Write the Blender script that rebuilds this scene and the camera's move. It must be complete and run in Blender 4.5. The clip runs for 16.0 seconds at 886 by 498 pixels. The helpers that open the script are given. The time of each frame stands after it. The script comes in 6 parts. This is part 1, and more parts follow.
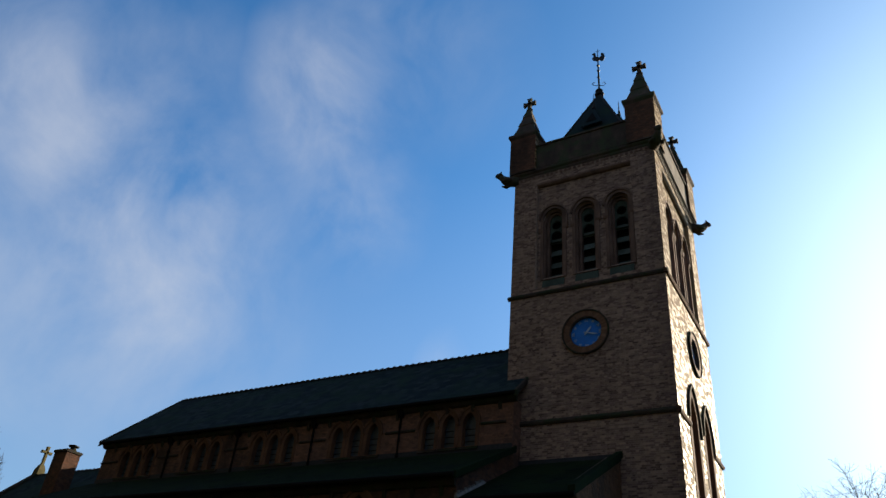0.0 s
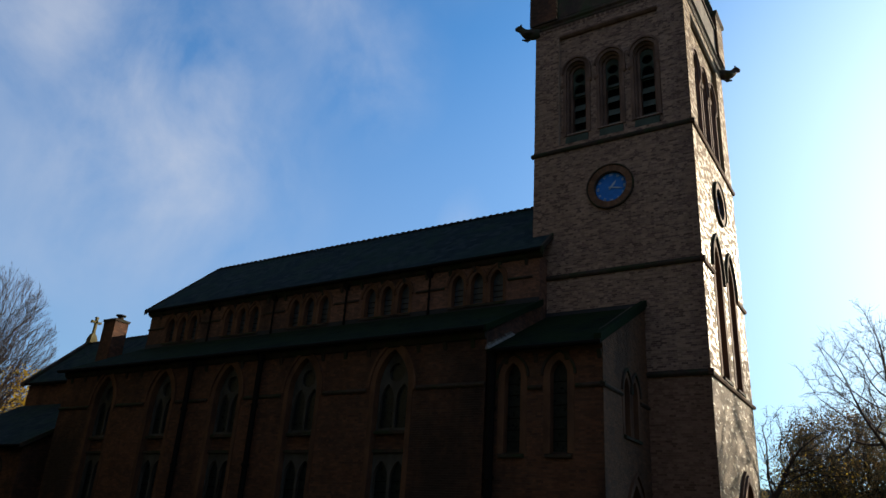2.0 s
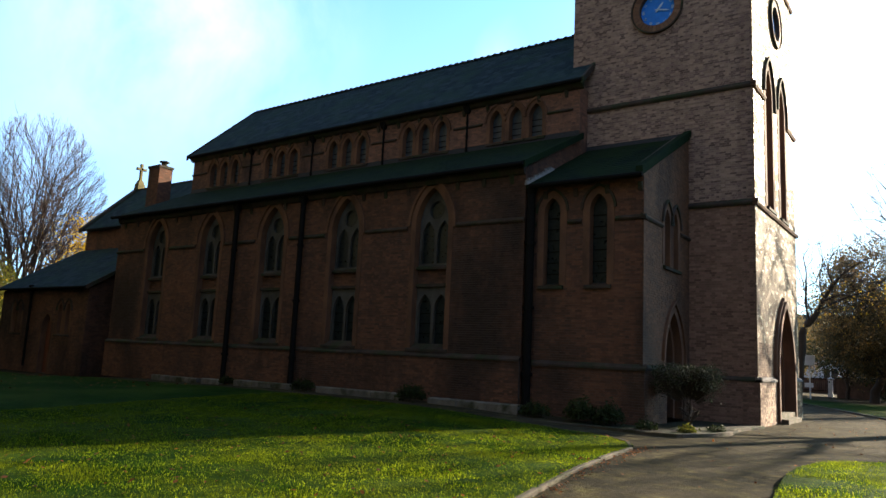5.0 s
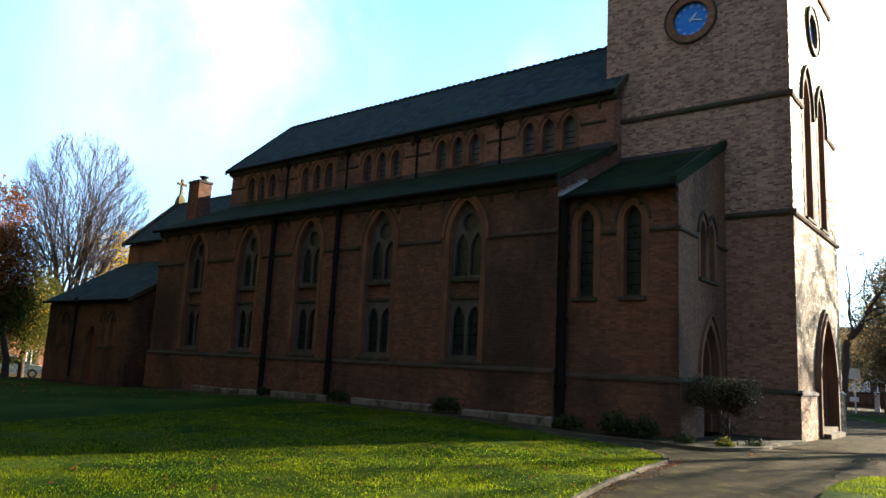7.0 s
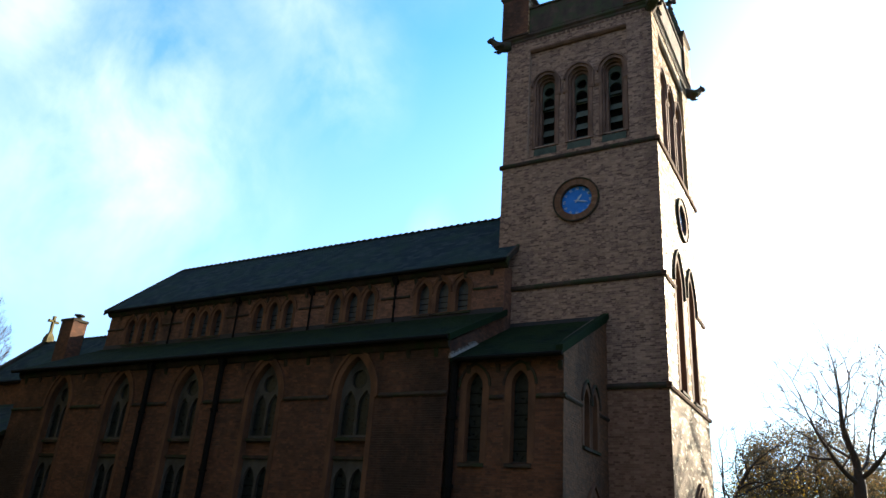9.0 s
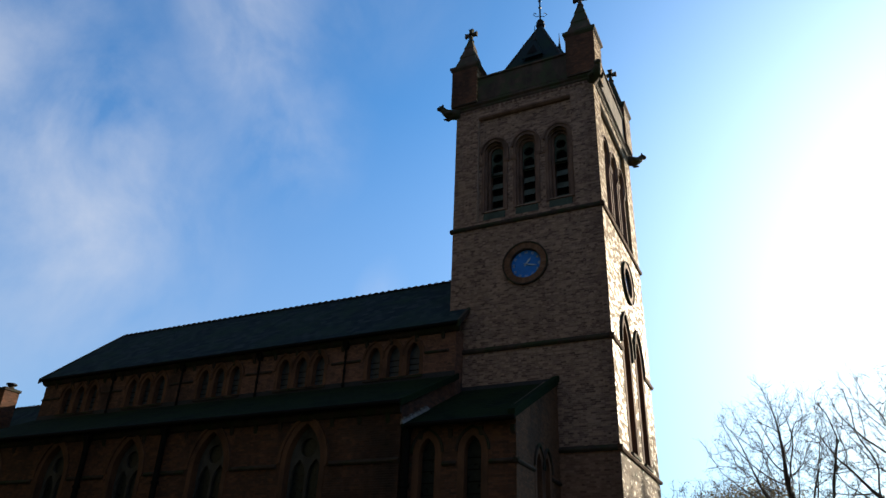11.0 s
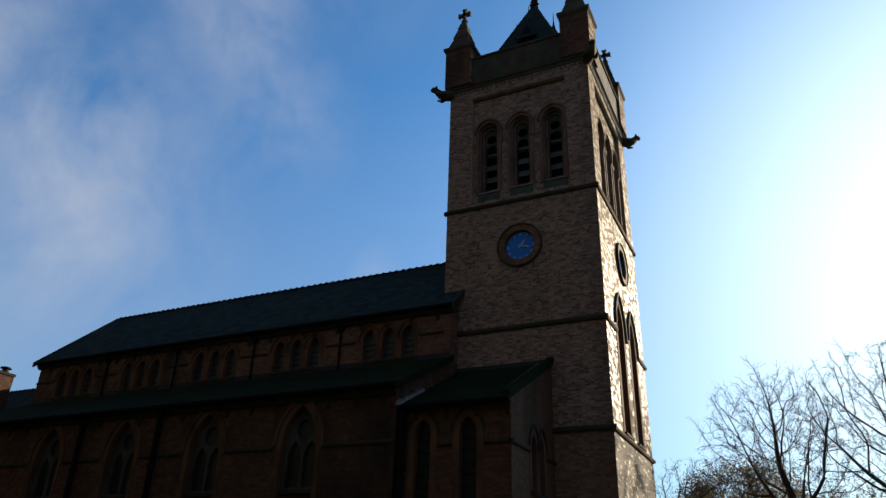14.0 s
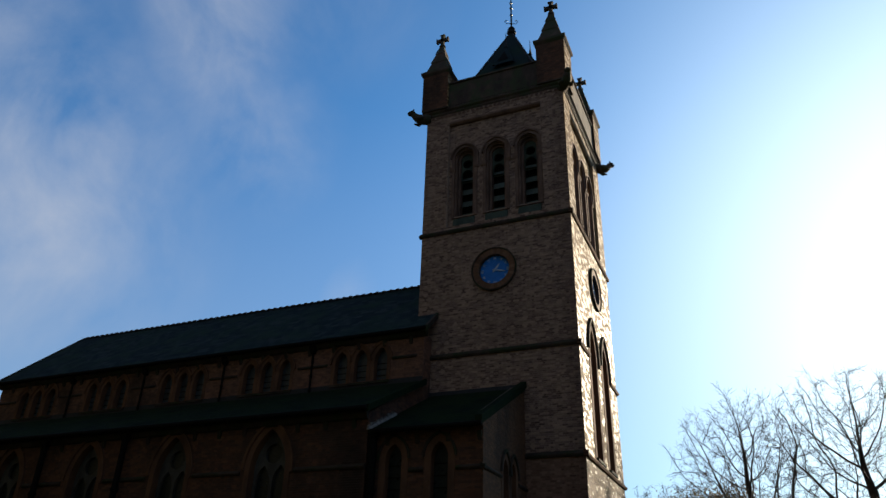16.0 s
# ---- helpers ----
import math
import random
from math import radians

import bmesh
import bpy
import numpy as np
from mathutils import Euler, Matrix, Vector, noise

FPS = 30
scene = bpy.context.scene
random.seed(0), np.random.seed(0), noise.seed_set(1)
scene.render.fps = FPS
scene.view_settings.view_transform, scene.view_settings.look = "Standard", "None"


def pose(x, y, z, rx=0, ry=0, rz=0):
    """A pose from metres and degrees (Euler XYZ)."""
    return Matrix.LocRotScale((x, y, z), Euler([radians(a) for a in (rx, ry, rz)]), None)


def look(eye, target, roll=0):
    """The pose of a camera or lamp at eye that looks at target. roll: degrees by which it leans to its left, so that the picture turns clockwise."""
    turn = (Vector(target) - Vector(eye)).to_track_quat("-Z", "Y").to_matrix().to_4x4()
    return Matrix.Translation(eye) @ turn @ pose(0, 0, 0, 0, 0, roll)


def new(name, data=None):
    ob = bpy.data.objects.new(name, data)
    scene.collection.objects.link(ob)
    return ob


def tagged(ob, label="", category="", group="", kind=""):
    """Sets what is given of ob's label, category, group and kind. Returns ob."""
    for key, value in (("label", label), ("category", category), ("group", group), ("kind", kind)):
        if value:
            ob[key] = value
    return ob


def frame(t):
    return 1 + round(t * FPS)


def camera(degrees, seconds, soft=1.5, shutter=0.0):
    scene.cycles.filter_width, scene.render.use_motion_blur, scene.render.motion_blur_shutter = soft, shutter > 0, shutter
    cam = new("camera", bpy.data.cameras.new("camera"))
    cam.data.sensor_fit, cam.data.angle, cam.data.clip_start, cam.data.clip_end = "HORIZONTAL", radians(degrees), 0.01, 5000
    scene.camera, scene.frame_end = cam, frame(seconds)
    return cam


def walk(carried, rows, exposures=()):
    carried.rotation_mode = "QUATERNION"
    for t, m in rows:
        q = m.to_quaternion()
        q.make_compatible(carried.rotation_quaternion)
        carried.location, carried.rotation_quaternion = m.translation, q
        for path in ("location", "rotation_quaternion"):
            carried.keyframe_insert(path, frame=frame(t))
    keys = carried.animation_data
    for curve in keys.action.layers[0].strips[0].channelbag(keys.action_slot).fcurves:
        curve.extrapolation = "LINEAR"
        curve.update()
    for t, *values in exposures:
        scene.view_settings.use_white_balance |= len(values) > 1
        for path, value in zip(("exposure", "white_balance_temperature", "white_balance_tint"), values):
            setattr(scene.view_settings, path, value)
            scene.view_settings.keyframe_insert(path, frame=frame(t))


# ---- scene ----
cam = camera(63.1, 16.0)
PATH = [
    (0, (4.924, -22.323, 1.598), (4.015, -20.903, 2.674), 5.8),
    (0.5, (4.896, -22.385, 1.577), (3.994, -20.924, 2.604), 5.1),
    (1, (4.874, -22.428, 1.573), (3.923, -20.923, 2.485), 5.1),
    (1.5, (4.886, -22.454, 1.561), (3.89, -20.933, 2.395), 4.3),
    (2, (4.906, -22.47, 1.547), (3.878, -20.918, 2.278), 3.7),
    (2.5, (4.906, -22.473, 1.540), (3.839, -20.898, 2.158), 3.4),
    (3, (4.905, -22.473, 1.538), (3.816, -20.874, 2.047), 3.2),
    (3.5, (4.904, -22.467, 1.546), (3.768, -20.866, 1.926), 2.4),
    (4, (4.897, -22.449, 1.551), (3.745, -20.84, 1.845), 2.4),
    (6.5, (4.808, -22.322, 1.566), (3.619, -20.747, 1.890), 2.7),
    (7, (4.97, -22.453, 1.544), (3.733, -20.915, 1.867), 2.9),
    (7.5, (5.018, -22.501, 1.546), (3.773, -20.966, 1.856), 3.3),
    (8, (5.028, -22.486, 1.560), (3.858, -20.91, 1.944), 3.5),
    (8.5, (5.019, -22.487, 1.565), (3.983, -20.903, 2.211), 3.9),
    (9, (5.016, -22.526, 1.560), (4.066, -20.936, 2.315), 4.3),
    (9.5, (5.071, -22.617, 1.549), (4.189, -21.019, 2.366), 3.9),
    (12, (4.978, -22.709, 1.587), (4.191, -21.122, 2.516), 2.1),
    (12.5, (4.974, -22.723, 1.589), (4.189, -21.129, 2.507), 1.8),
    (13, (4.977, -22.725, 1.592), (4.182, -21.127, 2.495), 2.0),
    (13.5, (4.986, -22.721, 1.595), (4.192, -21.114, 2.482), 2.0),
    (14, (4.992, -22.713, 1.599), (4.2, -21.096, 2.470), 1.9),
    (14.5, (4.995, -22.7, 1.606), (4.214, -21.085, 2.489), 1.8),
    (15, (4.996, -22.692, 1.611), (4.234, -21.074, 2.508), 2.0),
    (15.5, (4.994, -22.682, 1.617), (4.234, -21.063, 2.512), 2.2),
    (16, (5.001, -22.679, 1.615), (4.282, -21.061, 2.545), 1.8),
]
# exposures follow the film's own metering
EXPOSURE = [(0.0, 1.25), (2.5, 1.3), (3.5, 1.6), (4.2, 2.15), (6.4, 2.95), (7.9, 2.95), (8.5, 2.9), (9.4, 2.28), (10.5, 1.7), (11.9, 1.1), (16.0, 1.05)]
walk(cam, [(t, look(eye, target, roll)) for t, eye, target, roll in PATH], EXPOSURE)

# ---- sky and sun ----
SUN_AZ, SUN_EL = 21.0, 17.5     # degrees from +y towards +x, and above the horizon
TO_SUN = Vector((math.sin(radians(SUN_AZ)) * math.cos(radians(SUN_EL)), math.cos(radians(SUN_AZ)) * math.cos(radians(SUN_EL)), math.sin(radians(SUN_EL))))
sun = new("sun", bpy.data.lights.new("sun", "SUN"))
sun.data.energy, sun.data.angle, sun.data.color = 5.0, radians(0.6), (1.0, 0.84, 0.62)
sun.matrix_world = look((0, 0, 60), Vector((0, 0, 60)) - TO_SUN)


class Nodes:
    """Short-hand for a node tree."""

    def __init__(self, tree):
        self.tree = tree
        tree.nodes.clear()

    def add(self, kind, **inputs):
        node = self.tree.nodes.new("ShaderNode" + kind)
        for key, value in inputs.items():
            self.plug(node, int(key[1:]) if key[0] == "i" and key[1:].isdigit() else key.replace("_", " "), value)
        return node

    def plug(self, node, key, value):
        socket = node.inputs[key]
        if isinstance(value, bpy.types.NodeSocket):
            self.tree.links.new(value, socket)
        elif isinstance(value, bpy.types.Node):
            self.tree.links.new(value.outputs[0], socket)
        else:
            socket.default_value = value

    def math(self, op, a, b=0.0, c=0.0, clamp=False):
        node = self.add("Math", i0=a, i1=b, i2=c)
        node.operation, node.use_clamp = op, clamp
        return node.outputs[0]

    def ramp(self, fac, stops):
        node = self.add("ValToRGB", i0=fac)
        ramp = node.color_ramp
        while len(ramp.elements) < len(stops):
            ramp.elements.new(0.5)
        for element, (at, colour) in zip(ramp.elements, stops):
            element.position, element.color = at, (*colour, 1) if len(colour) == 3 else colour
        return node.outputs[0]

    def mix(self, fac, a, b, blend="MIX"):
        node = self.add("Mix")
        node.data_type, node.blend_type, node.clamp_factor = "RGBA", blend, True
        for key, value in ((0, fac), (6, a), (7, b)):
            self.plug(node, key, (*value, 1) if isinstance(value, tuple) and len(value) == 3 else value)
        return node.outputs[2]

    def noise(self, where, scale, detail=4.0, rough=0.55, distortion=0.0):
        return self.add("TexNoise", Vector=where, Scale=scale, Detail=detail, Roughness=rough, Distortion=distortion).outputs[0]

    def stretch(self, where, scale, turn=0.0, move=(0, 0, 0)):
        return self.add("Mapping", Vector=where, Scale=scale, Rotation=(0, 0, turn), Location=move).outputs[0]


CLOUDS = [((-0.757, 0.466, 0.458), 0.27, 1.0), ((-0.55, 0.515, 0.658), 0.16, 0.9), ((-0.766, 0.293, 0.572), 0.24, 0.9), ((-0.845, 0.432, 0.314), 0.14, 0.45), ((-0.545, 0.609, 0.576), 0.13, 0.7), ((-0.482, 0.776, 0.408), 0.05, 0.6), ((-0.43, 0.52, 0.74), 0.2, 0.45)]


def make_world():
    world = bpy.data.worlds.new("sky")
    scene.world = world
    world.use_nodes = True
    n = Nodes(world.node_tree)
    sky = n.add("TexSky")
    sky.sky_type, sky.sun_disc, sky.sun_elevation, sky.sun_rotation = "NISHITA", False, radians(SUN_EL), radians(SUN_AZ)
    sky.air_density, sky.dust_density, sky.ozone_density = 1.0, 0.9, 1.6
    way = n.add("TexCoord").outputs["Generated"]
    xyz = n.add("SeparateXYZ", Vector=way)
    # wisps drawn out one way, within a few soft banks
    wisps = n.noise(n.stretch(way, (1.0, 1.0, 0.75), 0.4, (0.35, 0.1, 0.2)), 6.2, 9.0, 0.56, 0.3)
    ragged = n.add("VectorMath", i0=way, i1=n.add("VectorMath", i0=n.add("TexNoise", Vector=way, Scale=3.0, Detail=3.0).outputs["Color"], i1=(0.16, 0.16, 0.16)).outputs[0])
    ragged.inputs[1].links[0].from_node.operation = "MULTIPLY"
    amount = 0.0
    for middle, size, weight in CLOUDS:
        far = n.add("VectorMath", i0=ragged.outputs[0], i1=tuple(c + 0.08 for c in middle))
        far.operation = "DISTANCE"
        amount = n.math("MAXIMUM", amount, n.math("MULTIPLY", n.ramp(n.math("DIVIDE", far.outputs["Value"], size), [(0.25, (1, 1, 1)), (1.0, (0, 0, 0))]), weight))
    amount = n.math("MULTIPLY", amount, n.ramp(wisps, [(0.36, (0.0, 0.0, 0.0)), (0.7, (1, 1, 1))]))
    # broken grey cloud added out of view, away from the sun, to set the walls' fill light
    behind = n.math("SUBTRACT", 0.25, xyz.outputs[1])
    bank = n.math("MULTIPLY", n.ramp(behind, [(0.0, (0, 0, 0)), (0.35, (1, 1, 1))]), n.ramp(n.noise(way, 2.6, 6.0, 0.55), [(0.36, (0, 0, 0)), (0.52, (1, 1, 1))]))
    # thin high haze that whitens towards the sun
    near = n.add("VectorMath", i0=way, i1=tuple(TO_SUN))
    near.operation = "DOT_PRODUCT"
    near = near.outputs["Value"]
    glow = n.math("POWER", n.math("MAXIMUM", near, 0.0), 11.5)
    blue = n.mix(1.0, sky.outputs[0], (0.49, 1.09, 1.57), "MULTIPLY")
    # milky air low over the horizon
    blue = n.mix(n.ramp(xyz.outputs[2], [(0.0, (0.62,) * 3), (0.32, (0.40,) * 3), (0.62, (0.0,) * 3)]), blue, (2.6, 3.15, 4.2))
    clear = n.mix(n.math("MULTIPLY", glow, 0.9, clamp=True), blue, (11.8, 13.3, 14.5))
    cloud = n.mix(n.math("MULTIPLY", amount, 0.55), n.mix(n.math("MULTIPLY", bank, 0.85), clear, (1.5, 1.64, 1.9)), (4.8, 5.0, 5.5))
    out = n.add("OutputWorld")
    n.tree.links.new(n.add("Background", Color=cloud, Strength=0.058).outputs[0], out.inputs[0])


make_world()

# ---- materials ----


def material(name, build, rough=0.8, metal=0.0, spec=0.12, thin=0.0):
    """build(nodes, where) gives a colour and, if it likes, a height and a roughness."""
    m = bpy.data.materials.new(name)
    m.use_nodes = True
    n = Nodes(m.node_tree)
    where = n.add("TexCoord").outputs["Object"]
    made = build(n, where)
    colour, height, gloss, strength = (list(made) + [None] * 4)[:4] if isinstance(made, (list, tuple)) and not isinstance(made[0], float) else (made, None, None, None)
    shader = n.add("BsdfPrincipled", Roughness=rough if gloss is None else gloss, Metallic=metal)
    shader.inputs["Specular IOR Level"].default_value = spec
    n.plug(shader, "Base Color", (*colour, 1) if isinstance(colour, tuple) else colour)
    if height is not None:
        bump = n.add("Bump", Height=height, Distance=strength or 0.01, Strength=0.7)
        n.tree.links.new(bump.outputs[0], shader.inputs["Normal"])
    if thin:
        through_light = n.add("BsdfTranslucent")
        n.plug(through_light, "Color", (*colour, 1) if isinstance(colour, tuple) else colour)
        shader = n.add("MixShader", i0=thin, i1=shader.outputs[0], i2=through_light.outputs[0])
    out = n.add("OutputMaterial")
    n.tree.links.new(shader.outputs[0], out.inputs[0])
    return m


def brick_look(island=True, sooty=0.8, palette=((0.038, 0.024, 0.020), (0.074, 0.040, 0.029), (0.10, 0.052, 0.036), (0.108, 0.063, 0.045), (0.15, 0.10, 0.072)), clump=(0.55, 0.75), mottle=0.0):
    def build(n, p):
        pick = n.add("NewGeometry").outputs["Random Per Island"] if island else n.add("ObjectInfo").outputs["Random"]
        patch = n.noise(p, clump[0], 3.0)
        if mottle:
            patch = n.math("ADD", patch, n.math("MULTIPLY", n.math("SUBTRACT", n.noise(p, 3.4, 3.0, 0.7), 0.5), mottle))
        which = n.math("ADD", n.math("MULTIPLY", n.math("ADD", pick, 0.18), 0.46), n.math("MULTIPLY", n.math("SUBTRACT", patch, 0.25), clump[1]))
        at = (0.12, 0.26, 0.5, 0.75, 0.97)
        if mottle:
            which, at = n.math("ADD", n.math("MULTIPLY", pick, 0.4), n.math("SUBTRACT", patch, 0.2)), (0.38, 0.44, 0.5, 0.54, 0.64)
        tone = n.ramp(which, list(zip(at, palette)))
        grain = n.noise(p, 38.0, 4.0, 0.7)
        soot = n.ramp(n.noise(n.stretch(p, (1.3, 1.3, 0.35)), 0.8, 5.0, 0.6), [(0.36, (0.34, 0.34, 0.37)), (0.6, (1, 1, 1))])
        tone = n.mix(0.55, tone, n.ramp(grain, [(0.3, (0.5, 0.5, 0.5)), (0.7, (1.25, 1.2, 1.15))]), "MULTIPLY")
        return n.mix(sooty, tone, soot, "MULTIPLY"), grain, None, 0.006
    return build


def dashed_look(pale, dark, share=0.62, region=0.9, runs=0.9, sooty=0.25, single=1.0, run=(1.5, 1.5, 7.0), gloss=None):
    """Pale bricks with dark ones scattered singly and in runs along the courses."""
    def build(n, p):
        pick = n.add("NewGeometry").outputs["Random Per Island"]
        other = n.math("FRACT", n.math("MULTIPLY", pick, 37.7))
        streak = n.noise(n.stretch(p, run), 1.0, 2.0, 0.5)
        area = n.noise(n.stretch(p, (1.0, 1.0, 0.7)), 0.55, 3.0, 0.55)
        mark = n.math("ADD", n.math("MULTIPLY", pick, single), n.math("ADD", n.math("MULTIPLY", n.math("SUBTRACT", streak, 0.5), runs), n.math("MULTIPLY", n.math("SUBTRACT", area, 0.5), region)))
        light = n.mix(n.ramp(other, [(0.0, (0, 0, 0)), (1.0, (1, 1, 1))]), tuple(c * 0.72 for c in pale), tuple(c * 1.2 for c in pale))
        deep = n.mix(other, tuple(c * 0.7 for c in dark), tuple(c * 1.5 for c in dark))
        which = n.ramp(mark, [(share - 0.03, (0, 0, 0)), (share + 0.05, (1, 1, 1))])
        tone = n.mix(which, light, deep)
        rough = n.mix(which, (gloss[0],) * 3, (gloss[1],) * 3) if gloss else None
        grain = n.noise(p, 38.0, 4.0, 0.7)
        soot = n.ramp(n.noise(n.stretch(p, (1.3, 1.3, 0.35)), 0.7, 5.0, 0.6), [(0.34, (0.42, 0.42, 0.44)), (0.62, (1, 1, 1))])
        tone = n.mix(0.5, tone, n.ramp(grain, [(0.3, (0.6, 0.6, 0.6)), (0.7, (1.25, 1.2, 1.15))]), "MULTIPLY")
        return n.mix(sooty, tone, soot, "MULTIPLY"), grain, rough, 0.0012
    return build


def patchy_look(fresh, worn, black, soot_at=(0.35, 0.52), broad=0.5):
    """Red brick that is orange where clean, dull where worn and black with old smoke in streaks and patches."""
    def build(n, p):
        pick = n.add("NewGeometry").outputs["Random Per Island"]
        other = n.math("FRACT", n.math("MULTIPLY", pick, 53.3))
        area = n.noise(n.stretch(p, (1.0, 1.0, 0.8)), broad, 4.0, 0.6)
        run = n.noise(n.stretch(p, (1.2, 1.2, 6.0)), 1.1, 2.0, 0.5)
        tone = n.mix(n.ramp(n.math("ADD", n.math("MULTIPLY", pick, 0.3), n.math("MULTIPLY", area, 0.85)), [(0.42, (0, 0, 0)), (0.68, (1, 1, 1))]), worn, fresh)
        tone = n.mix(n.ramp(n.math("ADD", other, n.math("MULTIPLY", n.math("SUBTRACT", run, 0.5), 1.2)), [(0.78, (0, 0, 0)), (0.95, (0.55, 0.55, 0.55))]), tone, black)
        grain = n.noise(p, 38.0, 4.0, 0.7)
        smoke = n.noise(n.stretch(p, (1.0, 1.0, 0.45)), 0.42, 5.0, 0.62)
        tone = n.mix(n.ramp(smoke, [(soot_at[0], (0.9, 0.9, 0.9)), (soot_at[1], (0, 0, 0))]), tone, black)
        tone = n.mix(0.55, tone, n.ramp(other, [(0.0, (0.6, 0.6, 0.62)), (1.0, (1.35, 1.3, 1.25))]), "MULTIPLY")
        return n.mix(0.5, tone, n.ramp(grain, [(0.3, (0.6, 0.6, 0.6)), (0.7, (1.25, 1.2, 1.15))]), "MULTIPLY"), grain, None, 0.002
    return build


def stone_look(base, dark, moss=None, scale=6.0):
    def build(n, p):
        fine, broad = n.noise(p, scale * 6, 5.0, 0.65), n.noise(n.stretch(p, (1, 1, 0.5)), scale * 0.25, 5.0, 0.6)
        tone = n.mix(n.ramp(broad, [(0.35, (0, 0, 0)), (0.65, (1, 1, 1))]), dark, base)
        tone = n.mix(0.5, tone, n.ramp(fine, [(0.25, (0.55, 0.55, 0.55)), (0.75, (1.3, 1.3, 1.3))]), "MULTIPLY")
        if moss:
            tone = n.mix(n.ramp(n.noise(p, 1.7, 5.0, 0.6), [(0.45, (0, 0, 0)), (0.62, (1, 1, 1))]), tone, moss)
        return tone, fine, None, 0.012
    return build


def mortar_look(n, p):
    fine = n.noise(p, 60.0, 4.0, 0.7)
    tone = n.ramp(n.noise(p, 1.1, 5.0, 0.6), [(0.35, (0.035, 0.028, 0.025)), (0.7, (0.10, 0.08, 0.066))])
    return n.mix(0.4, tone, n.ramp(fine, [(0.3, (0.6, 0.6, 0.6)), (0.7, (1.2, 1.2, 1.2))]), "MULTIPLY"), fine, None, 0.008


def slate_look(island=True, tones=((0.004, 0.010, 0.011), (0.006, 0.015, 0.015), (0.010, 0.022, 0.021)), moss=(0.012, 0.028, 0.016), amount=(0.42, 0.68)):
    def build(n, p):
        pick = n.add("NewGeometry").outputs["Random Per Island"] if island else n.add("ObjectInfo").outputs["Random"]
        tone = n.ramp(pick, [(0.0, tones[0]), (0.6, tones[1]), (1.0, tones[2])])
        fine = n.noise(p, 30.0, 4.0, 0.6)
        tone = n.mix(n.ramp(n.noise(p, 0.8, 6.0, 0.65), [(amount[0], (0, 0, 0)), (amount[1], (1, 1, 1))]), tone, moss)
        return n.mix(0.5, tone, n.ramp(fine, [(0.3, (0.6, 0.6, 0.6)), (0.7, (1.3, 1.3, 1.3))]), "MULTIPLY"), fine, n.ramp(fine, [(0.3, (0.85,) * 3), (0.8, (1.0,) * 3)]), 0.006
    return build


def glass_look(n, p):
    lead = n.noise(p, 9.0, 3.0, 0.6)
    tone = n.ramp(lead, [(0.3, (0.004, 0.007, 0.008)), (0.55, (0.008, 0.013, 0.014)), (0.75, (0.014, 0.020, 0.020))])
    return tone, n.noise(p, 5.0, 2.0), n.ramp(lead, [(0.3, (0.25,) * 3), (0.7, (0.4,) * 3)]), 0.004


def wood_look(base, dark):
    def build(n, p):
        grain = n.noise(n.stretch(p, (14, 14, 1.2)), 3.0, 5.0, 0.6)
        return n.mix(grain, dark, base), grain, None, 0.004
    return build


def grass_look(n, p):
    broad, mid, fine = n.noise(p, 0.35, 4.0), n.noise(p, 3.0, 5.0, 0.65), n.noise(p, 45.0, 4.0, 0.7)
    tone = n.ramp(mid, [(0.3, (0.005, 0.015, 0.002)), (0.55, (0.011, 0.030, 0.003)), (0.78, (0.024, 0.048, 0.005))])
    tone = n.mix(n.ramp(broad, [(0.4, (0, 0, 0)), (0.7, (0.6, 0.6, 0.6))]), tone, (0.045, 0.065, 0.008))
    tone = n.mix(n.ramp(n.noise(p, 1.3, 6.0, 0.7), [(0.66, (0, 0, 0)), (0.74, (1, 1, 1))]), tone, (0.05, 0.042, 0.02))
    return n.mix(0.7, tone, n.ramp(fine, [(0.3, (0.35, 0.38, 0.3)), (0.7, (1.4, 1.4, 1.3))]), "MULTIPLY"), fine, None, 0.05


def blade_look(n, p):
    pick = n.add("NewGeometry").outputs["Random Per Island"]
    broad = n.noise(p, 0.7, 4.0)
    tufts = n.ramp(n.noise(p, 4.5, 4.0, 0.65), [(0.32, (0.35, 0.42, 0.3)), (0.62, (1.3, 1.25, 1.1))])
    return n.mix(0.85, n.mix(n.ramp(broad, [(0.4, (0, 0, 0)), (0.65, (0.7, 0.7, 0.7))]), n.ramp(pick, [(0.0, (0.008, 0.027, 0.0013)), (0.6, (0.033, 0.074, 0.003)), (1.0, (0.27, 0.32, 0.014))]), (0.135, 0.158, 0.007)), tufts, "MULTIPLY")


def asphalt_look(n, p):
    broad, fine = n.noise(p, 0.6, 5.0, 0.6), n.noise(p, 70.0, 4.0, 0.75)
    tone = n.ramp(broad, [(0.3, (0.016, 0.014, 0.009)), (0.7, (0.044, 0.037, 0.024))])
    tone = n.mix(n.ramp(n.noise(p, 2.2, 6.0, 0.7), [(0.5, (0, 0, 0)), (0.68, (0.8, 0.8, 0.8))]), tone, (0.075, 0.064, 0.026))
    return n.mix(0.6, tone, n.ramp(fine, [(0.3, (0.25, 0.25, 0.25)), (0.7, (1.8, 1.8, 1.75))]), "MULTIPLY"), n.math("ADD", fine, n.math("MULTIPLY", n.noise(p, 14.0, 3.0), 1.5)), None, 0.02


def bark_look(base, dark):
    def build(n, p):
        grain = n.noise(n.stretch(p, (5, 5, 1.5)), 3.0, 5.0, 0.65)
        return n.mix(grain, dark, base), grain, None, 0.03
    return build


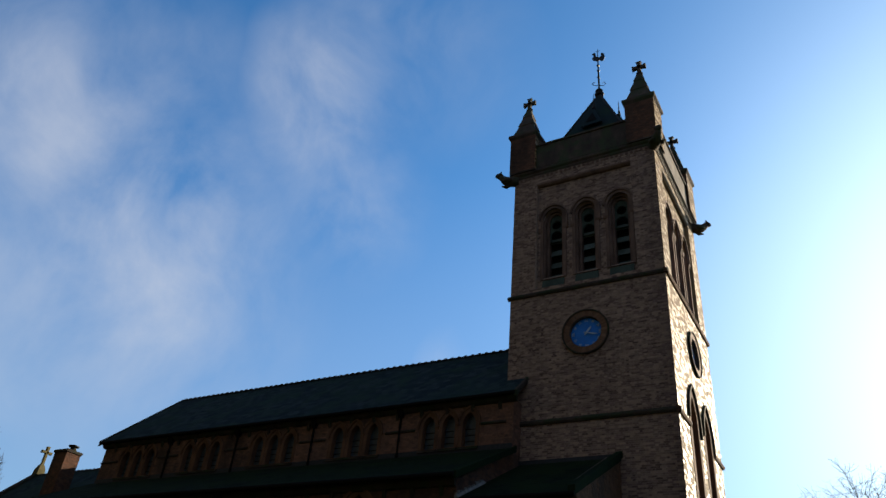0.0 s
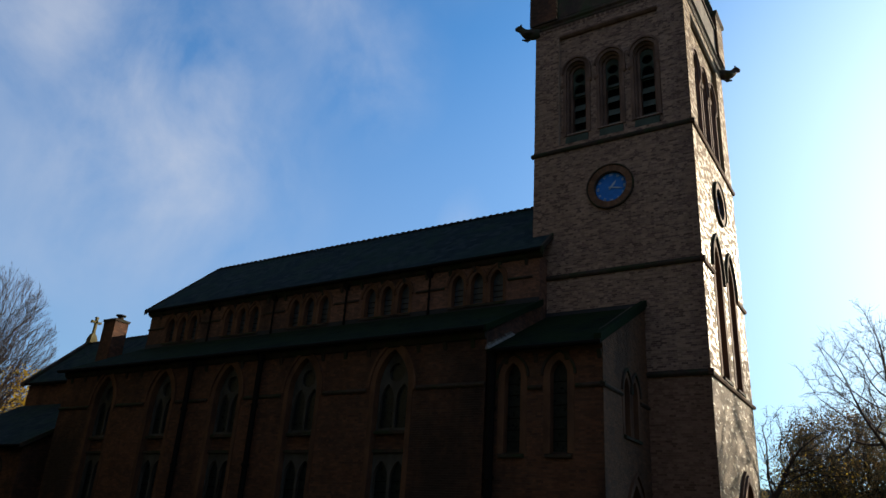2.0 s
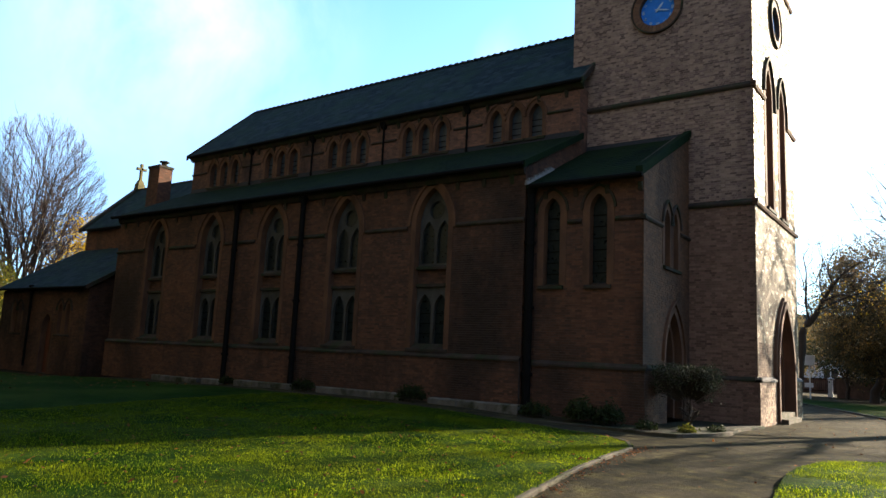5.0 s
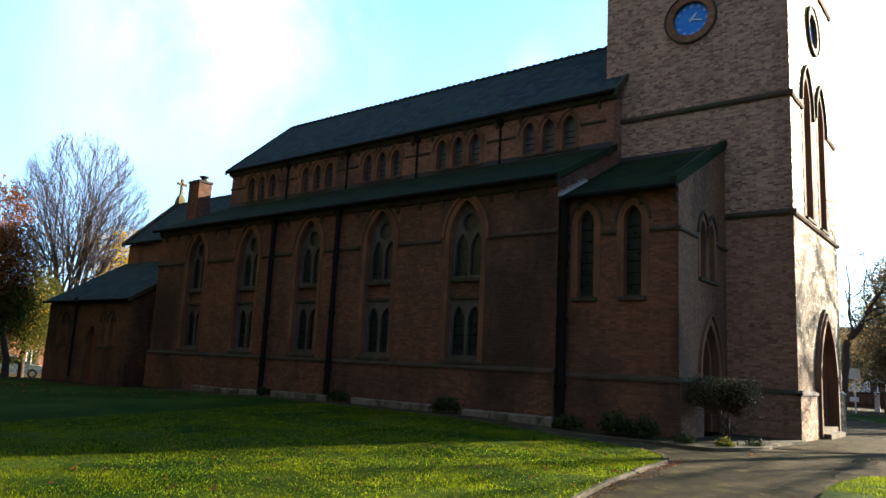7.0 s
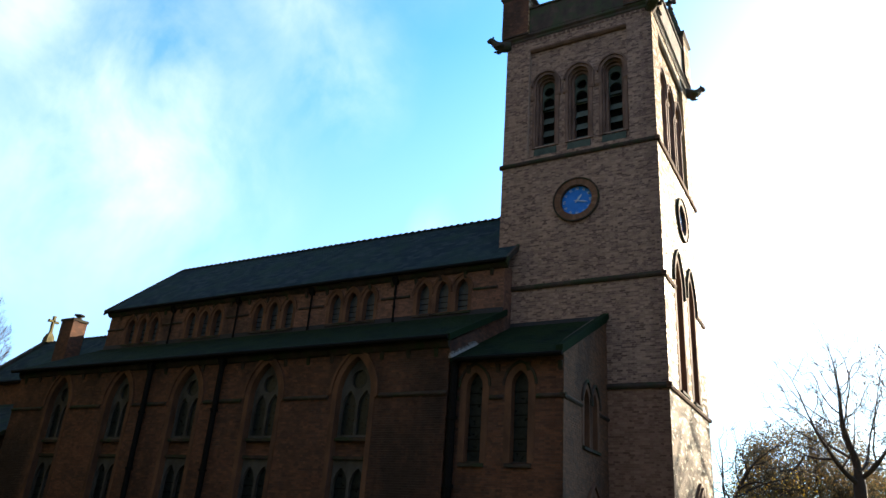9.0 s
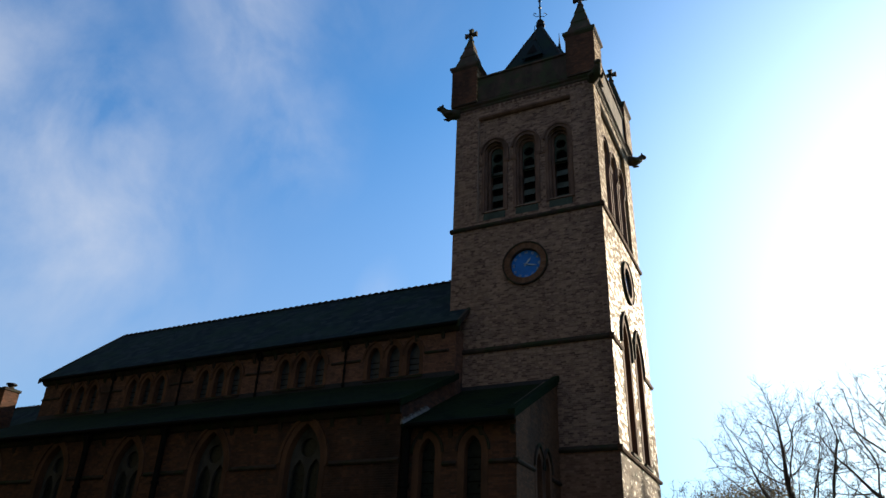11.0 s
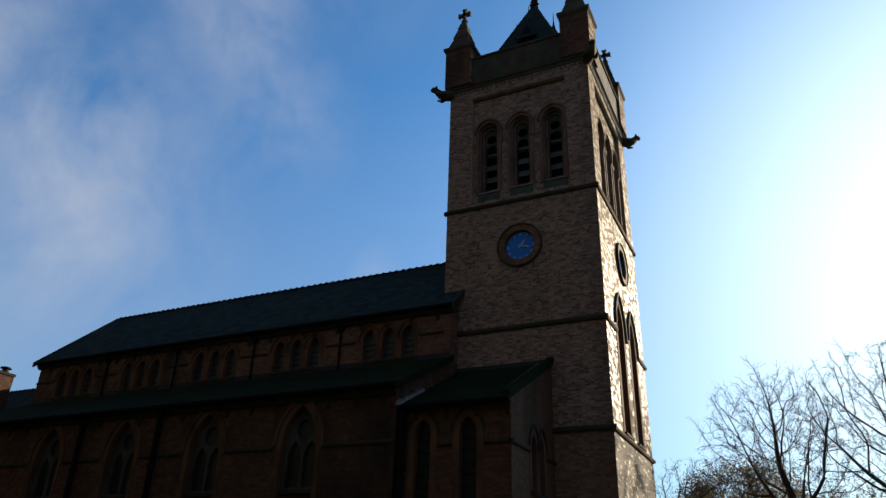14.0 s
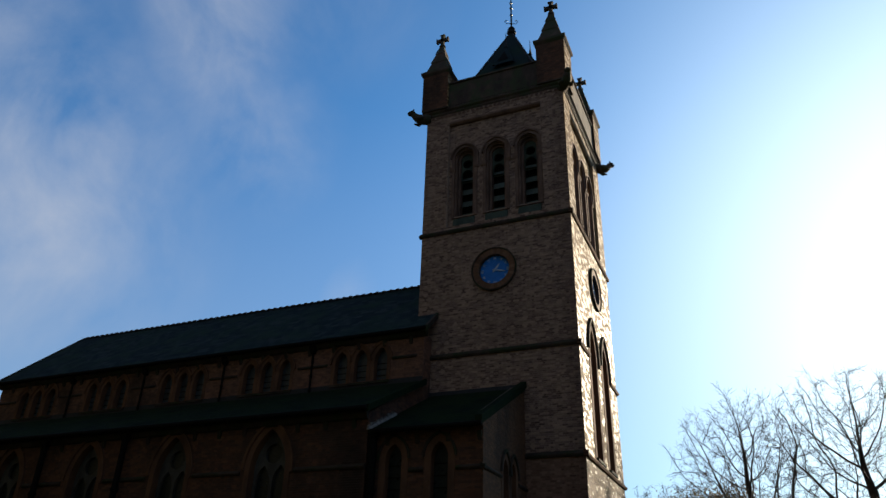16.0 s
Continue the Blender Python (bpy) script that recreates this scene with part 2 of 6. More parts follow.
def leaf_look(*tones):
    def build(n, p):
        pick = n.add("NewGeometry").outputs["Random Per Island"]
        tone = n.ramp(pick, [(i / max(1, len(tones) - 1), c) for i, c in enumerate(tones)])
        return n.mix(0.5, tone, n.ramp(n.noise(p, 0.7, 3.0), [(0.35, (0.5, 0.5, 0.5)), (0.65, (1.3, 1.3, 1.2))]), "MULTIPLY")
    return build


def speckle_look(base, spread=0.25, scale=20.0):
    def build(n, p):
        fine = n.noise(p, scale, 4.0, 0.65)
        low, top = tuple(c * (1 - spread) for c in base), tuple(c * (1 + spread) for c in base)
        return n.ramp(fine, [(0.3, low), (0.7, top)]), fine, None, 0.001
    return build


PALE_LOW = ((0.085, 0.042, 0.025), (0.115, 0.060, 0.036), (0.145, 0.080, 0.050), (0.18, 0.110, 0.068), (0.27, 0.19, 0.125))
MAT = {
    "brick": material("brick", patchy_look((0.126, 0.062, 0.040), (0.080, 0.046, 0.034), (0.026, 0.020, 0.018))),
    "upper brick": material("clerestory brick", patchy_look((0.185, 0.098, 0.068), (0.118, 0.070, 0.054), (0.036, 0.026, 0.024), (0.36, 0.5), 0.9)),
    # the upper tower brick is paler and greyer, with sun glare put into its colour
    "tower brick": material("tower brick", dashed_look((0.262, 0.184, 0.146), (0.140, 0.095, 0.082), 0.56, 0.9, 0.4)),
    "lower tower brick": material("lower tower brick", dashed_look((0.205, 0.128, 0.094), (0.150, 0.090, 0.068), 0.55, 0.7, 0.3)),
    "single brick": material("single brick", brick_look(False)),
    # weathered blotches, with warm sunlight also put into the pale bricks' colour
    "pale brick": material("weathered west-lit brick", dashed_look((0.36, 0.262, 0.145), (0.125, 0.078, 0.038), 0.03, 0.6, 3.4, 0.1, 0.3, (2.3, 2.3, 6.0), (0.56, 0.85)), 0.8, 0.0, 0.16),
    "pale single": material("weathered single brick", brick_look(False, 0.3, PALE_LOW, (0.8, 0.7), 0.5)),
    "worn brick": material("smooth worn brick", patchy_look((0.120, 0.064, 0.038), (0.086, 0.049, 0.032), (0.036, 0.026, 0.020), (0.36, 0.5), 0.7)),
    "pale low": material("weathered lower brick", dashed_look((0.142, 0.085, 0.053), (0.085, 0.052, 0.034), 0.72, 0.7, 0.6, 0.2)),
    # pale specks on brick whose dull tone has tree shade put into it
    "shade-dulled speckled brick": material("shade-dulled speckled brick", dashed_look((0.150, 0.100, 0.058), (0.40, 0.32, 0.20), 0.42, 0.5, 3.0, 0.2, 0.25, (2.8, 2.8, 6.5), (0.8, 0.5)), 0.8, 0.0, 0.20),
    "arch brick": material("arch brick", brick_look(False, 0.4, ((0.10, 0.055, 0.036), (0.13, 0.072, 0.047), (0.16, 0.09, 0.058), (0.19, 0.11, 0.072), (0.22, 0.135, 0.09)))),
    "pale mortar": material("pale mortar", speckle_look((0.27, 0.205, 0.165), 0.25, 30.0), 0.95),
    "brown mortar": material("brown mortar", speckle_look((0.17, 0.115, 0.088), 0.25, 30.0), 0.95),
    "cream mortar": material("cream mortar", speckle_look((0.25, 0.18, 0.105), 0.25, 30.0), 0.95),
    "mortar": material("mortar", mortar_look, 0.95),
    "red stone": material("red sandstone", stone_look((0.135, 0.071, 0.043), (0.068, 0.039, 0.027)), 0.9),
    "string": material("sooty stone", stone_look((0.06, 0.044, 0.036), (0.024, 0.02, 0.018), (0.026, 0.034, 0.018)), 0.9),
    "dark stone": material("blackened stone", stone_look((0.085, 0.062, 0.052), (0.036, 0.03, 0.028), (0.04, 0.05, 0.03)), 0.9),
    # lighter copy of the trim stone for the tower's sunlit sides
    "lit grey stone": material("lit grey stone", stone_look((0.20, 0.175, 0.15), (0.10, 0.09, 0.08)), 0.9),
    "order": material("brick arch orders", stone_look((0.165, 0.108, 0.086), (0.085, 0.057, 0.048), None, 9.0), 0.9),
    "tracery": material("sooty tracery stone", stone_look((0.078, 0.076, 0.070), (0.04, 0.039, 0.036)), 0.9),
    "kerb": material("kerb stone", stone_look((0.085, 0.068, 0.048), (0.04, 0.033, 0.025), (0.03, 0.03, 0.013)), 0.9),
    "slab stone": material("weathered slab", stone_look((0.15, 0.14, 0.12), (0.07, 0.066, 0.058), (0.03, 0.035, 0.018)), 0.9),
    "gold stone": material("lichened stone", stone_look((0.14, 0.118, 0.05), (0.06, 0.052, 0.028)), 0.9),
    "slate": material("slate", slate_look(True, ((0.014, 0.024, 0.030), (0.020, 0.033, 0.040), (0.030, 0.045, 0.052)), (0.022, 0.042, 0.034)), 1.0, 0.0, 0.02),
    "moss slate": material("mossy slate", slate_look(True, ((0.005, 0.010, 0.008), (0.008, 0.015, 0.011), (0.012, 0.019, 0.013)), (0.012, 0.022, 0.010), (0.36, 0.6)), 1.0, 0.0, 0.02),
    "ridge": material("ridge tile", slate_look(False, ((0.010, 0.012, 0.013), (0.016, 0.017, 0.018), (0.024, 0.023, 0.023)), (0.03, 0.04, 0.03), (0.6, 0.8)), 0.8),
    "lead": material("lead flashing", speckle_look((0.022, 0.023, 0.025), 0.3, 12.0), 0.7),
    "mortar fillet": material("pale mortar fillet", speckle_look((0.17, 0.165, 0.155), 0.5, 9.0), 0.9),
    "glass": material("leaded glass", glass_look, 0.3, 0.0, 0.25),
    "pale glass": material("dull blue-grey leaded glass", speckle_look((0.030, 0.040, 0.050), 0.35, 9.0), 0.35, 0.0, 0.3),
    "clear glass": material("dark window glass", speckle_look((0.02, 0.025, 0.03), 0.2, 3.0), 0.08, 0.0, 0.5),
    "iron": material("black iron", speckle_look((0.007, 0.007, 0.007), 0.4), 0.8, 0.0, 0.03),
    "louvre": material("green louvre", stone_look((0.058, 0.078, 0.064), (0.028, 0.040, 0.034)), 0.8),
    "slat": material("weathered louvre slat", stone_look((0.115, 0.145, 0.13), (0.06, 0.078, 0.07)), 0.8),
    # near-black sheet colour that stands in for unlit space
    "dark": material("painted interior dark", speckle_look((0.006, 0.006, 0.006), 0.2), 0.95),
    "door": material("brown door", wood_look((0.16, 0.055, 0.03), (0.085, 0.03, 0.018)), 0.6),
    "dial": material("blue dial", speckle_look((0.02, 0.15, 0.52), 0.12, 6.0), 0.45),
    "gilt": material("pale gilt", speckle_look((0.30, 0.42, 0.56), 0.15), 0.5),
    "copper": material("vane metal", speckle_look((0.03, 0.032, 0.034), 0.4), 0.5, 0.6),
    "ground": material("grass", grass_look, 0.95, 0.0, 0.02),
    "blade": material("grass blade", blade_look, 0.8, 0.0, 0.05, 0.72),
    "asphalt": material("asphalt", asphalt_look, 0.95, 0.0, 0.02),
    "soil": material("soil", stone_look((0.022, 0.017, 0.012), (0.010, 0.008, 0.006), (0.018, 0.028, 0.008)), 0.95),
    "bark": material("bark", bark_look((0.06, 0.047, 0.036), (0.022, 0.018, 0.015)), 0.9),
    "grey bark": material("grey bark", bark_look((0.06, 0.045, 0.038), (0.022, 0.017, 0.015)), 0.9),
    "yellow leaf": material("yellow leaf", leaf_look((0.30, 0.16, 0.012), (0.42, 0.27, 0.02), (0.5, 0.36, 0.04)), 0.7, 0.0, 0.1, 0.5),
    "rust leaf": material("rust leaf", leaf_look((0.05, 0.02, 0.01), (0.12, 0.042, 0.014), (0.22, 0.08, 0.02)), 0.7, 0.0, 0.1, 0.4),
    "brown leaf": material("brown leaf", leaf_look((0.07, 0.05, 0.024), (0.14, 0.092, 0.04), (0.24, 0.15, 0.05)), 0.7, 0.0, 0.1, 0.5),
    "green leaf": material("green leaf", leaf_look((0.02, 0.035, 0.008), (0.045, 0.07, 0.014), (0.09, 0.11, 0.02)), 0.7, 0.0, 0.1, 0.5),
    "olive leaf": material("olive leaf", leaf_look((0.028, 0.036, 0.009), (0.065, 0.074, 0.014), (0.14, 0.13, 0.024)), 0.7, 0.0, 0.1, 0.5),
    "dark leaf": material("dark leaf", leaf_look((0.008, 0.014, 0.004), (0.018, 0.03, 0.008), (0.035, 0.045, 0.014)), 0.6, 0.0, 0.1, 0.2),
    "hedge leaf": material("dull leaf", leaf_look((0.045, 0.044, 0.026), (0.09, 0.08, 0.046), (0.15, 0.12, 0.064)), 0.8, 0.0, 0.1, 0.45),
    "shrub leaf": material("dull dark leaf", leaf_look((0.03, 0.031, 0.018), (0.06, 0.055, 0.034), (0.095, 0.08, 0.048)), 0.8),
    "white paint": material("white paint", speckle_look((0.5, 0.52, 0.54), 0.12, 4.0), 0.7),
    "render": material("pale render", speckle_look((0.40, 0.42, 0.46), 0.1, 2.0), 0.9),
    "house brick": material("house brick", stone_look((0.19, 0.09, 0.055), (0.13, 0.06, 0.04)), 0.9),
    "car paint": material("silver blue paint", speckle_look((0.42, 0.50, 0.58), 0.05, 3.0), 0.3, 0.1, 0.5),
    "rubber": material("rubber", speckle_look((0.02, 0.02, 0.02), 0.2), 0.8),
    "alloy": material("alloy", speckle_look((0.45, 0.46, 0.47), 0.1), 0.35, 0.8),
    "lamp glass": material("lamp glass", speckle_look((0.7, 0.7, 0.68), 0.05), 0.3),
}

# ---- building blocks ----


class Geo:
    """Vertices and faces, gathered piece by piece."""

    def __init__(self):
        self.v, self.f = [], []

    def add(self, verts, faces):
        k = len(self.v)
        self.v.extend(tuple(p) for p in verts)
        self.f.extend(tuple(i + k for i in face) for face in faces)
        return self

    def box(self, x0, x1, y0, y1, z0, z1):
        return self.add([(x, y, z) for z in (z0, z1) for x, y in ((x0, y0), (x1, y0), (x1, y1), (x0, y1))],
                        [(0, 3, 2, 1), (4, 5, 6, 7), (0, 1, 5, 4), (1, 2, 6, 5), (2, 3, 7, 6), (3, 0, 4, 7)])

    def wedge(self, at, u0, u1, profile):
        """A bar along u with a profile of (w, v) points."""
        n = len(profile)
        verts = [at(u, v, w) for u in (u0, u1) for w, v in profile]
        return self.add(verts, [tuple(range(n))[::-1], tuple(range(n, 2 * n))] + [(i, (i + 1) % n, n + (i + 1) % n, n + i) for i in range(n)])

    def loft(self, rings, caps=True, closed=True):
        n, verts, faces = len(rings[0]), [p for ring in rings for p in ring], []
        for r in range(len(rings) - 1):
            for i in range(n if closed else n - 1):
                a, b = r * n + i, r * n + (i + 1) % n
                faces.append((a, b, b + n, a + n))
        if caps:
            faces += [tuple(range(n))[::-1], tuple(range((len(rings) - 1) * n, len(rings) * n))]
        return self.add(verts, faces)

    def tube(self, points, radii, sides=6, caps=False):
        rings, points = [], [Vector(p) for p in points]
        for i, p in enumerate(points):
            ahead = (points[min(i + 1, len(points) - 1)] - points[max(i - 1, 0)]).normalized()
            side = ahead.cross((0, 0, 1) if abs(ahead.z) < 0.9 else (1, 0, 0)).normalized()
            up = side.cross(ahead)
            r = radii[i] if isinstance(radii, (list, tuple)) else radii
            rings.append([p + r * (math.cos(a) * side + math.sin(a) * up) for a in (math.tau * k / sides for k in range(sides))])
        return self.loft(rings, caps)

    def turned(self, centre, profile, sides=16):
        """A shape turned about the upright through centre, from (radius, height) points."""
        x, y, z = centre
        return self.loft([[(x + r * math.cos(math.tau * k / sides), y + r * math.sin(math.tau * k / sides), z + h) for k in range(sides)] for r, h in profile])

    def plate(self, at, outer, holes, w0, w1):
        """A slab in a wall's own plane with openings through it."""
        loops = [list(outer)] + [list(h) for h in holes]
        flat = [p for loop in loops for p in loop]
        tris = fill_loops(loops)
        k = len(flat)
        verts = [at(u, v, w0) for u, v in flat] + [at(u, v, w1) for u, v in flat]
        faces = [tuple(t) for t in tris] + [tuple(i + k for i in t) for t in tris]
        base = 0
        for loop in loops:
            m = len(loop)
            faces += [(base + i, base + (i + 1) % m, k + base + (i + 1) % m, k + base + i) for i in range(m)]
            base += m
        return self.add(verts, faces)

    def band(self, at, outer, inner, w0, w1, closed=True):
        """A ring between two outlines of equal length, from depth w0 to w1."""
        n = len(outer)
        verts = [at(u, v, w) for w in (w0, w1) for line in (outer, inner) for u, v in line]
        faces = []
        for i in range(n if closed else n - 1):
            j = (i + 1) % n
            faces += [(i, j, n + j, n + i), (2 * n + i, 3 * n + i, 3 * n + j, 2 * n + j), (i, 2 * n + i, 2 * n + j, j), (n + i, n + j, 3 * n + j, 3 * n + i)]
        if not closed:
            faces += [(0, n, 3 * n, 2 * n), (n - 1, 3 * n - 1, 4 * n - 1, 2 * n - 1)]
        return self.add(verts, faces)


def fill_loops(loops):
    from mathutils.geometry import tessellate_polygon
    return tessellate_polygon([[Vector((u, v, 0)) for u, v in loop] for loop in loops])


def part(name, geo, mat, parent=None, label="", smooth=False, fix=True):
    """Links a Geo, or a mesh, as one object, under a thing or a part."""
    mesh = geo
    if isinstance(geo, Geo):
        mesh = bpy.data.meshes.new(name)
        mesh.from_pydata(geo.v, [], geo.f)
        if fix and len(geo.f) < 20000:
            bm = bmesh.new()
            bm.from_mesh(mesh)
            bmesh.ops.recalc_face_normals(bm, faces=bm.faces)
            bm.to_mesh(mesh)
            bm.free()
        if smooth:
            mesh.polygons.foreach_set("use_smooth", [True] * len(mesh.polygons))
        mesh.materials.append(MAT[mat])
    ob = new(name, mesh)
    if parent is not None:
        ob.parent = parent
        where = parent.location if parent.parent is None else Vector((0, 0, 0))
        ob.matrix_parent_inverse = Matrix.Translation(-where)
    return tagged(ob, label)


def thing(name, at, label, category, group="", kind=""):
    ob = new(name)
    ob.location = at
    return tagged(ob, label, category, group, kind)


# a wall's own plane: u along it, v up, w into it
def south(y0):
    return lambda u, v, w: (u, y0 + w, v)


def west(x0):
    return lambda u, v, w: (x0 - w, u, v)


def arch(c, half, sill, spring, top, grow=0.0, n=9):
    """The outline of a pointed (or, where the rise is half the width, round) opening, widened by grow all round but at the sill."""
    rise = top - spring
    radius = (half * half + rise * rise) / (2 * half)
    reach = radius + grow
    inset = radius - half                       # how far the arcs' centres lie past the middle
    a = half + grow
    up = math.sqrt(max(reach * reach - inset * inset, 1e-6))
    end = math.atan2(up, inset) if inset > 1e-6 else math.pi / 2
    if inset < 0:
        end = math.atan2(up, inset)
    right = [(c - inset + reach * math.cos(end * k / n), spring + reach * math.sin(end * k / n)) for k in range(n + 1)]
    left = [(2 * c - u, v) for u, v in right[:-1]][::-1]
    return [(c - a, sill - grow * 0), (c + a, sill - grow * 0)] + right + left


def disc(c, v, r, n=28):
    return [(c + r * math.cos(math.tau * k / n), v + r * math.sin(math.tau * k / n)) for k in range(n)]


def spans(v, loops):
    """The stretches of the line at height v that lie inside the first loop and outside the others."""
    cuts = []
    for loop in loops:
        for (u0, v0), (u1, v1) in zip(loop, loop[1:] + loop[:1]):
            if (v0 > v) != (v1 > v):
                cuts.append(u0 + (v - v0) / (v1 - v0) * (u1 - u0))
    cuts.sort()
    return list(zip(cuts[::2], cuts[1::2]))


def bricks(at, outer, holes, course=0.069, long=0.208, joint=0.010, proud=(0.004, 0.011), seed=1, keep=None, tilt=0.002):
    """Brickwork as one Geo; bricks for which keep(u, v) holds are given back one by one instead."""
    rng = random.Random(seed)
    geo, single = Geo(), []
    low, top = min(v for _, v in outer), max(v for _, v in outer)
    rows = int((top - low) / course)
    for r in range(rows + 1):
        v0 = low + r * course + joint
        v1 = min(v0 + course - joint, top)
        if v1 - v0 < 0.02:
            continue
        for a, b in spans((v0 + v1) / 2, [outer, *holes]):
            u, k = a - (0.0 if r % 2 else long * 0.75), 0
            while u < b - 0.02:
                step = long if k % 2 == 0 else long / 2
                u0, u1 = max(u, a), min(u + step, b)
                u, k = u + step, k + 1
                if u1 - u0 < 0.035:
                    continue
                p = rng.uniform(*proud) if rng.random() > 0.05 else 0.002
                q = max(0.0015, p + rng.uniform(-tilt, tilt))
                s = u1 - joint
                front = [(u0, v0, -p), (s, v0, -q), (s, v1, -q), (u0, v1, -p)]
                e = 0.006
                mid = [(u0 - e, v0 - e, 0.012), (s + e, v0 - e, 0.012), (s + e, v1 + e, 0.012), (u0 - e, v1 + e, 0.012)]
                verts = [at(*x) for x in front + mid]
                faces = [(0, 1, 2, 3), (0, 4, 5, 1), (1, 5, 6, 2), (2, 6, 7, 3), (3, 7, 4, 0)]
                if keep and keep(u0, v0):
                    single.append((verts, faces))
                else:
                    geo.add(verts, faces)
    return geo, single


def notch(u0, u1, v0, v1, door):
    """A wall's outline with a doorway cut up into its foot."""
    a, b = door[0][0], door[1][0]
    return [(u0, v0), (a, v0)] + door[2:][::-1] + [(b, v0), (u1, v0), (u1, v1), (u0, v1)]


def lay(parent, at, outer, holes, mat="brick", seed=1, depth=0.45, label="", keep=None, one="single brick", proud=(0.004, 0.011), tilt=0.002, core="mortar", joint=0.010):
    """A wall with openings: a mortar core and the brickwork on its face."""
    wall = part("wall", Geo().plate(at, outer, holes, 0.0, depth), core, parent, label)
    geo, single = bricks(at, outer, holes, joint=joint, seed=seed, keep=keep, proud=proud, tilt=tilt)
    tagged(part("brickwork", geo, mat, wall, fix=False), kind="stuff")
    if single:
        LATER.append((wall, single, one))
    return wall


LATER = []


def string_course(parent, at, u0, u1, v, out=0.10, tall=0.20, mat="string", name="string_course"):
    """A moulded band with a weathered top."""
    return part(name, Geo().wedge(at, u0, u1, [(0.05, v), (-out * 0.6, v), (-out, v + tall * 0.3), (-out, v + tall * 0.5), (0.0, v + tall), (0.05, v + tall)]), mat, parent)


def lancet(parent, at, c, half, sill, spring, top, ring=0.16, mat="red stone", deep=0.28, pane="glass", hood=True, sill_mat="string", bars=5, hood_mat="string"):
    """A pointed light: dressed surround, hood mould, leaded pane with bars, sloping sill."""
    hole, out = arch(c, half, sill, spring, top, -0.012), arch(c, half, sill, spring, top, ring)
    win = part("window", Geo().band(at, out, hole, -0.02, deep), mat, parent)
    part("pane", Geo().plate(at, arch(c, half + 0.02, sill - 0.02, spring, top + 0.02), [], deep - 0.05, deep), pane, win)
    if bars:
        for k in range(1, bars):
            v = sill + (spring - sill) * k / (bars - 0.5)
            part("saddle_bar", Geo().wedge(at, c - half, c + half, [(deep - 0.075, v), (deep - 0.05, v), (deep - 0.05, v + 0.02), (deep - 0.075, v + 0.02)]), "iron", win)
    part("sill", Geo().wedge(at, c - half - 0.12, c + half + 0.12, [(deep, sill + 0.08), (-0.09, sill - 0.04), (-0.09, sill - 0.12), (deep, sill - 0.12)]), sill_mat, win)
    if hood:
        rim = arch(c, half, spring, spring, top, ring)[2:], arch(c, half, spring, spring, top, ring + 0.07)[2:]
        part("hood_mould", Geo().band(at, rim[1], rim[0], -0.075, 0.02, closed=False), hood_mat, win)
    return win


def slates(at_ridge, at_eave, x0, x1, rows, wide, tilt=0.006, seed=3):
    """Overlapping slates on a slope that runs along x; at_ridge and at_eave are (y, z)."""
    rng = random.Random(seed)
    (ya, za), (yb, zb) = at_ridge, at_eave
    down = Vector((0, yb - ya, zb - za))
    long = down.length / rows
    d = down.normalized()
    up = Vector((0, d.z, -d.y))
    if up.z < 0:
        up = -up
    geo = Geo()
    for r in range(rows):
        x = x0 - (wide / 2 if r % 2 else 0)
        while x < x1 - 0.01:
            a, b = max(x, x0), min(x + wide, x1)
            x += wide
            if b - a < 0.04:
                continue
            lift = tilt + rng.uniform(0, 0.004)
            head = Vector((0, ya, za)) + d * (long * r - 0.02)
            foot = Vector((0, ya, za)) + d * (long * (r + 1) + 0.03 + rng.uniform(-0.006, 0.006))
            pts = []
            for q, h in ((head, 0.002), (foot, lift)):
                for xx in (a + 0.004, b - 0.004):
                    pts.append(Vector((xx, q.y, q.z)) + up * h)
            low = [p - up * 0.009 for p in pts[2:]]
            geo.add(pts + low, [(0, 1, 3, 2), (2, 3, 5, 4), (0, 2, 4), (1, 5, 3)])
    return geo


def slab_roof(ridge, eave, x0, x1, thick=0.10):
    (ya, za), (yb, zb) = ridge, eave
    return Geo().loft([[(x, ya, za), (x, yb, zb), (x, yb, zb - thick), (x, ya, za - thick)] for x in (x0, x1)])


def pipe(parent, x, y, z0, z1, r=0.055, name="downpipe"):
    ob = part(name, Geo().tube([(x, y, z0), (x, y, z1)], r, 10, True), "iron", parent)
    head = Geo().loft([[(x + sx * s, y + sy * s, z) for sx, sy in ((-1, -1), (1, -1), (1, 1), (-1, 1))] for z, s in ((z1 - 0.05, 0.07), (z1 + 0.15, 0.13), (z1 + 0.25, 0.13))])
    part("hopper", head, "iron", ob)
    for k in range(3):
        z = z0 + (z1 - z0) * (k + 0.6) / 3.4
        part("collar", Geo().tube([(x, y, z), (x, y, z + 0.09)], r * 1.35, 10, True), "iron", ob)
    return ob


def rect(u0, u1, v0, v1):
    return [(u0, v0), (u1, v0), (u1, v1), (u0, v1)]

# ---- ground ----


def ease(a, b, x):
    t = min(1.0, max(0.0, (x - a) / (b - a)))
    return t * t * (3 - 2 * t)


def ground_z(x, y):
    """The lie of the land: level at the tower, a little lower where one stands, rising to the long wall."""
    z = -0.16 * ease(-6, -24, y)
    z += (0.22 * ease(-1.0, -8.0, x) - 0.12 * ease(-13, -22, x) - 0.3 * ease(-22, -31, x) - 0.46 * ease(-38, -49, x)) * ease(-17, -6.5, y) * ease(60, 10, y)
    return z


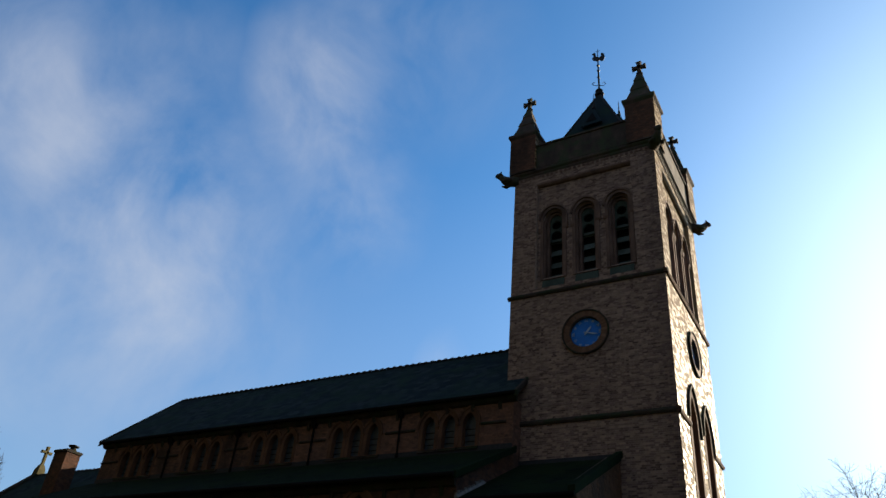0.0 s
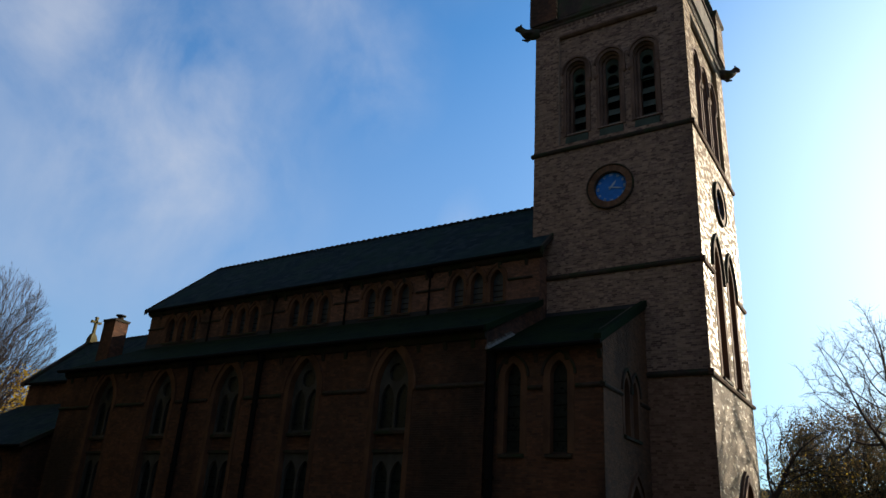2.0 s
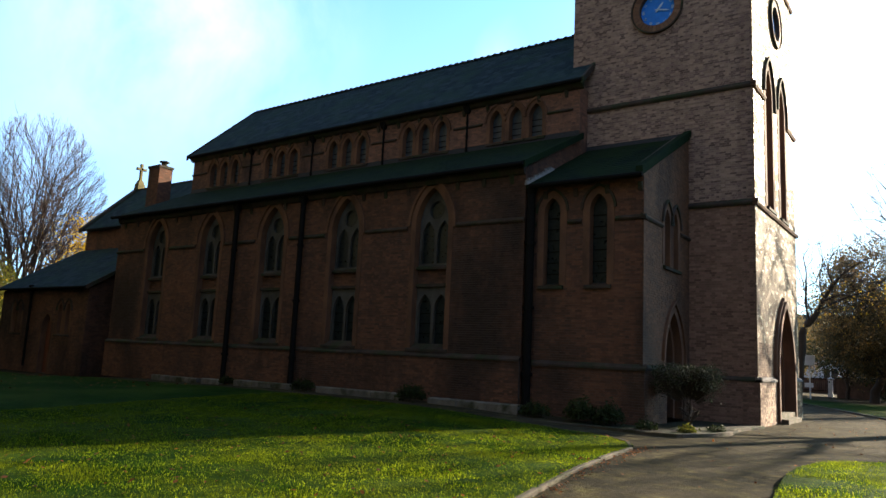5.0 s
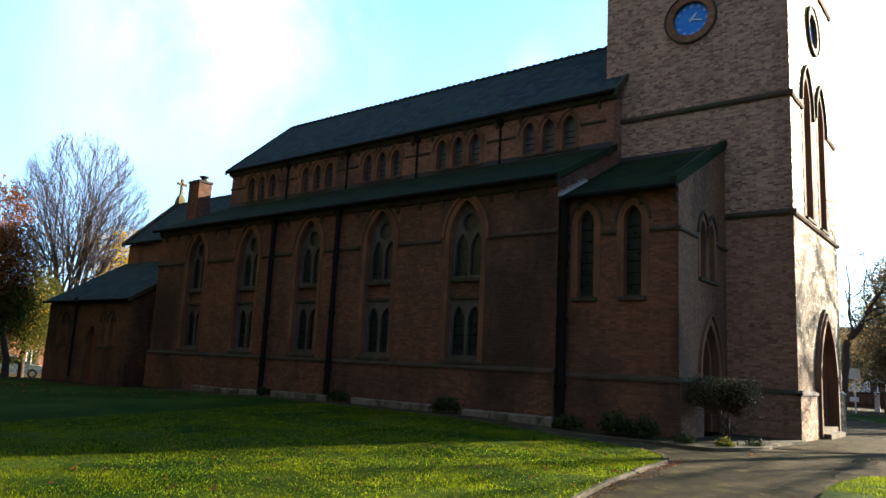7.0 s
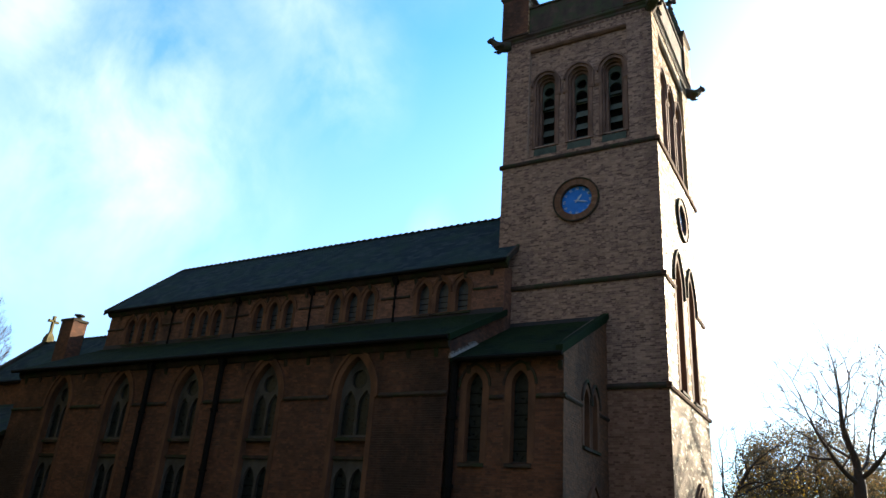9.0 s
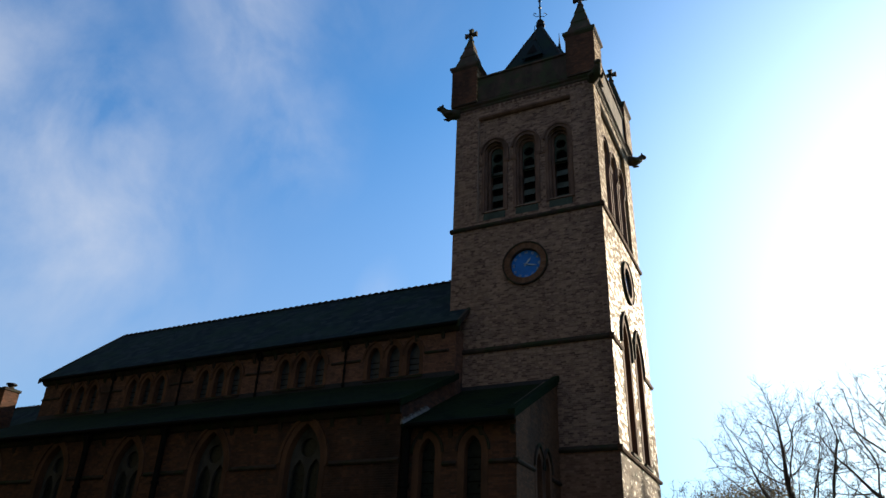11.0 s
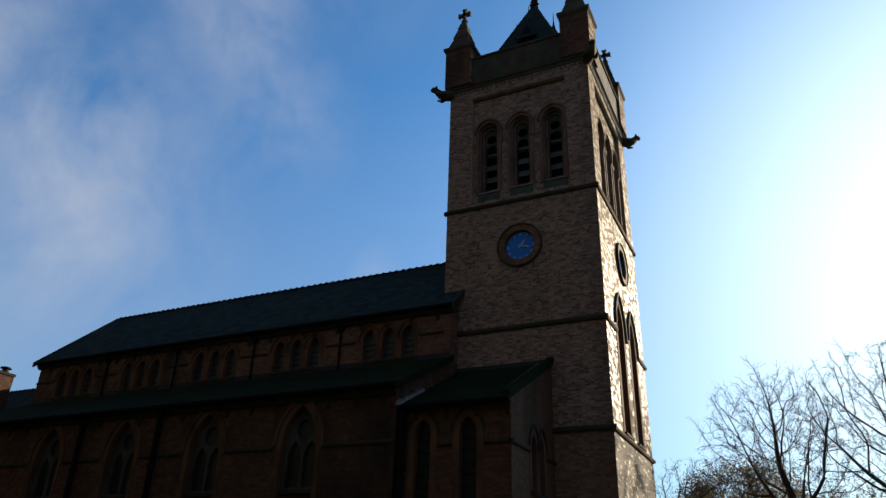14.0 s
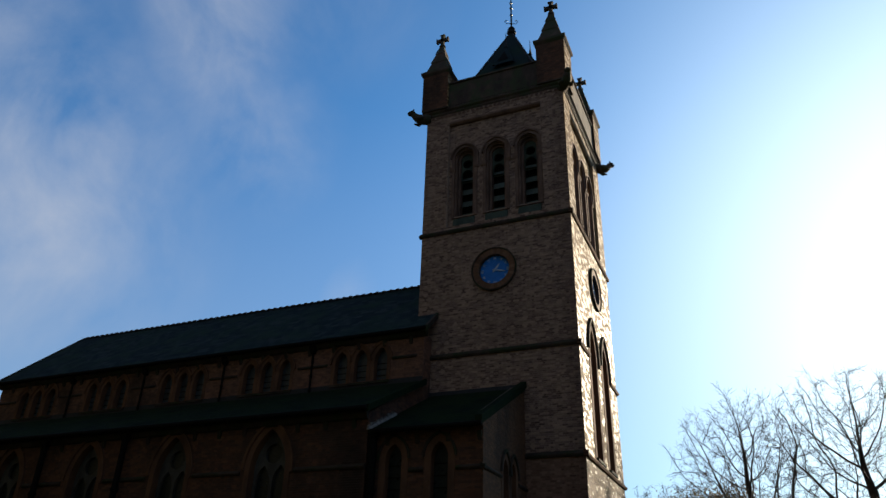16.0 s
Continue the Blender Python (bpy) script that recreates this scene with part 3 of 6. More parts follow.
def sheet(xs, ys, lift=0.0):
    geo = Geo()
    n = len(xs)
    geo.v = [(x, y, ground_z(x, y) + lift) for y in ys for x in xs]
    geo.f = [(j * n + i, j * n + i + 1, (j + 1) * n + i + 1, (j + 1) * n + i) for j in range(len(ys) - 1) for i in range(n - 1)]
    return geo


def steps(*stops):
    out = []
    for a, b, n in stops:
        out += [a + (b - a) * k / n for k in range(n)]
    return out + [stops[-1][1]]


GROUND_X = steps((-900, -60, 6), (-60, -20, 20), (-20, 20, 40), (20, 60, 12), (60, 900, 6))
GROUND_Y = steps((-900, -40, 6), (-40, 24, 64), (24, 80, 14), (80, 1500, 8))
tagged(part("ground", sheet(GROUND_X, GROUND_Y, -0.02), "asphalt", None, "worn asphalt paths round the church"), category="ground", kind="structure")


def inside(x, y, loop):
    hit = False
    for (x0, y0), (x1, y1) in zip(loop, loop[1:] + loop[:1]):
        if (y0 > y) != (y1 > y) and x < x0 + (y - y0) / (y1 - y0) * (x1 - x0):
            hit = not hit
    return hit


def smooth_line(points, n=6):
    """A Catmull-Rom line through the points."""
    pts = [points[0], *points, points[-1]]
    out = []
    for a, b, c, d in zip(pts, pts[1:], pts[2:], pts[3:]):
        for k in range(n):
            t = k / n
            out.append(tuple(0.5 * (2 * q + (r - p) * t + (2 * p - 5 * q + 4 * r - s) * t * t + (3 * q - p - 3 * r + s) * t ** 3) for p, q, r, s in zip(a, b, c, d)))
    return out + [tuple(points[-1])]


def lawn(name, loop, label, lift=0.03, cell=0.5, limits=None):
    """A raised turf: a draped top and a skirt down into the ground."""
    flat = fill_loops([loop])
    bm = bmesh.new()
    vs = [bm.verts.new((x, y, 0)) for x, y in loop]
    for t in flat:
        try:
            bm.faces.new([vs[i] for i in t])
        except ValueError:
            pass
    x0, x1, y0, y1 = limits or (min(p[0] for p in loop), max(p[0] for p in loop), min(p[1] for p in loop), max(p[1] for p in loop))
    for axis, a, b in ((0, x0, x1), (1, y0, y1)):
        for k in range(1, int((b - a) / cell)):
            co = [0, 0, 0]
            no = [0, 0, 0]
            co[axis], no[axis] = a + k * cell, 1
            bmesh.ops.bisect_plane(bm, geom=bm.verts[:] + bm.edges[:] + bm.faces[:], plane_co=co, plane_no=no)
    for v in bm.verts:
        v.co.z = ground_z(v.co.x, v.co.y) + lift + 0.025 * noise.noise((v.co.x * 0.9, v.co.y * 0.9, 0))
    rim = [e for e in bm.edges if e.is_boundary]
    made = bmesh.ops.extrude_edge_only(bm, edges=rim)["geom"]
    for v in made:
        if isinstance(v, bmesh.types.BMVert):
            v.co.z -= 0.25
    bmesh.ops.recalc_face_normals(bm, faces=bm.faces)
    mesh = bpy.data.meshes.new(name)
    bm.to_mesh(mesh)
    bm.free()
    mesh.materials.append(MAT["ground"])
    return tagged(new(name, mesh), label, "lawn", kind="structure")


LAWN_EDGE = smooth_line([(1.5, -26.0), (1.2, -18.0), (0.8, -16.0), (0.47, -14.42), (0.19, -13.08), (-0.08, -11.61), (-0.22, -10.36), (-0.36, -9.1), (-0.44, -8.5)])
LAWN_BACK = smooth_line([(-0.75, -7.95), (-1.3, -7.45), (-2.58, -7.15), (-6.0, -6.9), (-12.0, -6.8), (-24.0, -6.7), (-32.0, -5.8), (-48.0, -5.4)])
LAWN = LAWN_EDGE + LAWN_BACK + [(-48.0, -60.0), (2.0, -60.0)]
ISLAND_EDGE = smooth_line([(4.2, -20.0), (3.3, -15.0), (2.8, -12.2), (2.67, -11.13), (2.55, -10.05), (2.51, -9.2), (2.58, -8.39), (2.98, -7.21), (5.0, -6.0), (11.0, -5.2)])
ISLAND = ISLAND_EDGE + [(14.0, -12.0), (12.0, -20.0)]
NORTH_EDGE = smooth_line([(9.0, -3.5), (5.6, 2.2), (3.8, 6.6), (2.5, 9.64), (0.77, 13.4), (-0.59, 16.5), (-1.93, 18.9), (-5.0, 21.5), (-12.0, 24.0)])
NORTH = NORTH_EDGE + [(-12.0, 26.5), (-3.0, 25.7), (1.5, 24.3), (60.0, 24.3), (60.0, -3.5)]
lawn("lawn", LAWN, "short sunlit and shaded lawn before the church", limits=(-16, 3, -26, -5))
lawn("lawn", ISLAND, "small patch of sunlit grass beside the path")
lawn("lawn", NORTH, "strip of sunlit grass beyond the church tower", limits=(-6, 12, -4, 25))
tagged(part("ground", Geo().add([(x, y, ground_z(x, y) + 0.012) for x, y in ((-400, -5.4), (-48, -5.4), (-48, -60), (-400, -60))], [(0, 1, 2, 3)]), "ground", None, "rough grass"), kind="structure")


def kerb_run(line, label, wide=0.085, tall=0.012, long=0.9, lift=0.03):
    """Kerb stones end to end along a line, each one set a little out of true."""
    rng = random.Random(5)
    root = thing("kerb", (*line[0], 0), label, "kerb", kind="structure")
    walked, piece = 0.0, [line[0]]
    for a, b in zip(line, line[1:]):
        walked += math.dist(a, b)
        piece.append(b)
        if walked >= long or b == line[-1]:
            (xa, ya), (xb, yb) = piece[0], piece[-1]
            d = Vector((xb - xa, yb - ya, 0)).normalized()
            s = Vector((-d.y, d.x, 0)) * wide
            j, t = rng.uniform(-0.012, 0.012), rng.uniform(-0.008, 0.01)
            pa, pb = Vector((xa, ya, 0)) + d * 0.008, Vector((xb, yb, 0)) - d * 0.008
            rings = []
            for p in (pa, pb):
                z = ground_z(p.x, p.y) + lift + tall + t
                o = p - s * 0.5 + s * j
                rings.append([o + Vector((0, 0, z - 0.3)), o + Vector((0, 0, z - 0.02)), o + s * 0.15 + Vector((0, 0, z)), o + s * 0.85 + Vector((0, 0, z)), o + s + Vector((0, 0, z - 0.02)), o + s + Vector((0, 0, z - 0.3))])
            part("kerb_stone", Geo().loft(rings), "kerb", root)
            walked, piece = 0.0, [b]
    return root


kerb_run(LAWN_EDGE + LAWN_BACK[:7], "worn pale kerb stones edging the lawn")
kerb_run(NORTH_EDGE[8:40], "low kerb stones edging the far grass", 0.12, 0.02)

# ---- tower ----
TD = 6.35                      # depth of the tower along y
tower = thing("church_tower", (-3, 3, 0), "square red-brick church tower with corner pinnacles and blue clock", "tower")
S, WE = south(0.0), west(0.0)
BELL = (-4.28, -2.92, -1.57)
BELL_W = (1.8, 3.1, 4.4)
# openings of the two seen faces
panel_s, panel_w = rect(-4.97, -0.97, 15.58, 20.71), rect(0.98, 5.2, 15.58, 20.71)
clock_s, clock_w = disc(-2.98, 13.43, 0.60), disc(3.4, 13.57, 0.60)
door_w = arch(3.6, 1.24, 0.0, 1.45, 3.7)
lights_w = [arch(2.15, 0.47, 6.75, 10.49, 11.48), arch(4.2, 0.47, 6.75, 10.49, 11.48)]


def near_base(u, v):
    return 0.0 < u < 2.3 and v < 2.35


# south wall in two colours: glare painted into the upper, redder below
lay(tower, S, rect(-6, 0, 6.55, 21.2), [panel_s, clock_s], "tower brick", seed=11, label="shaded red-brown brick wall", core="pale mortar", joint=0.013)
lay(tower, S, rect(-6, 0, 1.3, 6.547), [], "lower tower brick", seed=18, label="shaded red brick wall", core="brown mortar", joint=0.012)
# the west face has its own brick, partly coloured as lit by the sun
lay(tower, WE, rect(0, TD, 6.55, 21.2), [panel_w, clock_w, *lights_w], "pale brick", 12, label="sunlit weathered west-lit brick wall", core="cream mortar", proud=(0.003, 0.006), tilt=0.001)
# lower stage coloured duller than above, standing in for dappled tree shade
lay(tower, WE, notch(0, TD, 1.3, 6.547, arch(3.6, 1.24, 1.3, 1.45, 3.7)), [], "shade-dulled speckled brick", 17, label="sunlit brick wall with pale specks", core="cream mortar", keep=near_base, one="pale single", proud=(0.003, 0.006), tilt=0.001)
# the north and east sides and a floor close the shaft
part("wall", Geo().box(-6, -5.55, 0.4, TD - 0.4, 0, 21.03), "mortar", tower)
part("wall", Geo().box(-6, -0.002, TD - 0.45, TD, 0, 21.03), "mortar", tower)
part("floor", Geo().box(-5.6, -0.4, 0.4, TD - 0.4, 20.82, 21.03), "lead", tower)
# plinth
P0, PW = south(-0.07), west(0.07)
lay(tower, P0, rect(-2.0, 0.07, -0.15, 1.28), [], "lower tower brick", seed=13, depth=0.5, label="brick plinth", core="brown mortar", joint=0.012)
lay(tower, PW, rect(-0.07, 2.3, -0.15, 1.28), [], "brick", 14, 0.5, keep=lambda u, v: True, one="pale single", label="sunlit brick plinth")
lay(tower, PW, rect(4.9, TD + 0.07, -0.15, 1.28), [], "pale brick", 15, 0.5, label="sunlit brick plinth")
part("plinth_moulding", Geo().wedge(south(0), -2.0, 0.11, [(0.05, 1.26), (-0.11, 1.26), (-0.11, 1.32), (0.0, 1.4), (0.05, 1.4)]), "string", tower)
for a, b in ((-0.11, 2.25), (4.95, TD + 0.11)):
    # west moulding in the lighter stone, its sunlight put into the colour
    part("plinth_moulding", Geo().wedge(west(0), a, b, [(0.05, 1.26), (-0.11, 1.26), (-0.11, 1.32), (0.0, 1.4), (0.05, 1.4)]), "lit grey stone", tower)
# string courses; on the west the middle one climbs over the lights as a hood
# west bands take a lighter stone than the south, as if lit
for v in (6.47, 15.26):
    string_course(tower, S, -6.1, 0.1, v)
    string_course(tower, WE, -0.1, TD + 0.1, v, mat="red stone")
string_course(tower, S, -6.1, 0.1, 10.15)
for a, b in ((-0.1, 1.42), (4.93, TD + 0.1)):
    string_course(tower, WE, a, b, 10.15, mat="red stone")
for c in (2.15, 4.2):
    rim = [arch(c, 0.47, 10.18, 10.49, 11.48, g)[1:] for g in (0.36, 0.27)]
    part("hood_mould", Geo().band(WE, rim[0], rim[1], -0.09, 0.02, closed=False), "string", tower)
    lancet(tower, WE, c, 0.47, 6.75, 10.49, 11.48, 0.26, "red stone", 0.42, hood=False, bars=9)
# west doorway
portal = part("door", Geo().band(WE, arch(3.6, 1.24, 0, 1.45, 3.7, 0.16), arch(3.6, 1.24, 0, 1.45, 3.7, -0.012), -0.16, 0.22), "red stone", tower, "tall pointed brown plank doors in a moulded stone arch")
part("inner_order", Geo().band(WE, arch(3.6, 1.24, 0, 1.45, 3.7, 0.02), arch(3.6, 1.05, 0, 1.45, 3.45), 0.2, 0.5), "red stone", portal)
part("hood_mould", Geo().band(WE, arch(3.6, 1.24, 1.3, 1.45, 3.7, 0.27)[1:], arch(3.6, 1.24, 1.3, 1.45, 3.7, 0.17)[1:], -0.10, 0.02, closed=False), "red stone", portal)
for k in range(9):
    u0 = 2.56 + k * 0.233
    top_v = max(v for u, v in arch(3.6, 1.05, 0, 1.45, 3.45, 0, 24) if abs(u - (u0 + 0.116)) < 0.18)
    lo, hi = (0.25, min(top_v, 3.4))
    part("plank", Geo().box(-0.52, -0.46, u0 + 0.004, u0 + 0.227, 0.25, hi), "door", portal)
part("backing", Geo().plate(WE, arch(3.6, 1.07, 0.2, 1.45, 3.47), [], 0.5, 0.56), "door", portal)
for z in (0.7, 1.9):
    part("strap_hinge", Geo().box(-0.46, -0.45, 2.65, 3.4, z, z + 0.06), "iron", portal)
    part("strap_hinge", Geo().box(-0.46, -0.45, 3.8, 4.55, z, z + 0.06), "iron", portal)
steps_w = thing("doorstep", (0.5, 3.6, 0), "two worn stone steps before the tower door", "step")
part("step", Geo().box(0.08, 0.36, 2.36, 4.55, -0.1, 0.13), "kerb", steps_w)
part("step", Geo().box(-0.5, 0.12, 2.40, 4.80, 0.13, 0.27), "kerb", steps_w)

# quoin stones at the lit corner are brick; the belfry's recessed panels


def belfry(at, panel, centres, side):
    u0, u1 = panel[0][0], panel[1][0]
    holes = [arch(c, 0.45, 16.09, 18.88, 19.37) for c in centres]
    # panel brick goes by facing: the west one has sunlight in its colour
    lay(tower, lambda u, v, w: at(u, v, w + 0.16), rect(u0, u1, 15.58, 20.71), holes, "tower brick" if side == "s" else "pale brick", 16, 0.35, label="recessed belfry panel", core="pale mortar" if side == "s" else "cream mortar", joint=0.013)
    # corbel stone goes by facing, lighter on the sunlit west
    part("corbel", Geo().wedge(at, u0, u1, [(0.16, 20.58), (0.06, 20.58), (-0.02, 20.65), (-0.02, 20.71), (0.16, 20.71)]), "order" if side == "s" else "lit grey stone", tower)
    for c in centres:
        part("sloping_sill", Geo().wedge(at, c - 0.45, c + 0.45, [(0.55, 16.22), (0.13, 15.97), (0.03, 15.56), (0.2, 15.54), (0.55, 15.54)]), "louvre", tower)
    inner = lambda u, v, w: at(u, v, w + 0.16)
    for c in centres:
        stone = "order"
        opening = part("belfry_opening", Geo().band(inner, arch(c, 0.50, 16.0, 18.86, 19.42, 0.05), arch(c, 0.50, 16.0, 18.86, 19.42, -0.07), -0.06, 0.02), stone, tower)
        part("middle_order", Geo().band(inner, arch(c, 0.45, 16.0, 18.88, 19.37, 0.0), arch(c, 0.36, 16.0, 18.9, 19.27), 0.10, 0.24), "order", opening)
        part("inner_order", Geo().band(inner, arch(c, 0.37, 16.0, 18.9, 19.28), arch(c, 0.265, 16.0, 18.91, 19.18), 0.22, 0.45), "order", opening)
        part("hood_mould", Geo().band(inner, arch(c, 0.50, 18.33, 18.86, 19.42, 0.115)[1:], arch(c, 0.50, 18.33, 18.86, 19.42, 0.052)[1:], -0.12, 0.0, closed=False), "order", opening)
        for e in (-1, 1):
            part("capital", Geo().wedge(inner, c + e * 0.52 - 0.11, c + e * 0.52 + 0.11, [(0.05, 18.24), (-0.07, 18.24), (-0.11, 18.34), (-0.11, 18.42), (0.05, 18.42)]), "order", opening)
            part("shaft", Geo().tube([inner(c + e * 0.405, 16.1, 0.06), inner(c + e * 0.405, 18.8, 0.06)], 0.045, 8, True), "order", opening)
        part("tracery", Geo().plate(inner, arch(c, 0.28, 17.9, 18.91, 19.2), [disc(c, 18.72, 0.205, 18), arch(c, 0.225, 17.92, 18.2, 18.43)], 0.30, 0.40), "louvre", opening)
        # black sheet behind the louvres, painting the unlit bell chamber
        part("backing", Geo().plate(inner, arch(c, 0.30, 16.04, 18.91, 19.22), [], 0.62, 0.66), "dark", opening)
        for k in range(4):
            v = 16.16 + k * 0.57
            edge = [(c - 0.29 + 0.58 * j / 30, v - 0.03 * abs(math.sin(j / 30 * math.pi * 5))) for j in range(31)]
            lip = [inner(u, vv, 0.37) for u, vv in edge] + [inner(u, v + 0.34, 0.56) for u, vv in edge]
            low = [inner(u, vv, 0.39) for u, vv in edge] + [inner(u, v + 0.34, 0.58) for u, vv in edge]
            faces = [(i, i + 1, 32 + i, 31 + i) for i in range(30)] + [(62 + i, 93 + i, 94 + i, 63 + i) for i in range(30)] + [(i, 62 + i, 63 + i, i + 1) for i in range(30)]
            part("louvre", Geo().add(lip + low, faces), "slat", opening)


belfry(S, panel_s, BELL, "s")
belfry(WE, panel_w, BELL_W, "w")


def clock(at, c, v, label):
    dial = part("clock", Geo().plate(at, disc(c, v, 0.585, 40), [], 0.10, 0.16), "dial", tower, label)
    part("surround", Geo().band(at, disc(c, v, 0.84, 40), disc(c, v, 0.588, 40), -0.045, 0.25), "mortar", dial, "brick ring")
    for k in range(34):
        a, b = math.tau * (k + 0.06) / 34, math.tau * (k + 0.94) / 34
        part("voussoir", Geo().plate(at, [(c + r * math.sin(e), v + r * math.cos(e)) for r, e in ((0.605, a), (0.605, b), (0.825, b), (0.825, a))], [], -0.062, -0.03), "arch brick", dial)
    part("rim", Geo().band(at, disc(c, v, 0.875, 40), disc(c, v, 0.83, 40), -0.10, 0.02), "string", dial)
    for k in range(12):
        a = math.tau * k / 12
        d, s = (math.sin(a), math.cos(a)), (math.cos(a), -math.sin(a))
        for off in ((-0.035, 0.0, 0.035) if k % 3 else (-0.05, -0.017, 0.017, 0.05)):
            quad = [(c + d[0] * r + s[0] * (off + e), v + d[1] * r + s[1] * (off + e)) for r, e in ((0.45, -0.007), (0.54, -0.007), (0.54, 0.007), (0.45, 0.007))]
            part("hour_mark", Geo().plate(at, quad, [], 0.085, 0.1), "gilt", dial)
    for a, r, wide, name in ((math.tau * 1.29 / 12, 0.30, 0.04, "hour_hand"), (math.tau * 17.3 / 60, 0.44, 0.028, "minute_hand")):
        d, s = (math.sin(a), math.cos(a)), (math.cos(a), -math.sin(a))
        shape = [(c + d[0] * q + s[0] * e, v + d[1] * q + s[1] * e) for q, e in ((-0.1, -wide * 0.5), (r * 0.6, -wide), (r, 0), (r * 0.6, wide), (-0.1, wide * 0.5))]
        part(name, Geo().plate(at, shape, [], 0.055, 0.07), "gilt", dial)


clock(S, -2.98, 13.43, "round blue clock dial with pale marks and hands")
clock(lambda u, v, w: (-w, 6.8 - u, v), 3.4, 13.57, "round blue clock dial in a stone ring")
# cornice and parapet all round
ring_of = lambda half, z: [(-3 + sx * half, TD / 2 + sy * (half + TD / 2 - 3), z) for sx, sy in ((-1, -1), (1, -1), (1, 1), (-1, 1))]
part("cornice", Geo().loft([ring_of(h, z) for h, z in ((3.0, 21.17), (3.05, 21.22), (3.05, 21.30), (3.13, 21.37), (3.13, 21.46), (3.06, 21.54), (2.6, 21.54))]), "dark stone", tower)
for at, span in ((S, (-5.95, 0.0)), (WE, (0.05, TD))):
    n = int((span[1] - span[0]) / 0.2)
    for k in range(n):
        u = span[0] + k * 0.2
        # dentils likewise painted lighter on the lit side
        part("dentil", Geo().wedge(at, u, u + 0.11, [(0.02, 21.04), (-0.04, 21.04), (-0.04, 21.16), (0.02, 21.16)]), "order" if at is S else "lit grey stone", tower)
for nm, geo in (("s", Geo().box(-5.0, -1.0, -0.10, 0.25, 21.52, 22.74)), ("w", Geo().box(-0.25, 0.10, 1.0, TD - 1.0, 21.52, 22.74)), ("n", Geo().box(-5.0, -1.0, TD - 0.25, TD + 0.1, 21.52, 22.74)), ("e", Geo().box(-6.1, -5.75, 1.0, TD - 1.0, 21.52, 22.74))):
    # parapet tone by side: dark south and east, lit tone west and north
    part("parapet", geo, "dark stone" if nm in "se" else "lit grey stone", tower)
for a in (Geo().wedge(S, -5.0, -1.0, [(0.3, 22.71), (-0.16, 22.71), (-0.16, 22.79), (0.05, 22.91), (0.3, 22.79)]), Geo().wedge(WE, 1.0, TD - 1.0, [(0.3, 22.71), (-0.16, 22.71), (-0.16, 22.79), (0.05, 22.91), (0.3, 22.79)])):
    part("coping", a, "dark stone", tower)


def pinnacle(x, y, d):
    sq = lambda h, z: [(x + sx * h, y + sy * h, z) for sx, sy in ((-1, -1), (1, -1), (1, 1), (-1, 1))]
    pin = part("pinnacle", Geo().loft([sq(0.6, 21.44), sq(0.6, 23.57 + d)]), "mortar", tower)
    # shaded and lit copies of one brickwork: dark to the south, pale to the west
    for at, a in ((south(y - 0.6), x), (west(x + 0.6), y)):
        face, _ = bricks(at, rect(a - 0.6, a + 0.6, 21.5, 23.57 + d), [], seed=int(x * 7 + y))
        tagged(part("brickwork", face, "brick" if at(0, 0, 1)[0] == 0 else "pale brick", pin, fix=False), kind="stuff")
    part("cap", Geo().loft([sq(0.6, 23.55 + d), sq(0.69, 23.67 + d), sq(0.69, 23.80 + d), sq(0.56, 23.87 + d)]), "dark stone", pin)
    part("spirelet", Geo().loft([sq(0.55, 23.85 + d), sq(0.36, 24.50 + d), sq(0.385, 24.55 + d), sq(0.22, 25.13 + d), sq(0.24, 25.18 + d), sq(0.10, 25.68 + d)]), "dark stone", pin)
    part("knop", Geo().turned((x, y, 25.64 + d), [(0.08, 0), (0.15, 0.05), (0.15, 0.11), (0.06, 0.16)], 10), "dark stone", pin)
    c = (x, y, 26.13 + d)
    arms = Geo()
    for dx, dz, long in ((1, 0, 0.3), (-1, 0, 0.3), (0, 1, 0.32), (0, -1, 0.42)):
        rings = []
        for q, wide in ((0.0, 0.07), (long * 0.6, 0.075), (long, 0.125)):
            rings.append([(c[0] + dx * q + (0 if dx else e * wide), c[1] + t * 0.07, c[2] + dz * q + (e * wide if dx else 0)) for e, t in ((-1, -1), (1, -1), (1, 1), (-1, 1))])
        arms.loft(rings)
    part("cross", arms, "dark stone", pin, "flared stone cross")


for x in (-5.6, -0.4):
    for y in (0.4, TD - 0.55):
        pinnacle(x, y, -0.16 if x < -3 else -0.04)


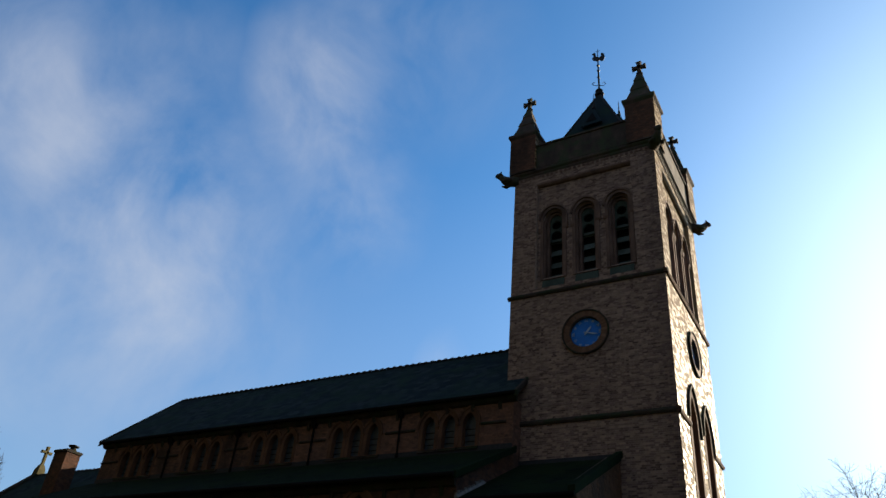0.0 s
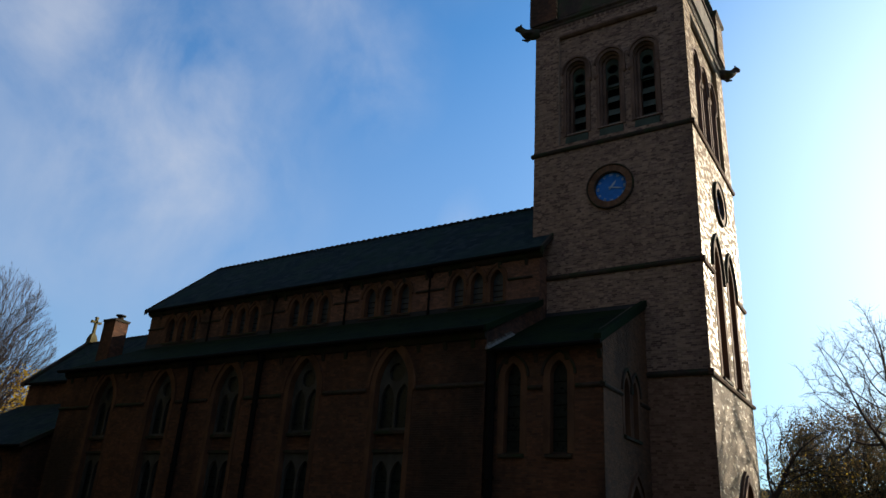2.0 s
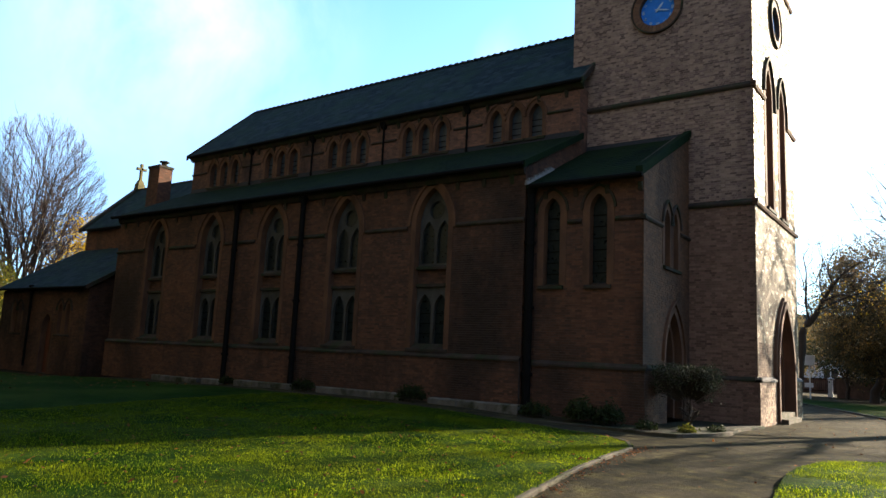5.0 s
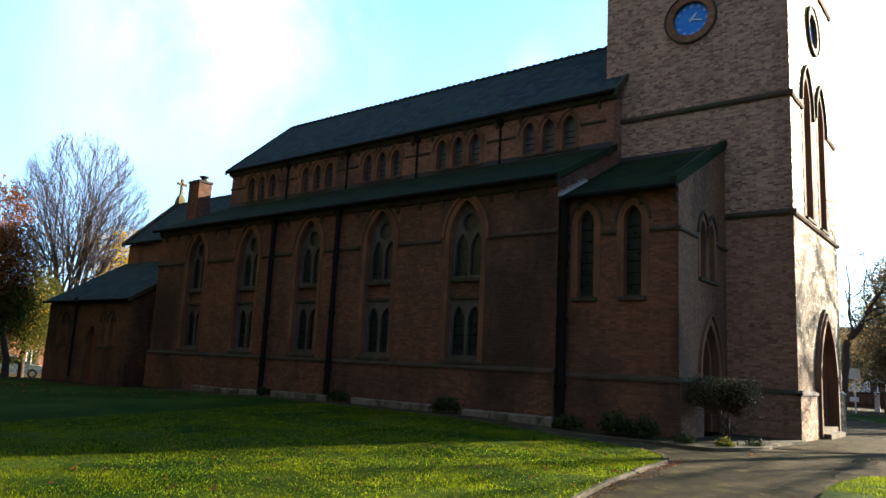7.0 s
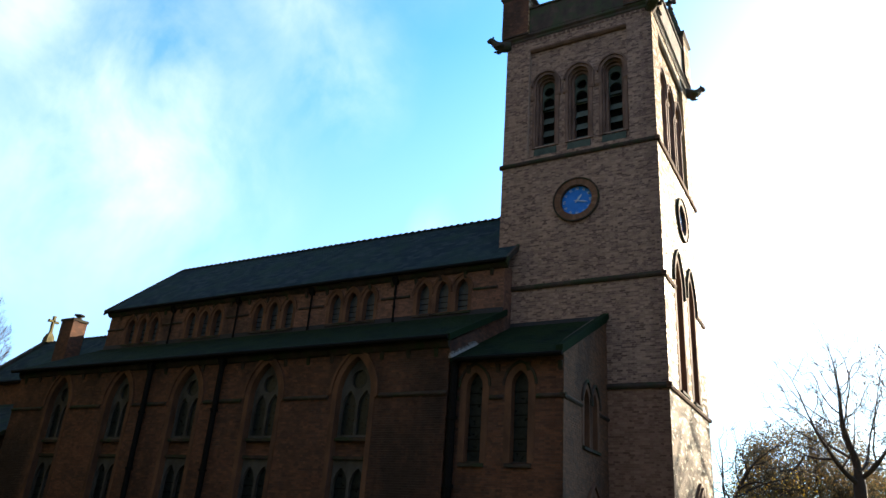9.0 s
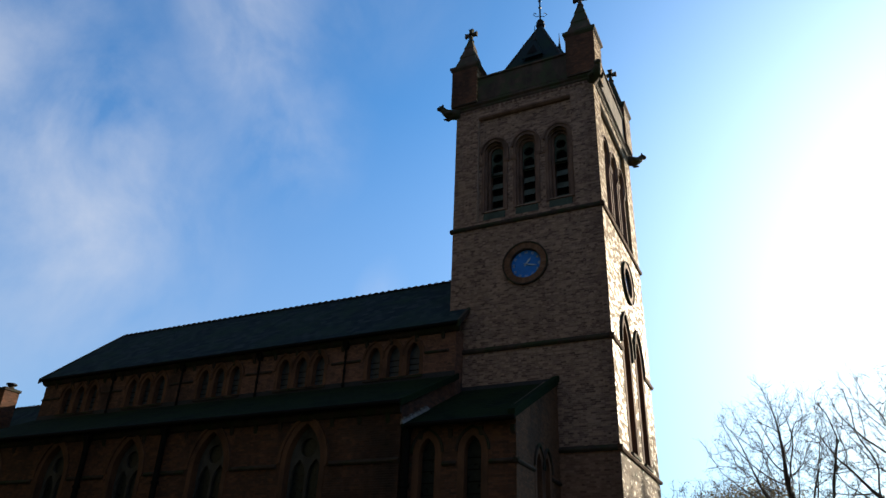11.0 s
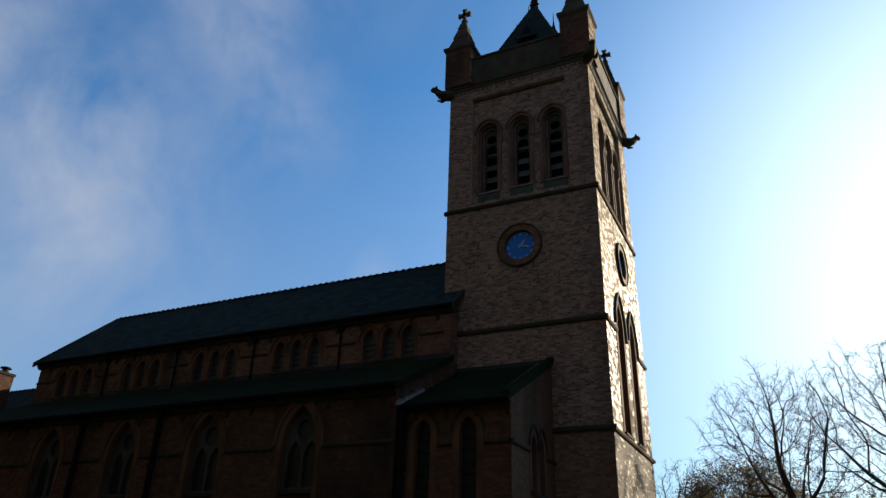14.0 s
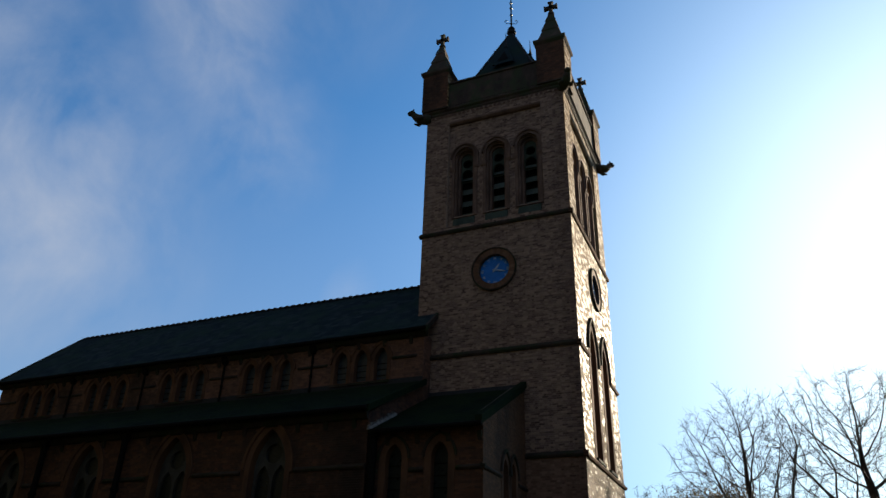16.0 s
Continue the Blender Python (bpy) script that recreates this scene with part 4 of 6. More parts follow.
def gargoyle(x, y, dx, dy):
    """A long-necked spout beast, as one plain shape."""
    d, s, base = Vector((dx, dy, 0)).normalized(), Vector((-dy, dx, 0)).normalized(), Vector((x, y, 21.15))
    g = Geo()
    g.tube([base - d * 0.2, base + d * 0.2 + Vector((0, 0, -0.02)), base + d * 0.38 + Vector((0, 0, 0.03)), base + d * 0.5 + Vector((0, 0, 0.14)), base + d * 0.58 + Vector((0, 0, 0.22))], [0.22, 0.23, 0.19, 0.15, 0.13], 8, True)
    head = base + d * 0.6 + Vector((0, 0, 0.25))
    g.tube([head - d * 0.12, head, head + d * 0.1, head + d * 0.2 + Vector((0, 0, -0.04))], [0.08, 0.15, 0.12, 0.06], 8, True)
    for k in (-1, 1):
        g.tube([head + s * 0.09 * k, head + s * 0.12 * k - d * 0.04 + Vector((0, 0, 0.15))], [0.07, 0.03], 6, True)
        g.tube([base + s * 0.14 * k + d * 0.1, base + s * 0.26 * k + d * 0.3 + Vector((0, 0, -0.12)), base + s * 0.2 * k + d * 0.5 + Vector((0, 0, -0.14))], [0.1, 0.08, 0.03], 6, True)
    tagged(part("gargoyle", g, "dark stone", None, "dark stone gargoyle spout jutting from the tower corner", True), category="gargoyle", group="gargoyles on the tower")


for x, y, dx, dy in ((-6.05, -0.05, -1, -0.55), (0.05, -0.05, 0.6, -1), (0.05, TD - 0.05, 1, 0.55), (-6.05, TD + 0.05, -1, 1)):
    gargoyle(x, y, dx, dy)

# roof of the tower with its lucarnes and vane
RX, RY, RZ = -3.05, 3.0, 27.88
pyramid = part("roof", Geo().loft([[(RX + sx * h, RY + sy * h, z) for sx, sy in ((-1, -1), (1, -1), (1, 1), (-1, 1))] for h, z in ((2.45, 21.54), (0.06, RZ))]), "slate", tower, "steep slated pyramid roof")
hip = Geo()
for sx, sy in ((-1, -1), (1, -1), (1, 1), (-1, 1)):
    hip.tube([(RX + sx * 2.45, RY + sy * 2.45, 21.56), (RX, RY, RZ + 0.05)], 0.07, 6, True)
part("hip_roll", hip, "lead", pyramid)
for k in range(14):
    z0, z1 = 22.58 + k * 0.365, 22.58 + k * 0.365 + 0.375
    r0, r1 = (RZ - z0) / 6.33 * 2.45 + 0.035, (RZ - z1) / 6.33 * 2.45 + 0.01
    part("slate_course", Geo().loft([[(RX + sx * r, RY + sy * r, z) for sx, sy in ((-1, -1), (1, -1), (1, 1), (-1, 1))] for r, z in ((r0, z0), (max(r1, 0.03), z1))], caps=False), "slate", pyramid)
for dx, dy in ((0, -1), (1, 0), (0, 1), (-1, 0)):
    s = (-dy, dx)
    tip, mid = 0.92, 1.5
    pts = [(RX + dx * 0.75, RY + dy * 0.75, 26.31), (RX + dx * tip, RY + dy * tip, 26.25)]
    base = [(RX + dx * mid + s[0] * e, RY + dy * mid + s[1] * e, 24.70) for e in (-0.5, 0.5)]
    back = [(RX + dx * 1.25 + s[0] * e, RY + dy * 1.25 + s[1] * e, 24.85) for e in (-0.5, 0.5)]
    lu = part("lucarne", Geo().add(pts + base + back, [(1, 2, 3), (0, 1, 2, 4), (0, 5, 3, 1)]), "slate", pyramid)
    # a flat black triangle painted as the shade of an opening
    part("opening", Geo().add([(RX + dx * (q + 0.02) + s[0] * e, RY + dy * (q + 0.02) + s[1] * e, z) for q, e, z in ((1.43, -0.26, 24.95), (1.43, 0.26, 24.95), (1.16, 0.0, 25.7))], [(0, 1, 2)]), "dark", lu)
    part("finial", Geo().tube([(RX + dx * tip, RY + dy * tip, 26.15), (RX + dx * tip, RY + dy * tip, 26.51), (RX + dx * tip, RY + dy * tip, 27.08)], [0.09, 0.03, 0.012], 6, True), "lead", lu)
vane = thing("weather_vane", (RX, RY, RZ), "dark metal weathercock on an iron rod above the tower roof", "weathercock")
part("base_knop", Geo().turned((RX, RY, RZ - 0.05), [(0.2, 0), (0.24, 0.1), (0.12, 0.2), (0.2, 0.3), (0.1, 0.45)], 12), "lead", vane)
part("rod", Geo().tube([(RX, RY, RZ + 0.3), (RX, RY, 30.16), (RX, RY, 31.15)], [0.05, 0.035, 0.015], 8, True), "copper", vane)
for k, z in enumerate((29.12, 29.59, 29.95)):
    part("knot", Geo().turned((RX, RY, z), [(0.03, -0.08), (0.085, 0), (0.03, 0.08)], 10), "copper", vane)
for a in range(4):
    d = Vector((math.cos(a * math.pi / 2 + 0.4), math.sin(a * math.pi / 2 + 0.4), 0))
    o = Vector((RX, RY, 28.55))
    part("scroll", Geo().tube([o, o + d * 0.22 + Vector((0, 0, -0.02)), o + d * 0.34 + Vector((0, 0, 0.12)), o + d * 0.26 + Vector((0, 0, 0.22)), o + d * 0.18 + Vector((0, 0, 0.15))], 0.018, 5, True), "copper", vane)
bird = [(-0.42, 30.49), (-0.36, 30.35), (0.0, 30.28), (0.18, 30.37), (0.24, 30.28), (0.42, 30.33), (0.52, 30.53), (0.48, 30.80), (0.34, 30.89), (0.22, 30.82), (0.27, 30.68), (0.14, 30.55), (-0.06, 30.57), (-0.14, 30.66), (-0.17, 30.87), (-0.27, 30.93), (-0.33, 30.86), (-0.44, 30.80), (-0.33, 30.76), (-0.31, 30.62)]
turn = radians(20)
part("cockerel", Geo().plate(lambda u, v, w: (RX + u * 0.68 * math.cos(turn) - w * math.sin(turn), RY + u * 0.68 * math.sin(turn) + w * math.cos(turn), v), bird, [], -0.02, 0.02), "copper", vane)
part("cross_bar", Geo().tube([(RX - 0.1, RY, 31.01), (RX + 0.1, RY, 31.01)], 0.015, 5, True), "copper", vane)

# ---- nave ----
NE, NW = -27.05, -5.43          # its ends along x
CY = -0.62                     # face of the clerestory
nave = thing("church_nave", (-16, 3, 0), "long brick nave with clerestory windows and dark slate roof", "nave")
CS = south(CY)
BAYS = [-7.95 - 4.14 * k for k in range(5)]
lights = [arch(b + d, 0.275, 9.42, 10.2, 10.66) for b in BAYS for d in (-0.83, 0.0, 0.83)]
lay(nave, CS, rect(NE, NW, 8.6, 11.0), lights, "upper brick", seed=21, label="clerestory wall of patchy red brick")
for b in BAYS:
    for d in (-0.83, 0, 0.83):
        lancet(nave, CS, b + d, 0.275, 9.42, 10.2, 10.66, 0.13, bars=4, pane="pale glass", hood_mat="red stone")
for k in range(6):
    a = NW - 0.25 if k == 0 else (BAYS[k - 1] - 1.35 if k == 5 else (BAYS[k - 1] + BAYS[k]) / 2 + 0.65)
    b = BAYS[0] + 1.3 if k == 0 else (NE if k == 5 else (BAYS[k - 1] + BAYS[k]) / 2 - 0.65)
    string_course(nave, CS, min(a, b), max(a, b), 10.13, 0.07, 0.12)
for k in range(4):
    m = (BAYS[k] + BAYS[k + 1]) / 2
    pipe(nave, m, CY - 0.08, 8.9, 10.75, 0.04)
lay(nave, west(NW), rect(CY, 0.1, 8.6, 11.0), [], "upper brick", seed=26, depth=0.4, label="end wall")
part("wall", Geo().plate(west(NE + 0.4), [(CY, 0), (6.6, 0), (6.6, 11.0), (3.0, 14.5), (CY, 11.0)], [], 0.0, 0.4), "mortar", nave)
part("wall", Geo().box(NE, NW, 6.2, 6.6, 0, 11.0), "mortar", nave)
RIDGE, EAVE = (3.0, 14.69), (-0.92, 11.12)
part("eaves_board", Geo().wedge(south(CY), NE - 0.1, NW + 0.15, [(0.0, 10.85), (-0.12, 10.9), (-0.2, 11.0), (-0.2, 11.1), (0.0, 11.15)]), "string", nave)
part("gutter", Geo().tube([(NE - 0.1, -0.93, 11.08), (NW + 0.2, -0.93, 11.08)], 0.075, 8, True), "iron", nave)
roof = part("roof", slab_roof(RIDGE, EAVE, NE - 0.12, NW + 0.2), "slate", nave, "blue-black slate roof")
part("roof", slab_roof((3.0, 14.69), (6.92, 11.12), NE - 0.12, NW + 0.2), "slate", nave)
tagged(part("slate_cover", slates(RIDGE, EAVE, NE - 0.12, NW + 0.2, 22, 0.30), "slate", roof, fix=False), kind="stuff")
part("verge", Geo().loft([[(x, RIDGE[0], RIDGE[1] + 0.03), (x, EAVE[0] - 0.03, EAVE[1] + 0.03), (x, EAVE[0] - 0.03, EAVE[1] - 0.2), (x, RIDGE[0], RIDGE[1] - 0.2)] for x in (NW + 0.16, NW + 0.26)]), "string", nave)
part("verge", Geo().loft([[(x, RIDGE[0], RIDGE[1] + 0.05), (x, EAVE[0] - 0.05, EAVE[1] + 0.05), (x, EAVE[0] - 0.05, EAVE[1] - 0.2), (x, RIDGE[0], RIDGE[1] - 0.2)] for x in (NE - 0.22, NE - 0.10)]), "string", nave)
RIDGE_MESH = {}


def ridge_tiles(parent, y, z, x0, x1, long=0.34):
    """Capping tiles with a raised roll at each joint."""
    if "tile" not in RIDGE_MESH:
        g = Geo()
        prof = [(-0.13, -0.12), (-0.08, -0.03), (0.0, 0.02), (0.08, -0.03), (0.13, -0.12)]
        g.loft([[(x, a * s, b * s + (s - 1) * 0.05) for a, b in prof] for x, s in ((0, 1), (long - 0.07, 1), (long - 0.07, 1.0))], caps=False, closed=False)
        g.loft([[(x, a * q, b * q + h) for a, b in prof] for x, q, h in ((long - 0.12, 1.0, 0.01), (long - 0.10, 1.18, 0.034), (long - 0.02, 1.18, 0.034), (long, 1.0, 0.01))], caps=True, closed=True)
        first = part("ridge_tile", g, "ridge", parent)
        RIDGE_MESH["tile"] = first.data
        bpy.data.objects.remove(first)
    for k in range(int((x1 - x0) / long)):
        ob = part("ridge_tile", RIDGE_MESH["tile"], "", parent)
        ob.location = (x0 + k * long, y, z)


for k in range(20):
    x = NW - 0.5 - k * 1.07
    part("corbel", Geo().wedge(CS, x - 0.06, x + 0.06, [(0.01, 10.62), (-0.06, 10.7), (-0.11, 10.88), (0.01, 10.88)]), "string", nave)
ridge_tiles(nave, 3.0, 14.745, NE - 0.1, NW)

# ---- aisle ----
AY = -4.2
aisle = thing("church_aisle", (-16, AY, 0), "lower brick aisle with tall pointed windows along the nave", "aisle")
AS = south(AY)
AWIN = [-8.80 - 3.78 * k for k in range(5)]
tall = [arch(c, 0.66, 1.72, 5.75, 6.95) for c in AWIN]
lay(aisle, AS, rect(NE, NW, 1.58, 7.2), tall, seed=41, label="long wall of dark red brick")
lay(aisle, south(AY - 0.07), rect(NE - 0.1, NW, 0.0, 1.56), [], seed=42, label="brick plinth")
part("plinth_moulding", Geo().wedge(AS, NE - 0.1, NW, [(0.05, 1.52), (-0.12, 1.52), (-0.12, 1.58), (0.0, 1.68), (0.05, 1.68)]), "string", aisle)
lay(aisle, west(NW), [(AY, 0), (CY + 0.1, 0), (CY + 0.1, 9.1), (AY, 7.2)], [], seed=43, label="half-gable end wall")
part("wall", Geo().plate(west(NE + 0.4), [(AY, 0), (CY, 0), (CY, 9.1), (AY, 7.2)], [], 0.0, 0.4), "mortar", aisle)
edges = [NW] + [c for c in AWIN] + [NE]
for k in range(6):
    a = edges[k] - (0 if k == 0 else 0.98)
    b = edges[k + 1] + (0 if k == 5 else 0.98)
    string_course(aisle, AS, b, a, 5.58, 0.08, 0.15)


def aisle_window(c):
    win = part("window", Geo().band(AS, arch(c, 0.66, 1.72, 5.75, 6.95, 0.17), arch(c, 0.66, 1.72, 5.75, 6.95, -0.012), -0.02, 0.3), "red stone", aisle, "tall pointed window of two tiers in a sandstone arch")
    part("hood_mould", Geo().band(AS, arch(c, 0.66, 5.6, 5.75, 6.95, 0.27)[1:], arch(c, 0.66, 5.6, 5.75, 6.95, 0.18)[1:], -0.08, 0.02, closed=False), "red stone", win)
    upper = [arch(c - 0.305, 0.255, 4.5, 5.35, 5.88), arch(c + 0.305, 0.255, 4.5, 5.35, 5.88), disc(c, 6.24, 0.30, 18)]
    part("tracery", Geo().plate(AS, arch(c, 0.665, 4.4, 5.75, 6.955), upper, 0.24, 0.36), "tracery", win)
    part("pane", Geo().plate(AS, arch(c, 0.65, 4.4, 5.75, 6.93), [], 0.33, 0.35), "glass", win)
    part("sill", Geo().wedge(AS, c - 0.66, c + 0.66, [(0.3, 4.46), (0.12, 4.38), (0.12, 4.3), (0.3, 4.3)]), "string", win)
    panel, _ = bricks(lambda u, v, w: AS(u, v, w + 0.26), rect(c - 0.66, c + 0.66, 3.84, 4.3), [], seed=int(-c * 10))
    part("panel", Geo().plate(AS, rect(c - 0.66, c + 0.66, 3.6, 4.4), [], 0.262, 0.4), "mortar", win)
    tagged(part("panel_brickwork", panel, "brick", win, fix=False), kind="stuff")
    part("lintel", Geo().wedge(AS, c - 0.66, c + 0.66, [(0.3, 3.86), (0.14, 3.84), (0.14, 3.74), (0.3, 3.72)]), "string", win)
    lower = [arch(c - 0.315, 0.265, 1.95, 3.0, 3.5), arch(c + 0.315, 0.265, 1.95, 3.0, 3.5)]
    part("tracery", Geo().plate(AS, rect(c - 0.66, c + 0.66, 1.72, 3.74), lower, 0.22, 0.36), "tracery", win)
    part("pane", Geo().plate(AS, rect(c - 0.64, c + 0.64, 1.74, 3.72), [], 0.34, 0.352), "glass", win)
    part("sill", Geo().wedge(AS, c - 0.8, c + 0.8, [(0.25, 1.95), (-0.06, 1.76), (-0.06, 1.68), (0.25, 1.68)]), "string", win)
    for d in (-0.315, 0.315):
        for k in range(3):
            v = 2.25 + 0.32 * k
            part("saddle_bar", Geo().box(c + d - 0.22, c + d + 0.22, AY + 0.3, AY + 0.32, v, v + 0.018), "iron", win)


for c in AWIN:
    aisle_window(c)
A_RIDGE, A_EAVE = (CY - 0.02, 9.22), (-4.58, 7.28)
roof = part("roof", slab_roof(A_RIDGE, A_EAVE, NE - 0.15, NW + 0.12), "moss slate", aisle, "mossy lean-to slate roof")
tagged(part("slate_cover", slates(A_RIDGE, A_EAVE, NE - 0.15, NW + 0.12, 18, 0.30, seed=5), "moss slate", roof, fix=False), kind="stuff")
part("flashing", Geo().wedge(CS, NE, NW, [(0.01, 9.2), (-0.06, 9.2), (-0.02, 9.4), (0.01, 9.4)]), "lead", aisle)
part("eaves_course", Geo().wedge(AS, NE, NW, [(0.02, 6.98), (-0.1, 7.02), (-0.16, 7.15), (-0.16, 7.26), (0.02, 7.3)]), "string", aisle)
part("gutter", Geo().tube([(NE - 0.15, -4.6, 7.24), (NW + 0.12, -4.6, 7.24)], 0.075, 8, True), "iron", aisle)
part("verge", Geo().loft([[(x, A_RIDGE[0], A_RIDGE[1] + 0.05), (x, A_EAVE[0], A_EAVE[1] + 0.05), (x, A_EAVE[0], A_EAVE[1] - 0.16), (x, A_RIDGE[0], A_RIDGE[1] - 0.16)] for x in (NW + 0.08, NW + 0.18)]), "moss slate", aisle)
for k in range(22):
    x = NW - 0.45 - k * 0.985
    if min(abs(x - c) for c in AWIN) < 0.55:
        continue
    part("corbel", Geo().wedge(AS, x - 0.06, x + 0.06, [(0.01, 6.72), (-0.05, 6.8), (-0.10, 7.0), (0.01, 7.0)]), "string", aisle)
for x in (-14.6, -18.35):
    pipe(aisle, x, AY - 0.2, 0.0, 6.9, 0.10)

# ---- annex beside the tower ----
XW, YS = -1.95, -3.93
annex = thing("church_annex", (-3.6, YS, 0), "brick side annex with mossy lean-to roof against the tower", "annex")
NS, NWF = south(YS), west(XW)
narrow = [arch(c, 0.27, 3.72, 5.85, 6.28) for c in (-4.66, -3.23)]
twin = [arch(c, 0.24, 4.42, 5.65, 6.1) for c in (-2.05, -1.31)]
side_door = arch(-1.5, 0.72, 1.6, 1.75, 3.15)
lay(annex, NS, rect(NW - 0.02, XW, 1.5, 6.75), narrow, seed=51, label="brick wall with two lancets")
lay(annex, south(YS - 0.07), rect(NW - 0.02, XW + 0.07, -0.05, 1.46), [], seed=52, label="brick plinth")
lay(annex, NWF, notch(YS, 0.0, 1.5, 0, arch(-1.5, 0.72, 1.5, 1.75, 3.15))[:-2] + [(0.0, 8.88), (YS, 6.82)], [*twin], mat="worn brick", seed=53, label="brick gable wall with a pointed door")
for a, b in ((YS - 0.066, -2.26), (-0.74, 0.0)):
    lay(annex, west(XW + 0.07), rect(a, b, -0.05, 1.46), [], mat="worn brick", seed=54, label="brick plinth")
    part("plinth_moulding", Geo().wedge(NWF, a, b, [(0.05, 1.43), (-0.12, 1.43), (-0.12, 1.5), (0.0, 1.6), (0.05, 1.6)]), "string", annex)
part("plinth_moulding", Geo().wedge(NS, NW - 0.02, XW + 0.12, [(0.05, 1.43), (-0.12, 1.43), (-0.12, 1.5), (0.0, 1.6), (0.05, 1.6)]), "string", annex)
for c in (-4.66, -3.23):
    lancet(annex, NS, c, 0.27, 3.72, 5.85, 6.28, 0.19, bars=7)
for a, b in ((NW, -5.16), (-4.16, -3.73), (-2.73, XW + 0.08)):
    string_course(annex, NS, a, b, 5.46, 0.08, 0.14)
for a, b in ((YS - 0.08, -2.5), (-0.86, 0.0)):
    string_course(annex, NWF, a, b, 5.46, 0.08, 0.14)
for c in (-2.05, -1.31):
    lancet(annex, NWF, c, 0.24, 4.42, 5.65, 6.1, 0.16, bars=5)
d2 = part("door", Geo().band(NWF, arch(-1.5, 0.72, 0.1, 1.75, 3.15, 0.18), arch(-1.5, 0.72, 0.1, 1.75, 3.15, -0.012), -0.03, 0.2), "red stone", annex, "dark pointed side door in a stone arch")
part("inner_order", Geo().band(NWF, arch(-1.5, 0.73, 0.1, 1.75, 3.16), arch(-1.5, 0.56, 0.1, 1.75, 2.95), 0.19, 0.42), "red stone", d2)
part("hood_mould", Geo().band(NWF, arch(-1.5, 0.72, 1.6, 1.75, 3.15, 0.28)[1:], arch(-1.5, 0.72, 1.6, 1.75, 3.15, 0.19)[1:], -0.09, 0.02, closed=False), "red stone", d2)
for k in range(6):
    u0 = -2.05 + k * 0.185
    part("plank", Geo().box(XW - 0.43, XW - 0.38, u0, u0 + 0.178, 0.15, (1.8, 2.5, 2.85, 2.85, 2.5, 1.8)[k]), "iron", d2)
part("backing", Geo().plate(NWF, arch(-1.5, 0.58, 0.1, 1.75, 2.97), [], 0.41, 0.46), "iron", d2)
part("wall", Geo().box(NW, XW - 0.4, YS + 0.4, -0.02, 0.0, 0.1), "mortar", annex)
N_RIDGE, N_EAVE = (-0.02, 8.82), (-4.28, 6.65)
roof = part("roof", slab_roof(N_RIDGE, N_EAVE, NW + 0.06, XW + 0.05), "moss slate", annex, "green mossy lean-to roof")
tagged(part("slate_cover", slates(N_RIDGE, N_EAVE, NW + 0.06, XW + 0.05, 17, 0.28, seed=8), "moss slate", roof, fix=False), kind="stuff")
part("coping", Geo().loft([[(x, -0.02, 9.03), (x, N_EAVE[0], 6.84), (x, N_EAVE[0], 6.62), (x, -0.02, 8.81)] for x in (XW - 0.1, XW + 0.1)]), "moss slate", annex, "mossy gable coping")
part("gutter", Geo().tube([(NW + 0.2, -4.31, 6.6), (XW + 0.1, -4.31, 6.6)], 0.07, 8, True), "iron", annex)
part("flashing", Geo().wedge(S, NW, XW, [(0.01, 8.80), (-0.07, 8.80), (-0.02, 8.95), (0.01, 8.95)]), "lead", annex)
for k in range(4):
    x = NW + 0.55 + k * 0.95
    part("corbel", Geo().wedge(NS, x - 0.06, x + 0.06, [(0.01, 6.2), (-0.05, 6.28), (-0.10, 6.48), (0.01, 6.48)]), "string", annex)
# ragged pale mortar where the annex roof meets the aisle's end wall
rng = random.Random(9)
SLOPE = (N_RIDGE[1] - N_EAVE[1]) / (N_RIDGE[0] - N_EAVE[0])
fillet = part("mortar_fillet", Geo().loft([[(NW + 0.01, y, z - 0.03), (NW + 0.12, y, z - 0.03), (NW + 0.10, y, z + 0.01), (NW + 0.05, y, z + 0.05), (NW + 0.01, y, z + 0.05)] for y, z in ((N_EAVE[0], N_EAVE[1] + 0.03), (N_EAVE[0] + 1.68, N_EAVE[1] + 0.03 + 1.68 * SLOPE))]), "mortar fillet", annex, "ragged pale mortar fillet")
for k in range(13):
    y = N_EAVE[0] + 0.03 + k * 0.128
    z = N_EAVE[1] + 0.07 + (y - N_EAVE[0]) * SLOPE
    part("mortar_lump", Geo().box(NW + 0.008, NW + 0.055, y, y + rng.uniform(0.06, 0.08), z - 0.03, z + rng.uniform(0.06, 0.12)), "mortar fillet", fillet, fix=False)
pipe(annex, NW + 0.17, YS - 0.2, 0.0, 6.4, 0.12)

# ---- chancel and vestry ----
CE = -38.0
chancel = thing("church_chancel", (-32, 3, 0), "lower brick chancel with slate roof behind the vestry", "chancel")
lay(chancel, south(-0.05), rect(CE, NE, 0.0, 8.0), [], seed=61, label="brick wall")
part("wall", Geo().plate(west(CE + 0.4), [(-0.05, 0), (6.05, 0), (6.05, 8.0), (3.0, 11.1), (-0.05, 8.0)], [], 0.0, 0.4), "mortar", chancel)
C_RIDGE, C_EAVE = (3.0, 11.3), (-0.32, 8.08)
roof = part("roof", slab_roof(C_RIDGE, C_EAVE, CE - 0.1, NE), "slate", chancel, "slate roof")
part("roof", slab_roof(C_RIDGE, (6.32, 8.08), CE - 0.1, NE), "slate", chancel)
tagged(part("slate_cover", slates(C_RIDGE, C_EAVE, CE - 0.1, NE, 18, 0.3, seed=6), "slate", roof, fix=False), kind="stuff")
